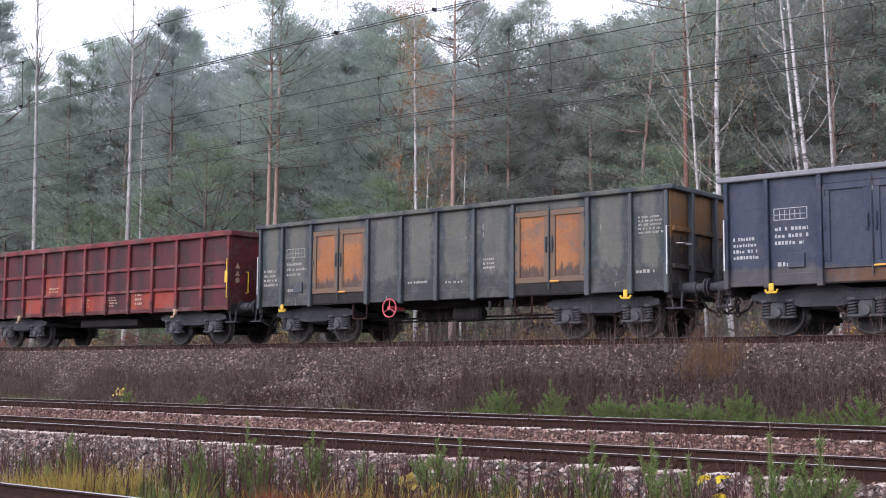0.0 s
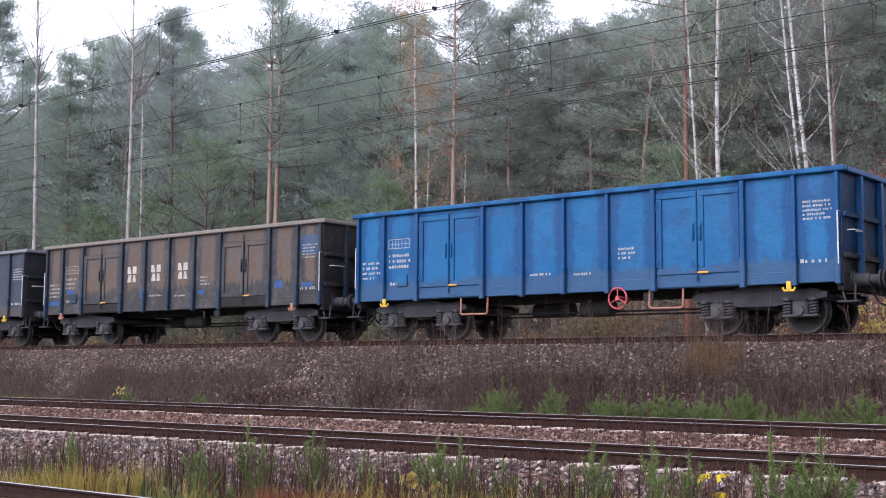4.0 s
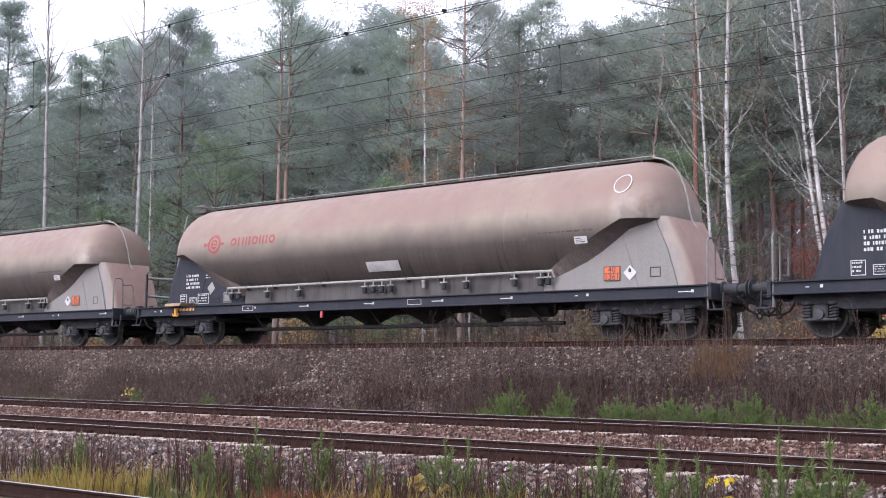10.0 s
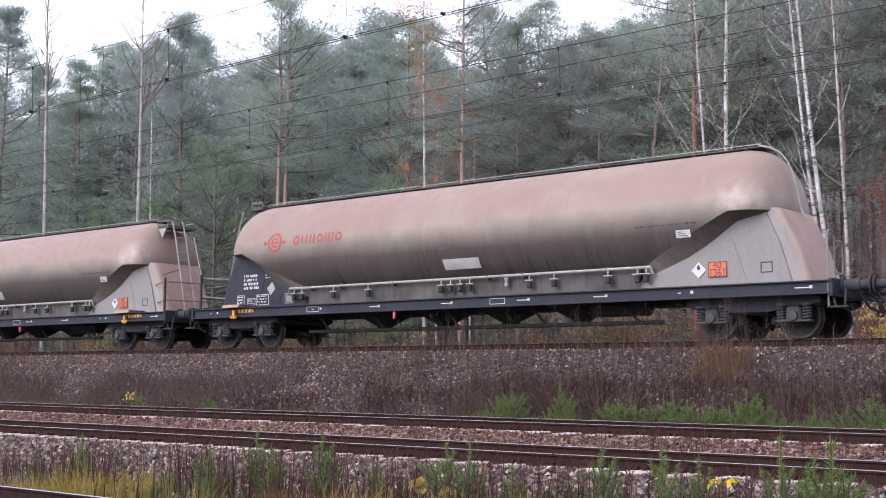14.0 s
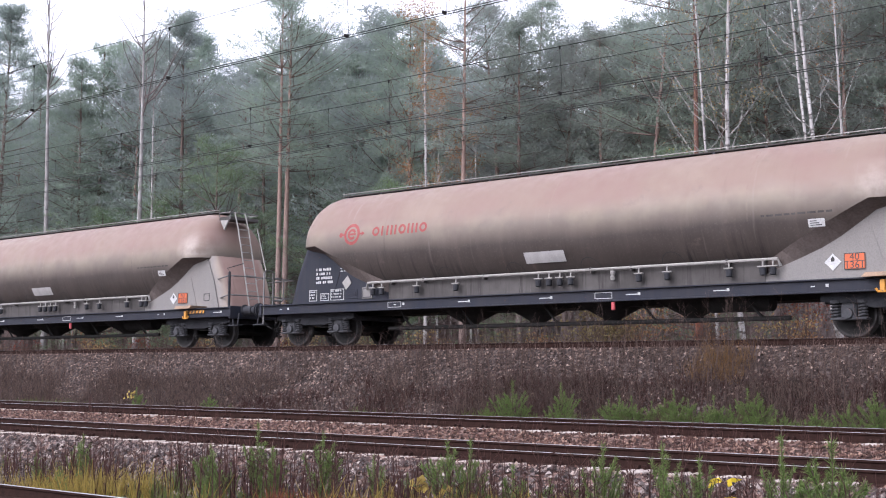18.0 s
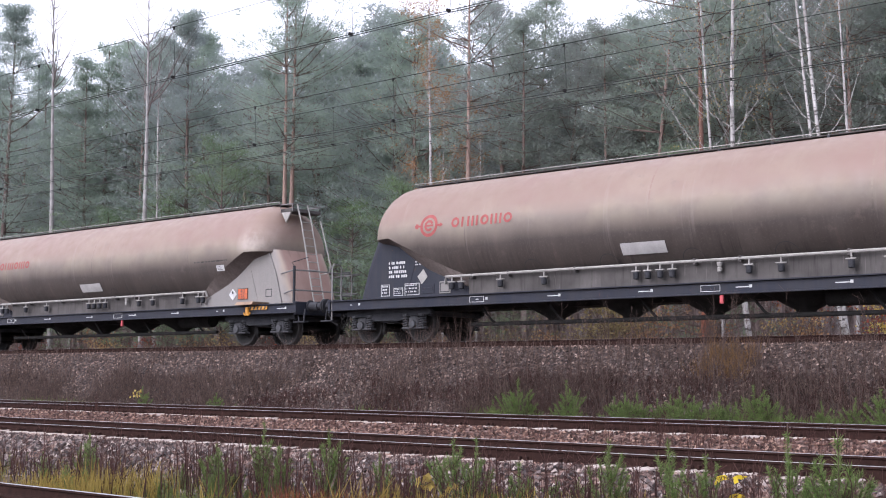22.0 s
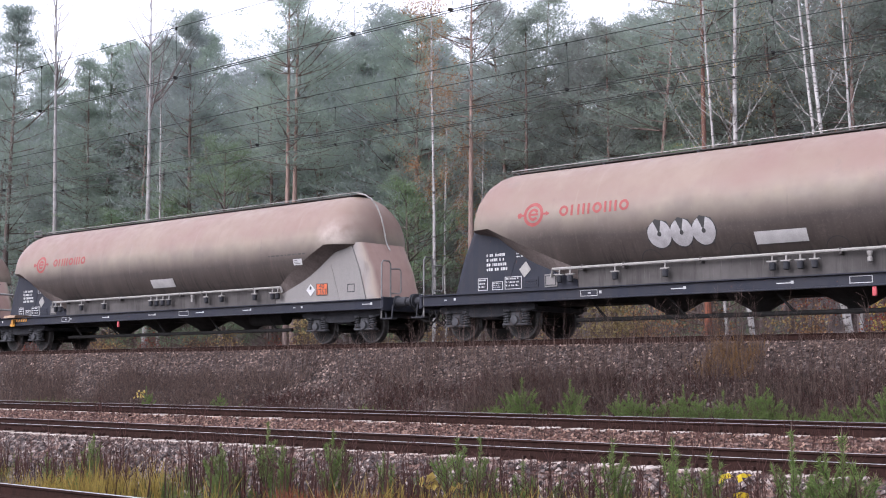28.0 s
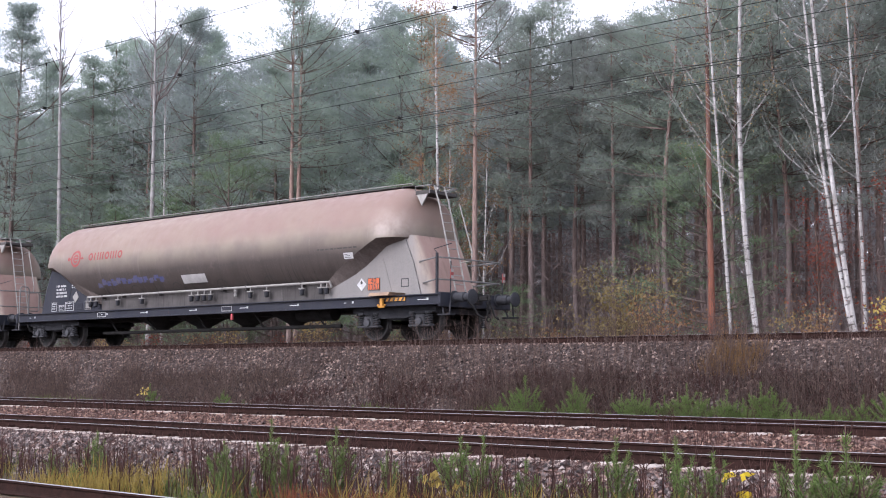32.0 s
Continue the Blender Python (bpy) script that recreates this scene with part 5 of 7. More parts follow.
    part("grey_diamond", Geo().prism([(-6.72, 1.46), (-6.52, 1.64), (-6.66, 1.84), (-6.86, 1.66)], -1.034, -1.024), M["galv"], w)
    part("marking", text_lines(rnd, -7.85, 1.62, 0.75, 0.46, 4, -1.021, 0.7), M["white"], w)
    part("marking", text_lines(rnd, -6.95, 1.92, 0.48, 0.14, 2, -1.021, 0.6), M["white"], w)
    for x0, x1, z0, z1 in ((-8.12, -7.82, 1.20, 1.50), (-7.68, -7.36, 1.20, 1.40), (-7.30, -6.80, 1.20, 1.50)):
        part("marking", frame_lines(x0, x1, z0, z1, -1.021), M["white"], w)
        part("marking", text_lines(rnd, x0 + 0.03, z0 + 0.03, x1 - x0 - 0.06, z1 - z0 - 0.06, 3, -1.021, 0.55), M["white"], w)
    for x in (-8.9, -4.7, -2.6, -0.2, 2.1, 4.2, 6.3, 8.9):
        part("marking", Geo().box(x, x + rnd.choice((0.08, 0.35)), -1.376, -1.372, 0.98, 1.00).box(x + 0.3, x + 0.36, -1.376, -1.372, 0.97, 1.03), M["white"], w)
    for x in (-4.9, 1.3):
        part("marking", frame_lines(x, x + 0.45, 0.92, 1.06, -1.372, 0.012), M["white"], w)
    part("red_lamp_bracket", Geo().box(1.75 * e, 1.75 * e + 0.08, -1.42, -1.36, 0.66, 0.84, 0.01), M["redpaint"], w)
    return w


SILO_L = silo_wagon(-1, "dusty pink-beige silo wagon on navy frame, domed vent-pipe end")
SILO_R = silo_wagon(1, "dusty pink-beige silo wagon on navy frame, end with ladder")
KINDS = [-1, -1, 1, -1, 1, 1, 1, 1, -1, -1, 1, 1]
silos, used = [], set()
for k in KINDS:
    proto = SILO_L if k < 0 else SILO_R
    silos.append(proto if k not in used else copy_thing(proto, pose(0, 0, 0)))
    used.add(k)

for c in silos[1].children:                                      # its diamond label hangs beyond the placard
    if c.name.startswith(("hazard_diamond", "flame_mark")):
        c.location.x += 0.90

# spray-paint on two tanks, a stain on the last one, and its tail boards
for cx, ww in ((-2.86, 0.36), (-2.32, 0.33), (-1.80, 0.34)):
    part("spray_paint", tank_ring(cx, 2.18, 0.0, 0.33, n=7, lift=0.010, sx=ww / 0.36), M["blacktext"], silos[10])
    part("spray_paint", tank_ring(cx, 2.18, 0.05, 0.29, 2.0, 7.6, n=20, lift=0.014, sx=ww / 0.36), M["silver"], silos[10], "silver bubble graffiti")
rs = random.Random(8)
for row, z0 in ((0, 2.22), (1, 1.70)):
    for k in range(5 - row):
        y0 = -0.94 + 0.24 * k + 0.05 * row
        stroke = [(y0 + rs.uniform(0, 0.16), z0 + rs.uniform(0.0, 0.40)) for _ in range(6)]
        part("spray_paint", Geo().tube([(8.812 - (z - 1.14) * 0.39375, y, z) for y, z in stroke], 0.021, 4), M["white"], silos[1], "white scrawled strokes")
part("spray_paint", tank_ring(7.45, 3.45, 0.20, 0.225, n=20, lift=0.008), M["white"], silos[1])
rs = random.Random(31)
BLUE = two_tone("faded_blue_spray", (0.030, 0.045, 0.150, 1), (0.110, 0.098, 0.115, 1), 3.5, 0.6, fine=14)
for k in range(13):
    x = -5.1 + 0.275 * k
    z0 = 1.92 + rs.uniform(-0.05, 0.05)
    m = tank_patch(x, x + rs.uniform(0.10, 0.2), z0, z0 + rs.uniform(0.10, 0.22), lift=0.006, slant=rs.uniform(-0.05, 0.12))
    tank_patch(x + 0.05, x + 0.26, z0 + rs.uniform(0.0, 0.1), z0 + rs.uniform(0.12, 0.18), m, 0.007, rs.uniform(-0.05, 0.05))
    part("spray_paint", m, BLUE, silos[11], "faded blue scrawl")
for y in (-1.05, 1.05):
    b = part("tail_board", Geo().box(9.74, 9.76, y - 0.06, y + 0.06, 1.50, 1.74, 0.003), M["logo"], silos[11], "red and white tail board")
    part("white_field", Geo().prism([(9.762, 1.51), (9.768, 1.51), (9.768, 1.58), (9.762, 1.58)], y - 0.05, y + 0.05).prism([(9.762, 1.66), (9.768, 1.66), (9.768, 1.73), (9.762, 1.73)], y - 0.05, y + 0.05), M["galv"], b)
    part("bracket", Geo().tube([(9.70, y, 1.12), (9.72, y, 1.95)], 0.015, 5), M["bogie"], b)

TRAIN = [(ribbed, 0.0), (grey_wagon, 14.04), (slate_wagon, 28.08), (brown_wagon, 42.12), (blue_wagon, 56.16), (red_wagon, 70.20)]
TRAIN += [(s, 87.52 + 20.6 * k) for k, s in enumerate(silos)]
# how far the train has run at each time
RUN = [(0.0, 33.25), (1.2, 44.79), (2.7, 59.04), (5.5, 86.3), (7.6, 106.66), (9.9, 128.91), (12.0, 149.23), (14.1, 169.46), (16.5, 192.42), (18.6, 212.57), (20.6, 231.97), (22.7, 252.31),
       (24.8, 272.83), (27.5, 299.28), (29.1, 315.05), (31.4, 337.66), (32.0, 343.60)]


def run_at(t):
    """Smooth run of the train: a cubic through the timed places."""
    k = min(max(sum(1 for a, _ in RUN if a <= t) - 1, 0), len(RUN) - 2)

    def slope(i):
        a, b = max(i - 1, 0), min(i + 1, len(RUN) - 1)
        return (RUN[b][1] - RUN[a][1]) / (RUN[b][0] - RUN[a][0])

    (t0, s0), (t1, s1) = RUN[k], RUN[k + 1]
    h = t1 - t0
    u = (t - t0) / h
    return s0 * (2 * u ** 3 - 3 * u ** 2 + 1) + s1 * (3 * u ** 2 - 2 * u ** 3) + h * (slope(k) * (u ** 3 - 2 * u ** 2 + u) + slope(k + 1) * (u ** 3 - u ** 2))


def motions():
    """The train rolls by; its wheels turn."""
    for w, s in TRAIN:
        walk(w, [(t / 2, pose(s - run_at(t / 2), Y_A, RAIL_A)) for t in range(65)])
        seen = [t for t in (k * 0.0667 for k in range(481)) if -64 < s - run_at(min(t, 32.0)) < 6]
        times = [0.0] + [t for t in seen if 0.03 < t < 31.97] + [32.0]
        for b in [o for o in w.children if o.name.startswith("bogie")]:
            for c in [o for o in b.children if o.name.startswith("wheelset")]:
                at = c.location.copy()
                first = run_at(times[1])
                rows = []
                for t in times:
                    inner = min(max(t, times[1] - 0.05), times[-2] + 0.05)
                    rows.append((t, Matrix.Translation(at) @ Matrix.Rotation(-(run_at(inner) - first) / 0.46, 4, "Y")))
                walk(c, rows)

# ---- woods ----
def leaf_material(name, dark, light, tint=None, rough=0.7):
    g = Nodes(name)
    col = g.mix(g.island(), dark, light)
    col = g.mix(g.step(g.noise(0.5, 3), 0.35, 0.7, 0, 0.55), col, tint or dark)
    g.done(col, rough, 0, 0.25)
    thin = g.n("BsdfTranslucent")
    both = g.n("MixShader", Fac=0.5)
    g.link(col, thin.inputs["Color"])
    g.link(g.b.outputs[0], both.inputs[1])
    g.link(thin.outputs[0], both.inputs[2])
    g.link(both.outputs[0], g.t.nodes["Material Output"].inputs["Surface"])
    return g.m


def needle_material(name, dark, light, shade, rough=0.75):
    """Needles that differ from tree to tree and from branch to branch, with some greyer ones."""
    g = Nodes(name)
    g.shifted()
    col = g.mix(g.step(g.noise(0.9, 3), 0.34, 0.66), dark, light)
    col = g.mix(g.step(g.island(), 0.0, 1.0, 0, 0.14), col, light)
    col = g.mix(g.mul(g.step(g.rand(), 0.35, 1.0, 0.0, 0.75), g.step(g.noise(0.25, 2), 0.3, 0.6, 0.3, 1.0)), col, shade)
    g.done(col, rough, 0, 0.2)
    thin = g.n("BsdfTranslucent")
    both = g.n("MixShader", Fac=0.58)
    g.link(col, thin.inputs["Color"])
    g.link(g.b.outputs[0], both.inputs[1])
    g.link(thin.outputs[0], both.inputs[2])
    g.link(both.outputs[0], g.t.nodes["Material Output"].inputs["Surface"])
    return g.m


def bark(name, low, high, z0, z1):
    g = Nodes(name)
    x, y, z = g.xyz()
    rough = g.noise(1.0, 5, 0.7, g.mapped(14, 14, 3))
    col = g.mix(g.step(z, z0, z1), low, high)
    col = g.mix(g.step(rough, 0.45, 0.7, 0, 0.6), col, (0.045, 0.032, 0.026, 1))
    g.bump(rough, 0.7, 0.03)
    return g.done(col, 0.9, 0, 0.2)


def birch_bark(name="birch_bark", tone=1.0, at=0.56):
    g = Nodes(name)
    marks = g.noise(1.0, 3, 0.6, g.mapped(3.0, 3.0, 11.0))
    col = g.ramp(g.noise(3, 4), [(0.3, (0.24 * tone, 0.225 * tone, 0.215 * tone)), (0.7, (0.44 * tone, 0.425 * tone, 0.41 * tone))])
    col = g.mix(g.step(marks, at, at + 0.05), col, (0.055, 0.048, 0.045, 1))
    col = g.mix(g.step(g.noise(1.0, 4, 0.65, g.mapped(9, 9, 1.6)), 0.44, 0.66, 0, 0.75), col, (0.13, 0.118, 0.108, 1))
    return g.done(col, 0.75, 0, 0.3)


# pale needles: air haze is put into the colour, most in far and deep tones
M["needles"] = needle_material("pine_needles", (0.203, 0.255, 0.220, 1), (0.293, 0.359, 0.279, 1), (0.234, 0.260, 0.265, 1))
M["needles_stand"] = needle_material("dull_pine_needles", (0.198, 0.233, 0.206, 1), (0.272, 0.324, 0.254, 1), (0.229, 0.227, 0.224, 1))
M["needles_hazed"] = needle_material("hazed_far_needles", (0.258, 0.288, 0.287, 1), (0.327, 0.363, 0.343, 1), (0.286, 0.286, 0.309, 1))
M["needles_deep_hazed"] = needle_material("hazed_deep_twigs_and_needles", (0.225, 0.218, 0.222, 1), (0.300, 0.296, 0.288, 1), (0.245, 0.228, 0.228, 1))
M["needles_young"] = needle_material("young_pine_needles", (0.120, 0.170, 0.105, 1), (0.205, 0.275, 0.150, 1), (0.150, 0.185, 0.135, 1))
M["pine_bark"] = bark("pine_bark", (0.20, 0.148, 0.132, 1), (0.26, 0.180, 0.148, 1), 3.5, 8.0)
M["grey_bark"] = bark("grey_trunk_bark", (0.10, 0.078, 0.070, 1), (0.15, 0.108, 0.090, 1), 5.0, 12.0)
M["dark_bark"] = bark("brown_pine_bark", (0.10, 0.080, 0.074, 1), (0.145, 0.108, 0.092, 1), 5.0, 11.0)
# bark paled and greyed, so that distance haze sits in its colour
M["hazed_bark"] = bark("hazed_brown_bark", (0.165, 0.130, 0.123, 1), (0.195, 0.135, 0.116, 1), 4.0, 9.0)
M["fox_bark"] = bark("orange_red_pine_bark", (0.25, 0.085, 0.050, 1), (0.14, 0.075, 0.058, 1), 1.5, 5.0)
M["birch"] = birch_bark()
M["aspen"] = birch_bark("grey_birch_bark", 0.72, 0.63)
M["thin_twig"] = two_tone("grey_brown_twigs", (0.075, 0.06, 0.055, 1), (0.17, 0.14, 0.13, 1), 8, 0.9)
M["twig"] = two_tone("dark_twigs", (0.05, 0.032, 0.026, 1), (0.12, 0.075, 0.058, 1), 8, 0.9)
M["gold"] = leaf_material("golden_leaves", (0.28, 0.185, 0.075, 1), (0.50, 0.38, 0.18, 1), (0.34, 0.25, 0.10, 1))
M["tan"] = leaf_material("orange_brown_leaves", (0.20, 0.10, 0.045, 1), (0.40, 0.24, 0.13, 1), (0.26, 0.15, 0.07, 1))
M["rust"] = leaf_material("rust_red_leaves", (0.15, 0.032, 0.024, 1), (0.30, 0.085, 0.045, 1), (0.19, 0.045, 0.032, 1))
M["olive"] = leaf_material("olive_yellow_leaves", (0.15, 0.118, 0.055, 1), (0.34, 0.275, 0.13, 1), (0.20, 0.145, 0.07, 1))
M["lemon"] = leaf_material("lemon_yellow_leaves", (0.55, 0.38, 0.02, 1), (0.75, 0.58, 0.05, 1), (0.6, 0.45, 0.03, 1))
M["stalk"] = leaf_material("dark_red_brown_stalks", (0.030, 0.015, 0.013, 1), (0.100, 0.052, 0.045, 1), (0.045, 0.023, 0.020, 1), 0.9)
M["butter"] = leaf_material("pale_yellow_leaves", (0.42, 0.30, 0.06, 1), (0.62, 0.50, 0.16, 1), (0.5, 0.38, 0.1, 1))
M["dry"] = leaf_material("dry_stalks", (0.040, 0.028, 0.024, 1), (0.178, 0.126, 0.106, 1), (0.070, 0.047, 0.040, 1), 0.9)
M["straw"] = leaf_material("straw_grass", (0.15, 0.100, 0.028, 1), (0.42, 0.315, 0.085, 1), (0.19, 0.15, 0.04, 1), 0.85)
M["sapling"] = leaf_material("sapling_needles", (0.068, 0.112, 0.032, 1), (0.200, 0.275, 0.082, 1), (0.110, 0.162, 0.055, 1))
M["grass"] = leaf_material("green_grass", (0.060, 0.095, 0.026, 1), (0.165, 0.215, 0.062, 1), (0.13, 0.13, 0.04, 1), 0.85)
M["redgrass"] = leaf_material("rust_red_grass", (0.13, 0.042, 0.022, 1), (0.28, 0.11, 0.055, 1), (0.17, 0.06, 0.03, 1), 0.9)
M["reed"] = leaf_material("dry_reed_grass", (0.12, 0.07, 0.03, 1), (0.27, 0.165, 0.07, 1), (0.16, 0.09, 0.04, 1), 0.9)


def unit(a):
    return a / np.maximum(np.linalg.norm(a, axis=1, keepdims=True), 1e-9)


def sprays(rng, centres, out, n, length, width, up=0.35, wild=0.9, pad=None, tri=False):
    """Pointed four-cornered leaves, or three-cornered needle sprays, round many centres or strewn in a pad about each."""
    c = np.repeat(centres, n, axis=0)
    if pad is not None:
        c = c + rng.normal(size=c.shape) * np.array(pad)
    d = unit(np.repeat(out, n, axis=0) * 0.6 + rng.normal(size=(len(c), 3)) * wild + np.array([0, 0, up]))
    l = rng.uniform(0.6, 1.15, (len(c), 1)) * length
    s = unit(np.cross(d, rng.normal(size=(len(c), 3)))) * l * width
    if tri:
        v = np.stack([c - s, c + s, c + d * l], 1).reshape(-1, 3)
        return v, np.arange(len(v)).reshape(-1, 3)
    v = np.stack([c, c + d * l * 0.5 + s, c + d * l, c + d * l * 0.5 - s], 1).reshape(-1, 3)
    return v, np.arange(len(v)).reshape(-1, 4)


def tubes(paths, n=3):
    """Many tapered tubes as quads. paths: rows of (points, first radius, last radius)."""
    vs, fs, k = [], [], 0
    for pts, r0, r1 in paths:
        pts = np.asarray(pts, float)
        m = len(pts)
        d = unit(np.gradient(pts, axis=0))
        ref = np.array([0.0, 0, 1]) if abs(d[0][2]) < 0.9 else np.array([1.0, 0, 0])
        a = unit(np.cross(d, ref))
        b = np.cross(d, a)
        r = np.linspace(r0, r1, m)[:, None, None]
        q = np.arange(n) * 2 * np.pi / n
        ring = pts[:, None, :] + r * (a[:, None, :] * np.cos(q)[None, :, None] + b[:, None, :] * np.sin(q)[None, :, None])
        vs.append(ring.reshape(-1, 3))
        i, j = np.meshgrid(np.arange(m - 1), np.arange(n), indexing="ij")
        f = np.stack([i * n + j, i * n + (j + 1) % n, (i + 1) * n + (j + 1) % n, (i + 1) * n + j], -1).reshape(-1, 4)
        fs.append(f + k)
        k += m * n
    return np.concatenate(vs), np.concatenate(fs)


def pine_shape(rng, h, base, spread, tufts=6, n=18, spray=0.20, dead=10, whorl=0.5, trunk_r=None, slim=0.085, sway=1.0, pad=0.22):
    """Trunk, limbs and needle arrays of a Scots pine: limbs with side twigs, each carrying soft pads of needles."""
    lean = rng.normal(size=2) * 0.010 * h * sway
    bend = rng.normal(size=2) * 0.008 * h * sway
    r0 = trunk_r or 0.0085 * h + 0.02

    def axis(z):
        u = np.asarray(z) / h
        return np.stack([lean[0] * u + bend[0] * np.sin(u * 4), lean[1] * u + bend[1] * np.sin(u * 3.3 + 1), np.asarray(z, float)], -1)

    trunk = tubes([(axis(np.linspace(-0.3, h * 0.985, 10)), r0, 0.025)], 7)
    limbs, cen, out = [], [], []
    z = base * h
    while z < h * 0.985:
        u = (z - base * h) / (h - base * h)
        reach = spread * (0.55 + 0.6 * np.sin(np.pi * min(1, (u * 0.75 + 0.16)))) * (1.0 if u < 0.55 else (1.13 - u) / 0.58)
        for _ in range(rng.integers(3, 6) if tufts > 4 else rng.integers(2, 5)):
            a = rng.uniform(0, 2 * np.pi)
            L = reach * rng.uniform(0.4, 1.38)
            rise = rng.uniform(-0.05, 0.3) + 0.6 * u
            p0 = axis(z)
            d = np.array([np.cos(a), np.sin(a), 0])
            q = np.linspace(0, 1, 4)[:, None]
            pts = p0 + d * L * q + np.array([0, 0, 1]) * L * (rise * q ** 1.4) + rng.normal(size=(4, 3)) * 0.05 * q
            limbs.append((pts, 0.010 + 0.007 * L, 0.005))
            for k in range(tufts):
                s = rng.uniform(0.25, 1.0) ** 0.7
                w = rng.normal() * 0.30 * L * s
                c = p0 + d * L * s + np.array([-d[1], d[0], 0]) * w + np.array([0, 0, L * rise * s ** 1.4 + abs(w) * 0.25 + rng.normal() * 0.10])
                cen.append(c)
                out.append(unit((d + np.array([-d[1], d[0], 0]) * np.sign(w) * 0.5 + np.array([0, 0, 0.3]))[None])[0])
        z += whorl * rng.uniform(0.6, 1.3)
    for _ in range(dead):
        z = rng.uniform(0.18, max(base, 0.3)) * h
        a = rng.uniform(0, 2 * np.pi)
        L = rng.uniform(0.4, 1.5)
        p0 = axis(z)
        q = np.linspace(0, 1, 3)[:, None]
        limbs.append((p0 + np.array([np.cos(a), np.sin(a), rng.uniform(-0.25, 0.15)]) * L * q, 0.009, 0.003))
    leaves = sprays(rng, np.array(cen), np.array(out), n, spray, slim, 0.45, 0.75, (pad, pad, pad * 0.36), True)
    return trunk, tubes(limbs, 3), leaves


def make_tree(name, label, category, group, shape, mats, names=("trunk", "branchwork", "crown")):
    t = thing(name, label, category, group)
    for nm, (v, f), m in zip(names, shape, mats):
        ob = part(nm, raw_mesh(nm, v, f, [m], nm == "trunk"), None, t)
        if nm not in ("trunk", "limb", "stem"):
            ob["kind"] = "stuff"
    return t


def plant(protos, spots, scale_to=None):
    """Put each prototype once and copies of it on the other spots: (x, y, size or height)."""
    once = set()
    for k, (x, y, h) in enumerate(spots):
        name, proto, own = protos[k % len(protos)]
        s = h / own
        m = pose(x, y, rough_z(x, y) - 0.05, 0, 0, (k * 137.5) % 360) @ Matrix.Scale(s, 4)
        if name not in once:
            once.add(name)
            proto.matrix_basis = m
        else:
            keep = proto.scale.copy()
            proto.scale = (1, 1, 1)
            copy_thing(proto, m)
            proto.scale = keep


rng = np.random.default_rng(7)
PINES = []
for k, (h, base, spread) in enumerate(((18, 0.20, 2.5), (17, 0.16, 2.3), (19, 0.26, 2.3), (16, 0.13, 2.5), (18, 0.24, 2.7), (15, 0.16, 2.3))):
    PINES.append((f"p{k}", make_tree("pine_tree", "tall Scots pine with reddish trunk and blue-green needles", "tree", "pines at the forest edge",
                                     pine_shape(rng, h, base, spread, 9, 33), (M["dark_bark"], M["grey_bark"], M["needles"])), h))
STAND = []
for k, (h, base, spread) in enumerate(((17, 0.46, 2.5), (16, 0.40, 2.3), (18, 0.52, 2.4), (16, 0.44, 2.6))):
    STAND.append((f"s{k}", make_tree("pine_tree", "tall Scots pine with a bare brown lower trunk", "tree", "pines at the forest edge",
                                     pine_shape(rng, h, base, spread, 8, 30, dead=6), (M["hazed_bark"], M["dark_bark"], M["needles_stand"])), h))
BARE = []
for k, (h, base, spread) in enumerate(((16, 0.55, 2.2), (15.5, 0.52, 2.1))):
    BARE.append((f"q{k}", make_tree("pine_tree", "slender Scots pine with a long bare orange trunk", "tree", "pines at the forest edge",
                                    pine_shape(rng, h, base, spread, 7, 20, dead=5, trunk_r=0.15, sway=0.25), (M["pine_bark"], M["grey_bark"], M["needles"])), h))
plant(PINES, [(-61.6, 36, 20.4), (-70.6, 44, 20.1), (-57.5, 38, 17.3), (-58.3, 40, 18.5), (-64.7, 46, 21.2), (-57.7, 42, 18.6), (-53.3, 40, 18.1), (-47.1, 37, 17.5), (-51.0, 41, 18.2), (-52.4, 45, 17.7),
              (-42.6, 38, 15.2), (-41.4, 40, 16.3), (-44.3, 44, 15.3), (-38.8, 40, 14.9), (-39.3, 42, 16.3), (-33.8, 37, 15.1), (-31.9, 36, 14.6), (-36.0, 42, 16.3),
              (-66.0, 38, 17.5), (-72.0, 41, 18.0)])
plant(STAND, [(-29.2, 38, 15.1), (-26.4, 36, 13.3), (-28.5, 40, 15.6), (-26.2, 42, 14.0), (-25.7, 38, 13.0), (-23.7, 37, 12.7), (-22.6, 38, 13.2), (-20.6, 36, 13.6), (-17.0, 40, 14.0), (-14.6, 37, 13.2), (-14.2, 39, 14.4), (-17.9, 38, 13.6),
              (-18.8, 37, 13.2), (-11.5, 36.5, 14.2), (-9.5, 38, 15.0), (-21.4, 40, 14.2), (-19.6, 41, 14.6), (-24.2, 41, 13.8), (-12.6, 40, 14.6), (-15.6, 42, 15.0), (-22.5, 43, 14.6), (-10.4, 41, 15.4)])
plant(BARE, [(-36.0, 33, 15.3), (-36.6, 34, 16.2), (-26.7, 33, 14.6)])
FOX = [("f", make_tree("pine_tree", "Scots pine with a fox-red lower trunk", "tree", "pines at the forest edge", pine_shape(rng, 15.5, 0.6, 2.0, 7, 20, dead=6, trunk_r=0.115, sway=0.25), (M["fox_bark"], M["grey_bark"], M["needles"])), 15.5)]
plant(FOX, [(-17.4, 32.5, 15.5)])
YOUNG = []
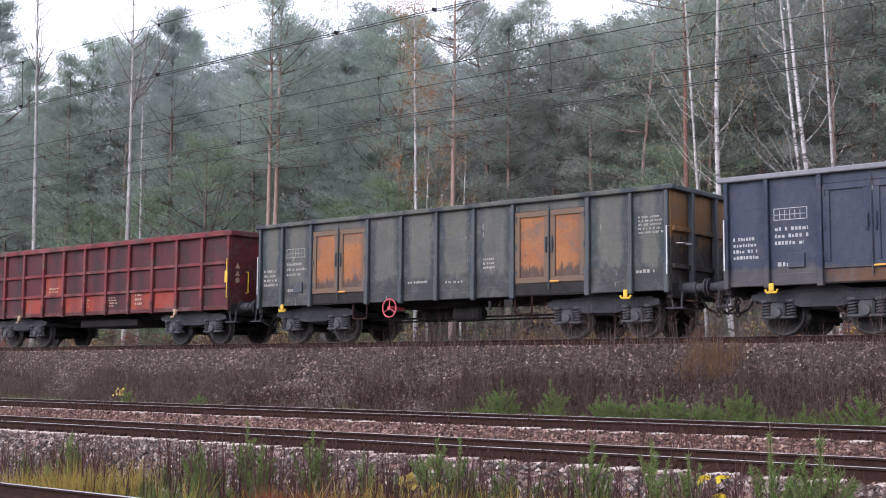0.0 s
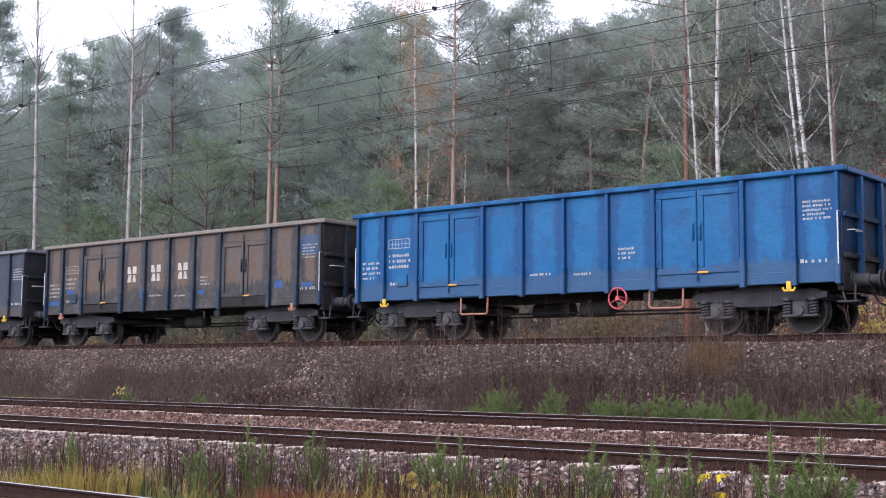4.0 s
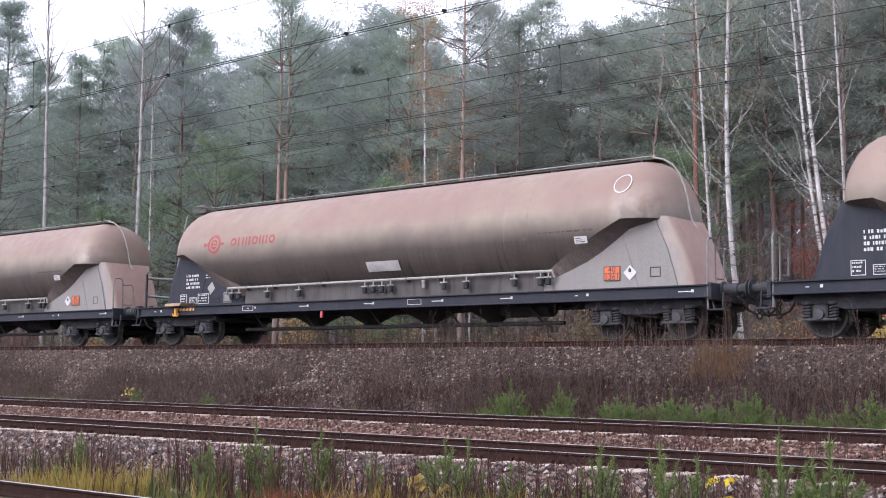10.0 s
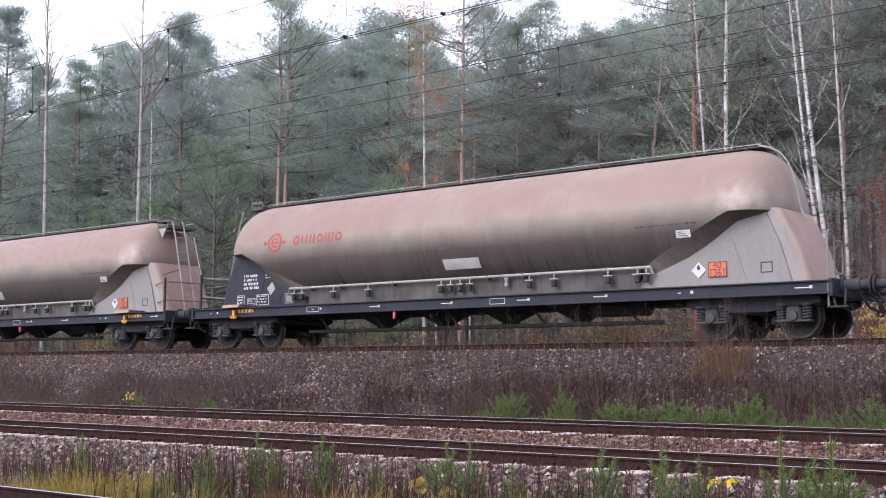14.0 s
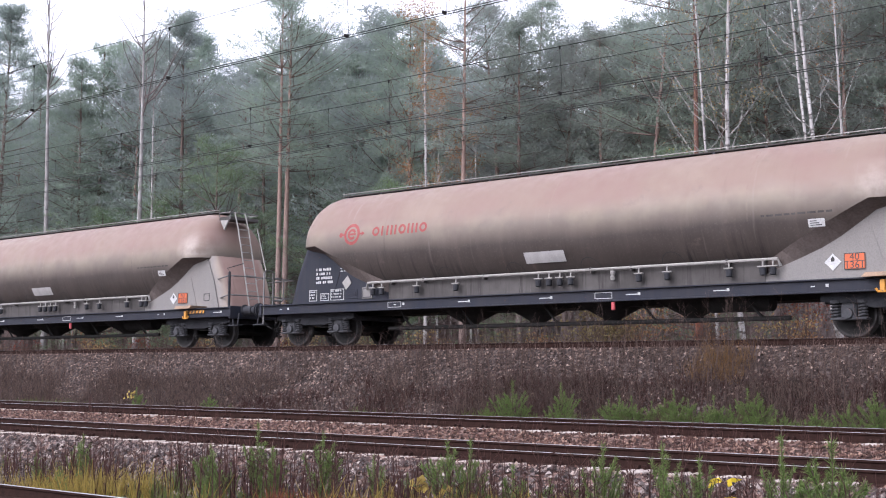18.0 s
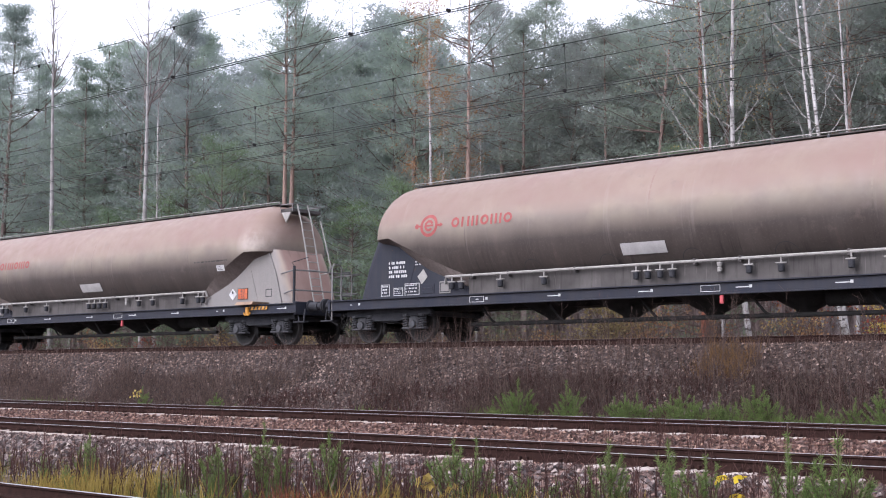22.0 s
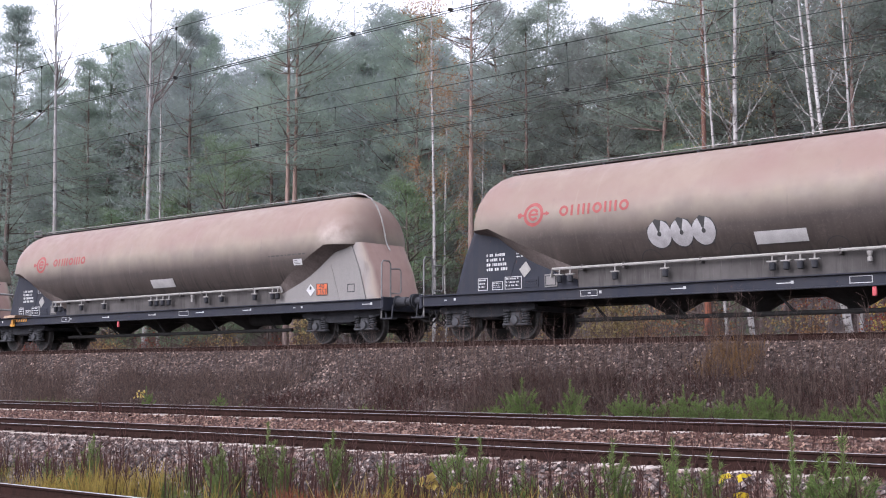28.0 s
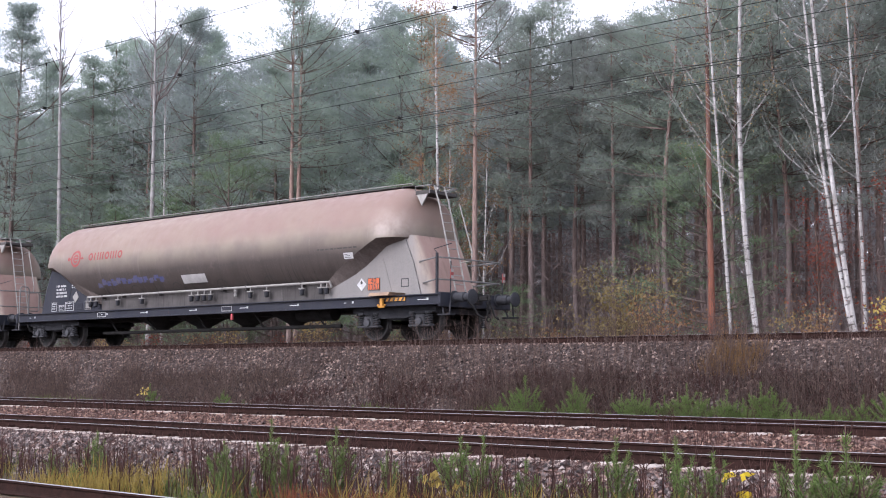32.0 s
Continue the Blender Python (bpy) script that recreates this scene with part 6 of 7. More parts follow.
for k, (h, base, spread) in enumerate(((8, 0.05, 2.7), (7, 0.04, 2.3))):
    YOUNG.append((f"y{k}", make_tree("young_pine", "bushy young pine with bright green needles", "tree", "young pines at the forest edge",
                                     pine_shape(rng, h, base, spread, 7, 22, spray=0.16, dead=0, whorl=0.36, pad=0.15), (M["grey_bark"], M["grey_bark"], M["needles_young"])), h))
plant(YOUNG, [(-41.0, 34, 9.8), (-30.4, 34, 7.3), (-34.3, 35, 6.8), (-18.7, 34.6, 7.4), (-39.3, 35, 6.8), (-47.5, 36, 8.6), (-25.5, 34, 3.0), (-50.5, 35, 8.0)])


def birch_shape(rng, h, r0, leaves=0, limbs_n=16, low=0.3, reach=1.0, sway=1.0, thick=1.0, size=0.10):
    bend = rng.normal(size=2) * 0.008 * h * sway

    def axis(z):
        u = np.asarray(z) / h
        return np.stack([bend[0] * np.sin(u * 5), bend[1] * np.sin(u * 4 + 1), np.asarray(z, float)], -1)

    trunk = [(axis(np.linspace(-0.3, h * 0.6, 10)), r0, r0 * 0.52), (axis(np.linspace(h * 0.6, h, 8)), r0 * 0.52, 0.010)]
    limbs, cen = [], []
    for k in range(limbs_n):
        z = h * rng.uniform(low, 0.95)
        a = rng.uniform(0, 2 * np.pi)
        L = ((h - z) * rng.uniform(0.15, 0.42) + 0.5) * reach
        p0 = axis(z)
        d = np.array([np.cos(a), np.sin(a), 0])
        q = np.linspace(0, 1, 6)[:, None]
        pts = p0 + d * L * 0.55 * q ** 0.85 + np.array([0, 0, 1.0]) * L * 0.85 * q ** 1.2 + rng.normal(size=(6, 3)) * 0.06 * q
        limb = [(pts, (0.006 + 0.0045 * L) * thick, 0.0025 * thick)]
        for _ in range(6):
            i = rng.uniform(0.2, 1.0)
            b = p0 + d * L * 0.55 * i ** 0.85 + np.array([0, 0, L * 0.85 * i ** 1.2])
            e = unit((d * rng.uniform(-0.2, 0.9) + rng.normal(size=3) * 0.6 + np.array([0, 0, 0.4]))[None])[0]
            l2 = rng.uniform(0.3, 0.9)
            limb.append((b + e * l2 * np.linspace(0, 1, 3)[:, None] + np.array([0, 0, -0.15]) * np.linspace(0, 1, 3)[:, None] ** 2, 0.004 * thick, 0.0018 * thick))
            cen += [b + e * l2 * rng.uniform(0.2, 1.1) for _ in range(3)]
        limbs.append(tubes(limb, 4))
    shape = [tubes(trunk, 8)] + limbs
    if leaves:
        cen = np.array(cen)
        shape.append(sprays(rng, cen, np.zeros_like(cen), leaves, size, 0.42, -0.2, 1.0, (0.12, 0.12, 0.12)))
    return shape


def add_birch(x, y, h, r0, seed, leaves=0, n=16, low=0.3, label="", lean=0.0, leaf="gold", barkm="birch", reach=1.0, sway=1.0, thick=1.0, size=0.10, turn=None):
    r = np.random.default_rng(seed)
    shape = birch_shape(r, h, r0, leaves, n, low, reach, sway, thick, size)
    names = ["trunk"] + ["limb"] * n + (["foliage"] if leaves else [])
    mats = [M[barkm]] + [M["thin_twig"] if barkm == "aspen" else M[barkm]] * n + [M[leaf]]
    t = make_tree("birch_tree", label or "bare white-barked birch at the forest edge", "tree", "birches at the forest edge", shape, mats, names)
    t.matrix_basis = pose(x, y, rough_z(x, y) - 0.05, 0, lean, seed * 40 % 360 if turn is None else turn)


add_birch(-52.2, 33, 20.1, 0.15, 1, lean=-1.6, turn=0, n=30, low=0.66, sway=0.3, barkm="aspen", label="bare grey-barked birch with fine twigs at its top", reach=1.3, thick=1.5)
add_birch(-59.8, 39, 12.8, 0.09, 2, n=10)
add_birch(-44.9, 33, 18.2, 0.145, 3, lean=-1.0, turn=0, n=30, low=0.62, sway=0.35, barkm="aspen", label="bare grey-barked birch with fine twigs at its top", reach=1.5, thick=1.5)
add_birch(-46.2, 34.5, 15.9, 0.08, 4, n=14, low=0.4)
add_birch(-26.0, 30.2, 13.4, 0.075, 5, leaf="tan", size=0.055, leaves=10, n=24, low=0.35, sway=0.4, reach=0.8, thick=0.6, label="slender birch with a few orange-brown leaves")
add_birch(-29.9, 35.5, 11.5, 0.06, 6, leaf="tan", size=0.06, leaves=7, n=16, low=0.3, label="slender birch with a few golden leaves")
add_birch(-27.4, 34.5, 10.2, 0.05, 12, leaf="tan", size=0.06, leaves=8, n=16, low=0.3, label="slender birch with a few golden leaves")
add_birch(-16.25, 31.5, 15.5, 0.060, 7, leaf="tan", size=0.05, leaves=1, n=26, low=0.28, lean=-3, turn=0, reach=0.8, thick=0.6, label="white-barked birch with its last few leaves")
add_birch(-15.05, 31, 16.5, 0.095, 8, leaf="gold", size=0.05, leaves=2, lean=-3, turn=0, n=34, low=0.2, reach=0.95, thick=0.62, label="white-barked birch with its last yellow leaves")
add_birch(-12.4, 31, 17.0, 0.078, 9, leaf="tan", size=0.05, leaves=1, lean=-6, turn=0, n=30, low=0.26, reach=0.8, thick=0.6, label="white-barked birch with its last few leaves")
add_birch(-12.55, 31.4, 16.0, 0.062, 10, lean=-7.5, turn=0, n=20, low=0.3, reach=0.75, thick=0.7)
add_birch(-13.1, 33, 15.0, 0.060, 11, leaf="tan", size=0.05, leaves=2, lean=-1, turn=0, n=24, low=0.3, reach=0.75, thick=0.58, label="white-barked birch with its last few leaves")
add_birch(-11.6, 32.4, 5.4, 0.06, 14, size=0.06, leaves=7, n=22, low=0.12, label="young tree with rust-red autumn leaves", leaf="rust", barkm="twig")
add_birch(-14.6, 33.5, 5.0, 0.05, 15, size=0.06, leaves=5, n=18, low=0.15, label="young tree with rust-red autumn leaves", leaf="rust", barkm="twig")


def bush(x, y, h, seed, leaf, leaves, label, name="bush", spread=0.5, n=14):
    r = np.random.default_rng(seed)
    stems, cen = [], []
    for k in range(n):
        a = r.uniform(0, 2 * np.pi)
        L = h * r.uniform(0.55, 1.05)
        d = np.array([np.cos(a), np.sin(a), 0]) * spread * r.uniform(0.2, 1)
        q = np.linspace(0, 1, 5)[:, None]
        pts = d * L * q ** 1.3 + np.array([0, 0, 1.0]) * L * q + r.normal(size=(5, 3)) * 0.04 * q
        stems.append((pts, 0.013, 0.004))
        for _ in range(6):
            i = r.uniform(0.3, 1)
            b = d * L * i ** 1.3 + np.array([0, 0, L * i])
            e = unit((r.normal(size=3) + np.array([0, 0, 0.4]))[None])[0] * r.uniform(0.2, 0.6) * (0.4 + 0.25 * h)
            stems.append((b + e * np.linspace(0, 1, 3)[:, None], 0.006, 0.003))
            cen += [b + e * r.uniform(0.2, 1.1) for _ in range(4)]
    cen = np.array(cen)
    shape = [tubes(stems, 3)]
    if leaves:
        shape.append(sprays(r, cen, np.zeros_like(cen), leaves * 2, 0.085, 0.40, -0.25, 1.0, (0.16, 0.16, 0.05)))
    t = make_tree(name, label, "bush", "bushes at the forest edge", shape, (M["twig"], M[leaf]), ("stemwork", "foliage"))
    t.matrix_basis = pose(x, y, rough_z(x, y) - 0.04)


rb = random.Random(5)
bush(-19.4, 31.0, 3.2, 1, "olive", 3, "leafy bush with yellow-green autumn leaves", spread=0.55, n=22)
bush(-18.0, 30.6, 2.4, 2, "tan", 1, "twiggy bush with orange-brown autumn leaves", spread=0.6, n=18)
bush(-20.8, 31.2, 2.2, 3, "olive", 1, "twiggy bush with yellow-green autumn leaves", n=18)
bush(-11.1, 29.6, 1.8, 4, "butter", 2, "bush with bright yellow autumn leaves", n=10)
for k in range(34):
    x = -60 + 53 * k / 33 + rb.uniform(-0.6, 0.6)
    kind = rb.choice(("olive", "tan", "rust", "tan", "gold"))
    word = {"olive": "yellow-green", "gold": "yellow", "rust": "rust-red", "tan": "orange-brown"}[kind]
    bush(x, rb.uniform(29.3, 33.5), rb.uniform(1.4, 2.8), 20 + k, kind, rb.choice((0, 1, 1, 1)), f"twiggy undergrowth bush with {word} leaves", n=12)


def far_woods():
    """The depth of the forest: many pines in one mesh of trunks and one of crowns to each belt."""
    r = np.random.default_rng(99)
    belts = {"near": ([], [], [], [], [0, 0]), "deep": ([], [], [], [], [0, 0])}
    spots = []
    for y in np.concatenate([np.arange(41, 62, 3.0), np.arange(63, 112, 6.0)]):
        x = -y * 1.72 - 4
        while x < -y * 0.36 + 3:
            spots.append((x + r.uniform(-1.0, 1.0), y + r.uniform(-1.3, 1.3)))
            x += r.uniform(2.4, 4.4) if y < 62 else r.uniform(3.0, 5.2)
    for x, y in spots:
        open_stand = x > -0.78 * y
        h = r.uniform(14.5, 18.5) if x < -40 else r.uniform(12.5, 15.5) + (y - 40) * 0.06 + (1.2 if x > -0.60 * y else 0.0)
        h *= 0.95 if -0.72 * y < x < -0.58 * y else 1.0
        near = y < 62
        base = (r.uniform(0.46, 0.60) if near else r.uniform(0.16, 0.40)) if open_stand else r.uniform(0.30, 0.5)
        if near:
            tr, li, le = pine_shape(r, h, base, r.uniform(1.7, 2.4), 6, 8, 0.40, 3, 0.6, slim=0.11, pad=0.27)
        else:
            tr, li, le = pine_shape(r, h, base, r.uniform(1.8, 2.5), 4, 6, 0.70, 2, 0.85, slim=0.13, pad=0.42)
        tv, tf, lv, lf, k = belts["near" if near else "deep"]
        at = np.array([x, y, rough_z(x, y)])
        for v, f in (tr, li):
            tv.append(v + at)
            tf.append(f + k[0])
            k[0] += len(v)
        lv.append(le[0] + at)
        lf.append(le[1] + k[1])
        k[1] += len(le[0])
    t = thing("far_woods", "deep dark pine forest behind the railway", "forest")
    t["kind"] = "stuff"
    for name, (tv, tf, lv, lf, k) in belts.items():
        part("trunks", raw_mesh("trunks", np.concatenate(tv), np.concatenate(tf), [M["hazed_bark"]], True), None, t)
        part("crowns", raw_mesh("crowns", np.concatenate(lv), np.concatenate(lf), [M["needles_hazed" if name == "near" else "needles_deep_hazed"]]), None, t)


far_woods()

# ---- trackside plants and stones ----
def stone_material():
    g = Nodes("ballast_stone")
    x, y, z = g.xyz()
    r = g.island()
    red = g.ramp(r, [(0.05, (0.018, 0.009, 0.007)), (0.4, (0.058, 0.027, 0.020)), (0.75, (0.112, 0.059, 0.043)), (1.0, (0.28, 0.18, 0.135))])
    brown = g.ramp(r, [(0.05, (0.012, 0.008, 0.007)), (0.4, (0.052, 0.034, 0.027)), (0.8, (0.130, 0.087, 0.070)), (1.0, (0.31, 0.23, 0.19))])
    both = g.mix(g.step(y, 19.0, 20.2), red, brown)
    grey = g.ramp(r, [(0.05, (0.016, 0.012, 0.011)), (0.45, (0.062, 0.048, 0.045)), (0.8, (0.145, 0.113, 0.104)), (1.0, (0.32, 0.265, 0.235))])
    return g.done(g.mix(g.step(y, 12.2, 11.8), both, grey), 0.9, 0, 0.25)


def scatter_stones(name, label, boxes, seed, size=(0.022, 0.05)):
    r = np.random.default_rng(seed)
    cap = np.array([(1, 0, -0.2), (0.1, 1, -0.2), (-1, 0.1, -0.2), (0, -1, -0.2), (0.1, 0.1, 1)], float)
    tri = np.array([(0, 1, 4), (1, 2, 4), (2, 3, 4), (3, 0, 4)])
    c = []
    for x0, x1, y0, y1, per in boxes:
        n = int((x1 - x0) * (y1 - y0) * per)
        xy = np.stack([r.uniform(x0, x1, n), r.uniform(y0, y1, n)], 1)
        c.append(xy)
    c = np.concatenate(c)
    z = np.array([rough_z(a, b) for a, b in c])
    n = len(c)
    v = cap[None] * r.uniform(0.55, 1.3, (n, 5, 1)) * r.uniform(*size, (n, 1, 1))
    a = r.uniform(0, 2 * np.pi, n)
    ca, sa = np.cos(a)[:, None], np.sin(a)[:, None]
    tilt = r.normal(size=(n, 1)) * 0.4
    x, y, zz = v[..., 0] * ca - v[..., 1] * sa, v[..., 0] * sa + v[..., 1] * ca, v[..., 2] * 0.8 + v[..., 0] * tilt
    v = np.stack([x + c[:, :1], y + c[:, 1:], zz + z[:, None] + 0.008], -1)
    f = tri[None] + (np.arange(n) * 5)[:, None, None]
    ob = new(name, raw_mesh(name, v.reshape(-1, 3), f.reshape(-1, 3), [M["stone"]]))
    tagged(ob, label, "gravel", kind="stuff")


M["stone"] = stone_material()
scatter_stones("ballast", "reddish-brown crushed stone ballast between the tracks", [(-33, -5, 15.0, 19.2, 330), (-27, -4, 11.9, 15.0, 330)], 3, (0.016, 0.042))
scatter_stones("ballast_edge", "dark grey crushed stone beside the near tracks", [(-21, -3, 10.4, 12.0, 420)], 5, (0.018, 0.048))
scatter_stones("embankment_gravel", "grey-brown gravel on the embankment slope", [(-42, -7, 19.6, 23.2, 240), (-44, -7, 23.2, 24.0, 160)], 4, (0.018, 0.048))


def blades(name, label, spots, seed, h, width, mat, lean=0.25, twigs=0, cat="weeds"):
    """Upright stalks or grass blades, each two thin crossed strips, with side twigs."""
    r = np.random.default_rng(seed)
    p = np.array(spots)
    n = len(p)
    base = np.stack([p[:, 0], p[:, 1], np.array([rough_z(a, b) - 0.02 for a, b in p])], 1)
    hh = (r.uniform(h[0], h[1], (n, 1)) ** 1.0)
    d = np.concatenate([r.normal(size=(n, 2)) * lean, np.ones((n, 1))], 1) * hh
    vs = []
    for k in range(2):
        a = r.uniform(0, np.pi, n) if k == 0 else a + np.pi / 2
        s = np.stack([np.cos(a), np.sin(a), np.zeros(n)], 1) * width
        mid = base + d * 0.55 + r.normal(size=(n, 3)) * 0.02
        vs.append(np.stack([base - s, base + s, mid + s * 0.8, mid - s * 0.8], 1))
        vs.append(np.stack([mid - s * 0.8, mid + s * 0.8, base + d + s * 0.15, base + d - s * 0.15], 1))
    for _ in range(twigs):
        u = r.uniform(0.35, 0.98, (n, 1))
        b = base + d * u
        e = (r.normal(size=(n, 3)) * np.array([0.6, 0.6, 0.2]) + np.array([0, 0, 0.9])) * hh * 0.16
        s = unit(r.normal(size=(n, 3))) * width * 0.6
        vs.append(np.stack([b - s * 0.4, b + s * 0.4, b + e + s, b + e - s], 1))
    v = np.concatenate(vs).reshape(-1, 3)
    ob = new(name, raw_mesh(name, v, np.arange(len(v)).reshape(-1, 4), [mat]))
    tagged(ob, label, cat, kind="stuff")


def spots_in(seed, n, x0, x1, y0, y1, patch=0.0, keep=None):
    r = np.random.default_rng(seed)
    out = []
    while len(out) < n:
        x, y = r.uniform(x0, x1), r.uniform(y0, y1)
        if keep and not keep(x, y):
            continue
        if noise.noise((x * 0.55, y * 0.55, seed * 1.7)) > patch + r.normal() * 0.12:
            out.append((x, y))
    return out


blades("dry_weeds", "brown dead weeds on the lower embankment slope", spots_in(1, 6200, -42, -6, 19.7, 21.5, -0.10), 11, (0.10, 0.50), 0.006, M["dry"], 0.34, 8)
blades("dry_weeds", "scattered tall dead stalks on the embankment slope", spots_in(21, 1500, -42, -6, 19.8, 22.2, -0.15), 21, (0.4, 0.95), 0.0045, M["dry"], 0.14, 9)
blades("dry_weeds", "short dead weeds along the embankment top", spots_in(2, 700, -42, -6, 21.4, 23.2, 0.0), 12, (0.08, 0.32), 0.004, M["dry"], 0.25, 6)
blades("dry_weeds", "dark red-brown dead stalks beside the near tracks", spots_in(3, 800, -19, -3, 9.2, 10.9, 0.0), 13, (0.25, 0.75), 0.0055, M["stalk"], 0.07, 7)
blades("dry_weeds", "sparse dead stalks in the ballast", spots_in(4, 260, -28, -4, 14.7, 16.0, 0.05), 14, (0.2, 0.62), 0.0035, M["stalk"], 0.14, 9)
blades("straw_grass", "yellowed grass tufts beside the near track", spots_in(5, 4200, -19, -3, 9.0, 10.5, 0.04), 15, (0.10, 0.36), 0.004, M["straw"], 0.32, 0, "grass")
blades("green_grass", "green grass and moss beside the tracks", spots_in(6, 2000, -19, -3, 9.2, 11.2, 0.10), 16, (0.05, 0.22), 0.004, M["grass"], 0.35, 0, "grass")
blades("green_grass", "green grass at the foot of the embankment", spots_in(7, 4200, -40, -6, 19.0, 20.0, 0.14), 17, (0.10, 0.34), 0.005, M["grass"], 0.35, 0, "grass")
blades("forest_weeds", "brown undergrowth along the forest edge", spots_in(8, 4500, -60, -7, 27.3, 33.0, -0.1), 18, (0.4, 1.5), 0.007, M["dry"], 0.2, 7)
blades("reed_grass", "clump of orange-brown dry reed grass on the embankment", spots_in(9, 420, -11.9, -10.7, 21.5, 22.3, -2), 19, (0.15, 0.55), 0.0035, M["reed"], 0.28, 0, "grass")
blades("dry_weeds", "taller dead weeds standing on the embankment slope", spots_in(10, 420, -20, -6, 20.4, 22.6, -0.2), 20, (0.5, 1.2), 0.0045, M["dry"], 0.1, 11)
blades("dry_weeds", "dense dark thicket of dead weeds on the embankment slope", spots_in(31, 3900, -30, -6, 19.8, 21.5, -0.35, lambda x, y: x > -21 + 14 * noise.noise((x * 0.25, y * 0.9, 5.0))), 31, (0.10, 0.38), 0.006, M["stalk"], 0.60, 9)
blades("dry_weeds", "tall dark red stalks beside the near tracks", spots_in(32, 300, -19, -3, 9.3, 10.9, 0.0), 32, (0.5, 0.95), 0.0075, M["stalk"], 0.06, 10)
blades("reed_grass", "rust-red dry grass beside the near track", spots_in(33, 1100, -10.4, -5.6, 9.1, 9.9, -0.05), 33, (0.12, 0.42), 0.004, M["redgrass"], 0.28, 0, "grass")
blades("straw_grass", "long yellow grass blades beside the near track", spots_in(34, 600, -14, -4, 9.1, 9.9, 0.15), 34, (0.3, 0.6), 0.006, M["straw"], 0.30, 0, "grass")


def far_undergrowth():
    """Low twiggy growth between the trunks, deep in the woods."""
    r = np.random.default_rng(55)
    n = 9000
    y = 36 + 84 * r.uniform(0, 1, n) ** 1.2
    x = -y * r.uniform(0.22, 1.85, n)
    z = np.array([float(ground_z(b)) for b in y]) + r.uniform(0.0, 1.0, n) ** 1.3 * (1.2 + 0.11 * y)
    c = np.stack([x, y, z], 1)
    v, f = sprays(r, c, np.zeros_like(c), 22, 0.55, 0.035, 0.5, 1.0, None, True)
    v = v + np.repeat(r.normal(size=(n * 22, 3)) * np.array([0.9, 0.9, 0.5]), 3, axis=0)
    ob = new("undergrowth", raw_mesh("undergrowth", v, f, [M["brush"]]))
    tagged(ob, "tangle of brown and olive undergrowth deep in the woods", "undergrowth", kind="stuff")


M["brush"] = leaf_material("woodland_brush", (0.150, 0.118, 0.115, 1), (0.260, 0.205, 0.188, 1), (0.180, 0.148, 0.143, 1), 0.9)
far_undergrowth()


def sapling_shape(r, h, bushy):
    """Upright candle-like leaders and side shoots, each a bottle brush of short needles."""
    stems, c, o = [], [], []

    def shoot(p, d, L, rad):
        pts = np.array([p, p + d * L * 0.5, p + d * L + np.array([0, 0, 0.10 * L])])
        stems.append((pts, rad, 0.004))
        for q in np.arange(0.10, 1.02, 0.021 / max(L, 0.05)):
            c.append(p + d * L * q)
            o.append(d)

    shoot(np.zeros(3), np.array([0, 0, 1.0]), h * 0.97, 0.012)
    for z in np.arange(h * 0.06, h * 0.7, 0.16):
        for _ in range(3 + int(5 * bushy)):
            a = r.uniform(0, 2 * np.pi)
            out = r.uniform(0.12, 0.30) + 0.55 * bushy
            d = unit(np.array([[np.cos(a) * out, np.sin(a) * out, 1.0]]))[0]
            shoot(np.array([np.cos(a) * 0.03, np.sin(a) * 0.03, z]), d, (h - z) * r.uniform(0.3, 0.75), 0.006)
    c, o = np.array(c, float), np.array(o, float)
    return [tubes(stems, 3), sprays(r, c, o, 14, 0.058, 0.055, 0.45, 0.62, None, True)]


SAPS = []
for k, (h, bushy) in enumerate(((0.9, 0.0), (0.8, 0.5), (1.0, 0.15), (0.7, 0.7), (0.9, 0.25))):
    t = make_tree("pine_sapling", "small green self-sown pine sapling among dry weeds", "sapling", "pine saplings along the tracks", sapling_shape(np.random.default_rng(200 + k), h, bushy), (M["twig"], M["sapling"]), ("stem", "needles"))
    SAPS.append((f"s{k}", t, h))
near = [(-15.04, 0.66), (-12.3, 0.64), (-11.42, 0.9), (-11.16, 0.66), (-10.3, 0.83), (-9.5, 0.63), (-8.44, 0.81), (-8.13, 0.83), (-7.58, 0.63), (-6.51, 0.85), (-5.86, 0.87), (-5.48, 0.78), (-4.69, 0.98), (-4.24, 0.96), (-4.39, 0.81)]
bank = [(-26.36, 1.25), (-23.45, 1.12), (-14.43, 1.5), (-13.3, 1.47), (-12.25, 1.19), (-11.77, 1.25), (-10.91, 1.37), (-10.63, 1.22), (-10.14, 1.28), (-9.51, 1.41), (-9.31, 1.34), (-9.01, 1.07), (-7.76, 1.23), (-7.35, 1.37), (-15.05, 1.08), (-11.36, 1.16)]
rs = random.Random(77)
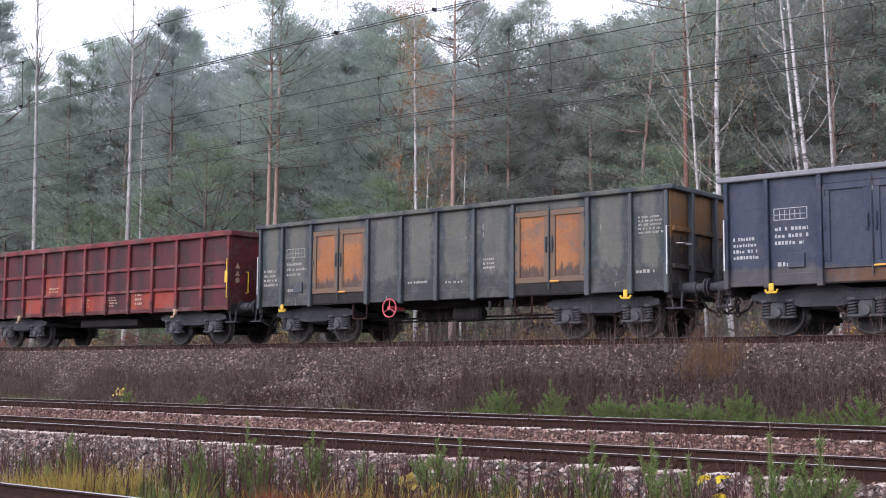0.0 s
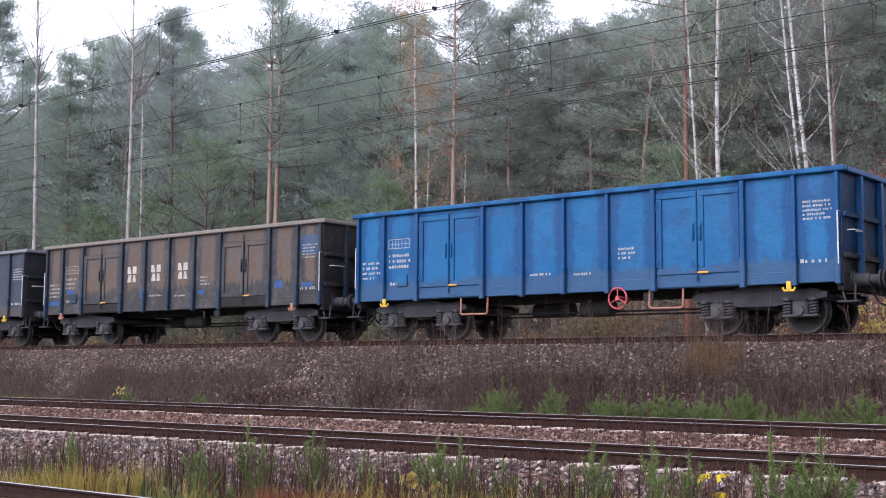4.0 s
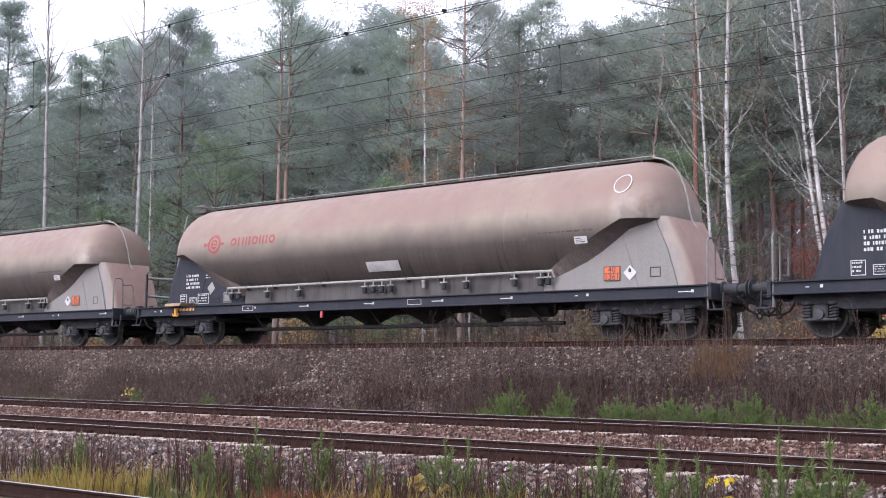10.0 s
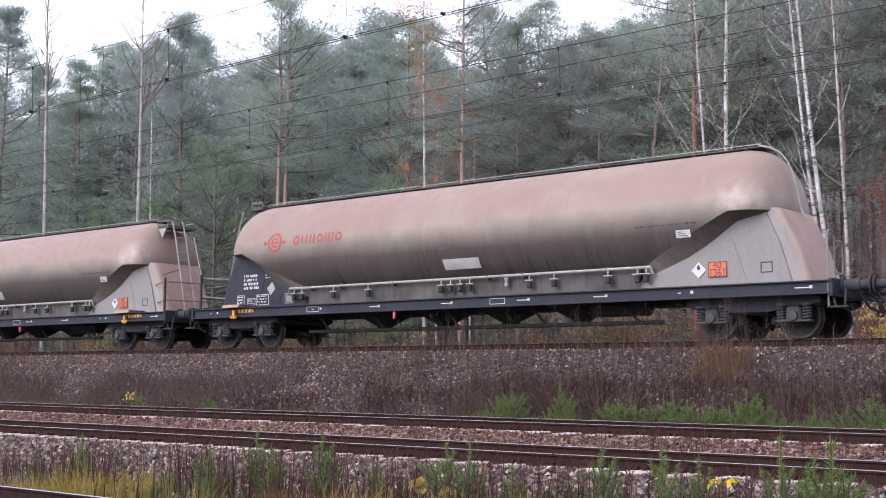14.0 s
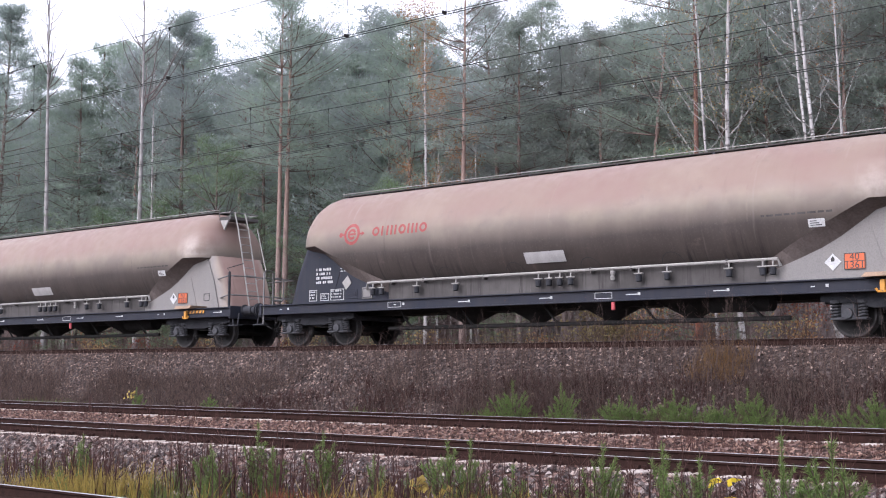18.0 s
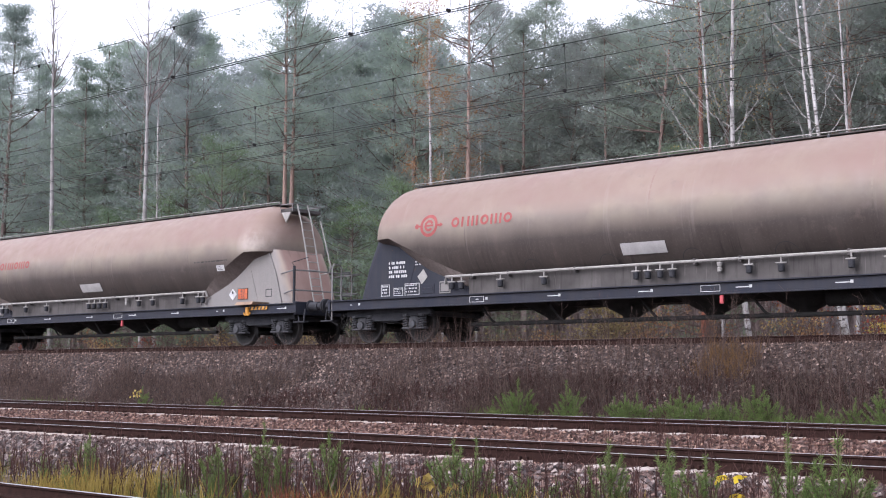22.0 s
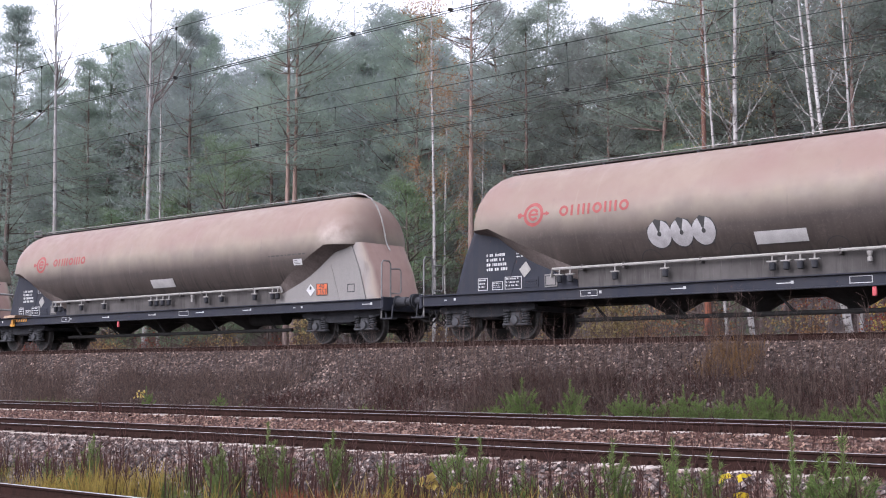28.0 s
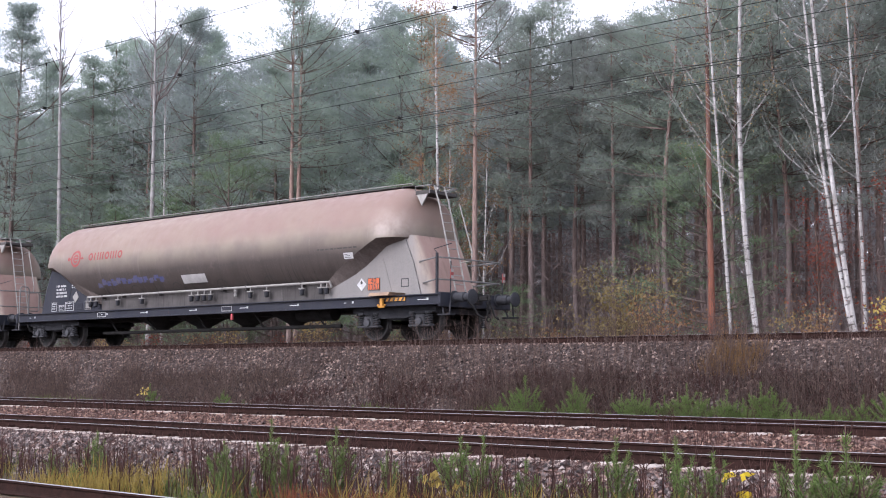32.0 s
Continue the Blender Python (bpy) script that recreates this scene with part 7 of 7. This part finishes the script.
spots = [(x, 10.2, (z - rough_z(x, 10.2)) * 1.12 + 0.05) for x, z in near]
spots += [(x + rs.uniform(-0.4, 0.4), 10.2 + rs.uniform(-0.7, 0.7), rs.uniform(0.3, 0.6)) for x, z in near for _ in range(2)]
spots += [(rs.uniform(-20, -4), rs.uniform(9.4, 10.9), rs.uniform(0.25, 0.6)) for _ in range(26)]
spots += [(x, 19.4, z - rough_z(x, 19.4) + 0.05) for x, z in bank]
spots += [(x + rs.uniform(-0.7, 0.7), 19.5 + rs.uniform(-0.4, 0.5), rs.uniform(0.3, 0.8)) for x, z in bank[2:] for _ in range(3)]
plant(SAPS, [p for p in spots if p[1] < 15])
BANK = []
for k, (h, bushy) in enumerate(((0.9, 0.75), (0.8, 1.1), (0.75, 0.9))):
    t = make_tree("pine_sapling", "bushy green pine sapling at the foot of the embankment", "sapling", "pine saplings along the tracks", sapling_shape(np.random.default_rng(300 + k), h, bushy), (M["twig"], M["sapling"]), ("stem", "needles"))
    BANK.append((f"b{k}", t, h))
plant(BANK, [p for p in spots if p[1] > 15])


def leaf_plant(x, y, z, leaves, size, seed, mat, label):
    r = np.random.default_rng(seed)
    g0 = rough_z(x, y)
    h = z - g0
    tips = [np.array([r.normal() * 0.12 * h, r.normal() * 0.10, h * r.uniform(0.6, 1.05)]) for _ in range(leaves)]
    stems = [(np.stack([np.zeros(3), np.array([0, 0, h * 0.3]) + t * 0.25, t]), 0.006, 0.003) for t in tips]
    t = make_tree("seedling", label, "seedling", "", [tubes(stems, 3), sprays(r, np.array(tips), np.zeros((leaves, 3)), 2, size, 0.45, -0.35, 0.8)], (M["twig"], mat), ("stem", "leaves"))
    t.matrix_basis = pose(x, y, g0)


leaf_plant(-5.30, 10.3, 0.80, 4, 0.13, 1, M["lemon"], "maple seedling with large bright yellow leaves")
leaf_plant(-25.9, 18.9, 1.15, 16, 0.06, 2, M["butter"], "thin seedling with scattered pale yellow leaves")
leaf_plant(-8.3, 9.7, 0.55, 8, 0.12, 3, M["straw"], "clump of long yellowed blades")

motions()
